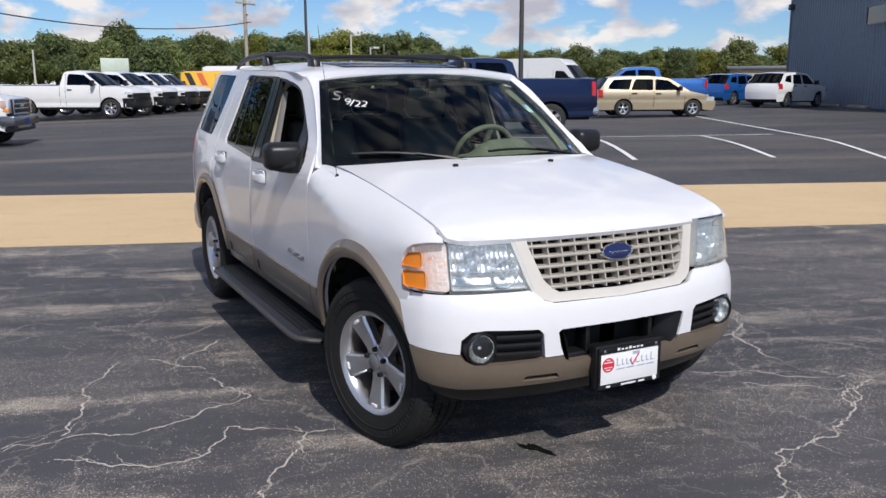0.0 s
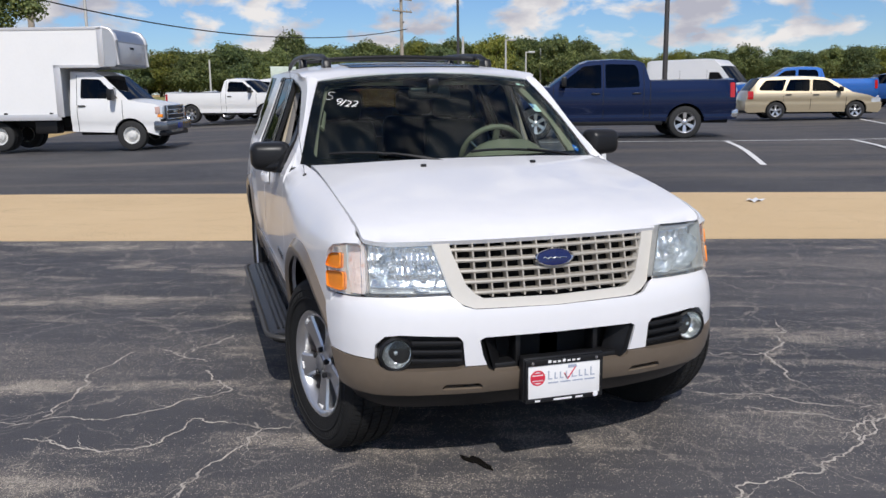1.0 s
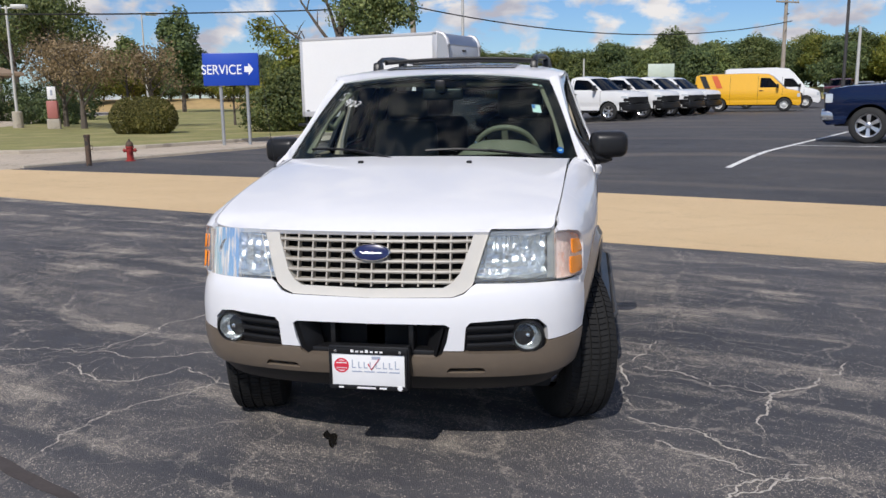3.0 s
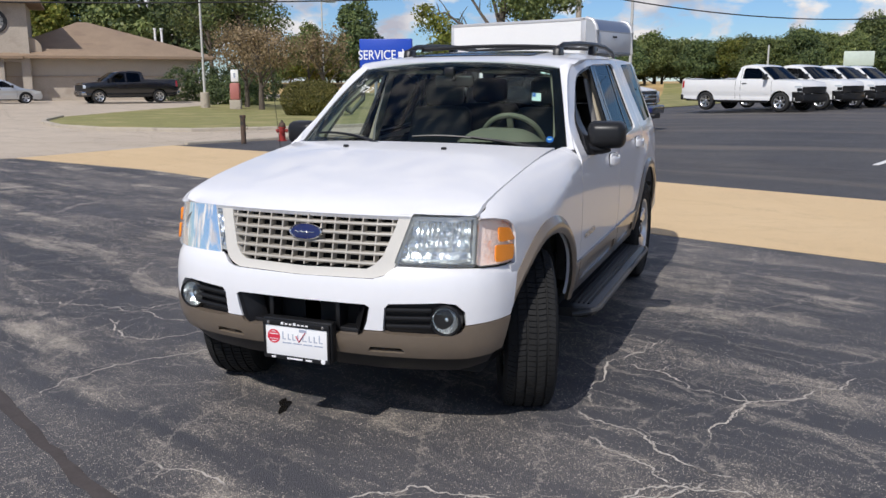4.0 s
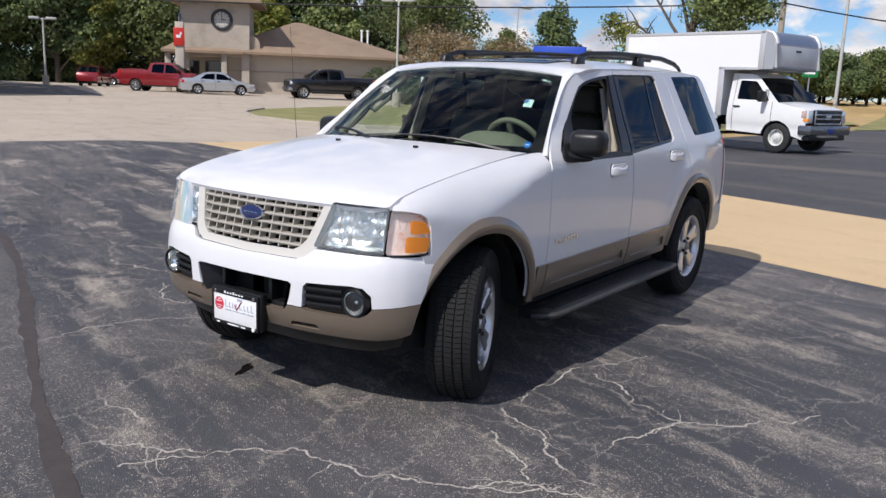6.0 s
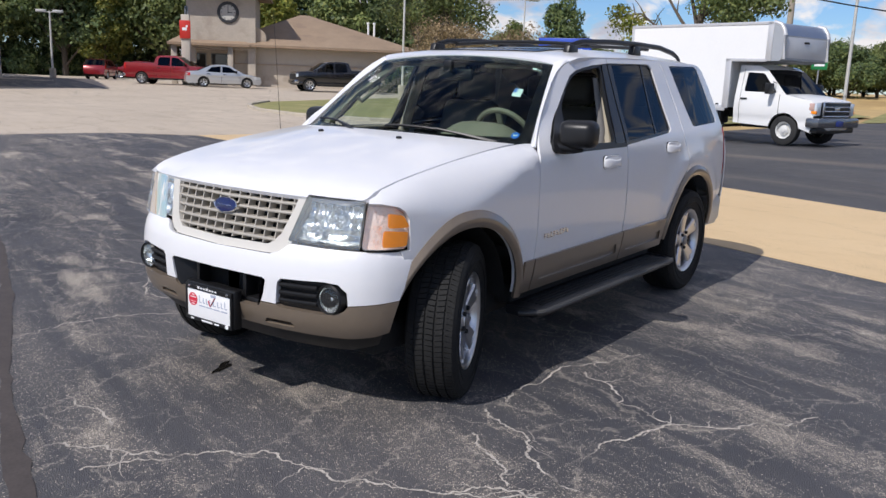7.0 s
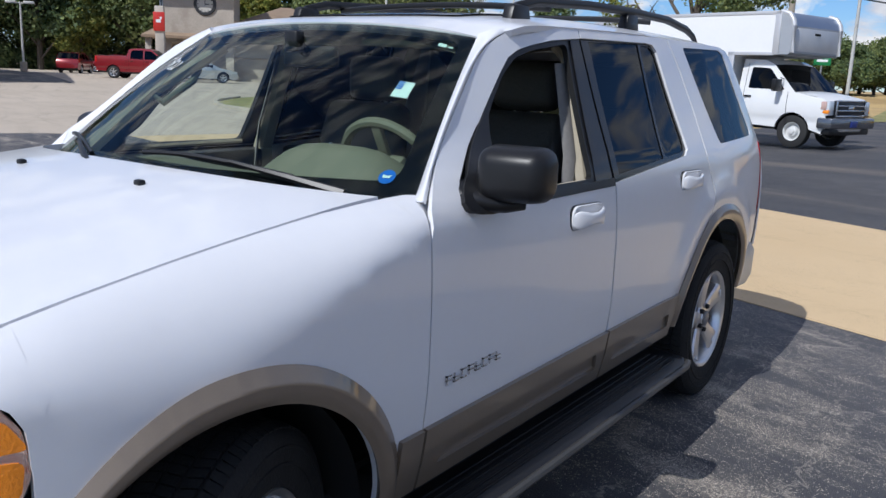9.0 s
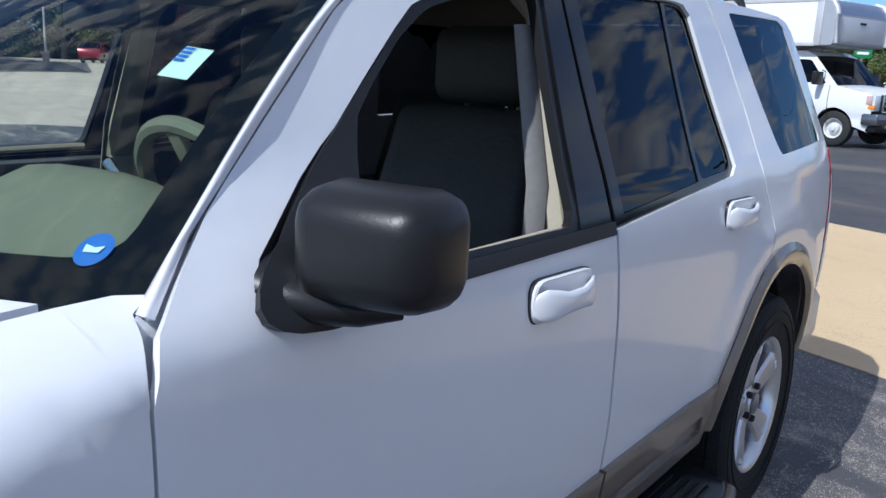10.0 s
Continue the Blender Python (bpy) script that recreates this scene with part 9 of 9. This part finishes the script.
def crack_strip(bm, a, b, rg, width, depth=0):
    """A ragged crack from a to b: the line is halved and pushed aside again and again, and throws off twigs."""
    pts = [Vector(a), Vector(b)]
    push = 0.13
    while (pts[0] - pts[1]).length > 0.018:
        out = [pts[0]]
        for p, q in zip(pts, pts[1:]):
            d = q - p
            out += [p.lerp(q, rg.uniform(0.4, 0.6)) + Vector((-d.y, d.x)) * rg.uniform(-push, push), q]
        pts, push = out, min(push * 1.15, 0.24)
    rows, n = [], len(pts)
    for i, p in enumerate(pts):
        d = (pts[min(i + 1, n - 1)] - pts[max(i - 1, 0)]).normalized()
        taper = 1.0 if depth == 0 else 1.0 - 0.85 * i / n
        w = width * taper * rg.uniform(0.35, 1.25)
        rows.append([bm.verts.new((p.x - d.y * w * k, p.y + d.x * w * k, 0.0066)) for k in (-0.5, 0.5)])
    for u, v in zip(rows, rows[1:]):
        bm.faces.new((u[0], v[0], v[1], u[1]))
    if depth < 2:
        for _ in range(int((pts[0] - pts[-1]).length * (5 if depth == 0 else 3))):
            p = rg.choice(pts)
            t = rg.uniform(0, math.tau)
            r = rg.uniform(0.06, 0.24) / (1 + depth)
            crack_strip(bm, p, p + Vector((math.cos(t), math.sin(t))) * r, rg, width * 0.6, depth + 1)


def build_cracks():
    """The main cracks of the lot, from where each starts to where it ends."""
    rg = random.Random(17)
    bm = bmesh.new()
    beside = ((-0.9, 3.7, 0.46, 3.67), (0.46, 3.67, 1.0, 3.88), (1.0, 3.88, 0.87, 4.25), (0.12, 3.79, 0.26, 4.4), (0.26, 4.4, 0.48, 4.73), (0.08, 3.54, 0.62, 3.28), (0.62, 3.28, 0.81, 3.55), (0.81, 3.55, 1.23, 3.29), (1.08, 3.41, 0.85, 2.99), (0.85, 2.99, 0.72, 2.4), (0.63, 4.72, 0.88, 4.4), (0.8, 4.63, 1.05, 4.9))
    across = ((3.57, 2.39, 3.82, 2.63), (2.79, 2.19, 3.98, 2.57), (3.32, 2.87, 3.68, 2.57), (3.22, 3.12, 3.9, 2.7), (3.25, 3.26, 3.44, 4.35), (3.34, 3.87, 3.94, 3.53), (3.94, 3.53, 4.43, 4.06), (3.94, 3.53, 3.79, 3.11), (2.12, 1.67, 2.79, 2.19), (2.41, 1.64, 2.59, 1.95), (1.71, 2.0, 2.2, 1.88))
    for x0, y0, x1, y1 in beside + across:
        crack_strip(bm, (x0, y0), (x1, y1), rg, 0.011)
    ob = part("asphalt_cracks", bm, mat("crack_dust", (0.50, 0.455, 0.40), 0.9, var=0.2, scale=9, second=(0.24, 0.22, 0.20), sfac=0.54), None)
    tagged(ob, "pale dusty branching cracks in the dark asphalt", "cracks", "", "stuff")


build_cracks()


def ground_marks():
    """Small marks that lie on the asphalt."""
    rg = random.Random(3)
    # a dark fluid drip under the bumper
    bm = bmesh.new()
    pts = []
    for i in range(28):
        a = 2 * math.pi * i / 28
        r = 0.045 + 0.010 * math.sin(3 * a + 1) + 0.008 * math.sin(5 * a) + rg.uniform(-0.004, 0.004)
        pts.append(Vector((r * math.cos(a) * 0.55, r * math.sin(a) * 1.9)))
    bm.faces.new([bm.verts.new((p.x, p.y, 0.0)) for p in pts])
    lo = bmesh.ops.extrude_face_region(bm, geom=bm.faces[:])
    bmesh.ops.translate(bm, verts=[v for v in lo["geom"] if isinstance(v, bmesh.types.BMVert)], vec=(0, 0, -0.002))
    ob = part("oil_stain", bm, mat("black_oil", (0.012, 0.011, 0.010), 0.25, var=0.2, scale=20), None)
    ob.matrix_basis = pose(1.92, 2.70, 0.0075, 0, 0, 28)
    tagged(ob, "dark wet oil drip on the asphalt", "stain", "", "structure")
    # a tar seam across the lot
    bm = bmesh.new()
    rows = []
    for i in range(70):
        f = i / 69
        x = -2.6 + 6.6 * f
        y = 3.72 - 2.95 * f + 0.06 * math.sin(7 * f) + rg.uniform(-0.012, 0.012)
        w = 0.028 + 0.010 * math.sin(19 * f) + rg.uniform(0, 0.014)
        rows.append([bm.verts.new((x + 0.41 * w * s, y + 0.91 * w * s, 0.0068)) for s in (-1, 1)])
    for a, b in zip(rows, rows[1:]):
        bm.faces.new((a[0], b[0], b[1], a[1]))
    tagged(part("tar_seam", bm, mat("tar_brown", (0.062, 0.050, 0.045), 0.7, var=0.3, scale=9), None), "thin dark tar seam across the asphalt", "seam", "", "structure")
    # paper scrap on the strip
    bm = bmesh.new()
    g = [[bm.verts.new((0.085 * i + 0.02 * j, 0.06 * j, 0.012 + 0.03 * abs(math.sin(1.7 * i + 2.1 * j)))) for j in range(4)] for i in range(4)]
    for i in range(3):
        for j in range(3):
            bm.faces.new((g[i][j], g[i + 1][j], g[i + 1][j + 1], g[i][j + 1]))
    ob = part("paper_scrap", bm, M_SIGNWHITE, None)
    ob.matrix_basis = pose(7.9, 8.95, 0.0, 0, 0, 20)
    tagged(ob, "crumpled white paper scrap on the concrete", "litter")


ground_marks()
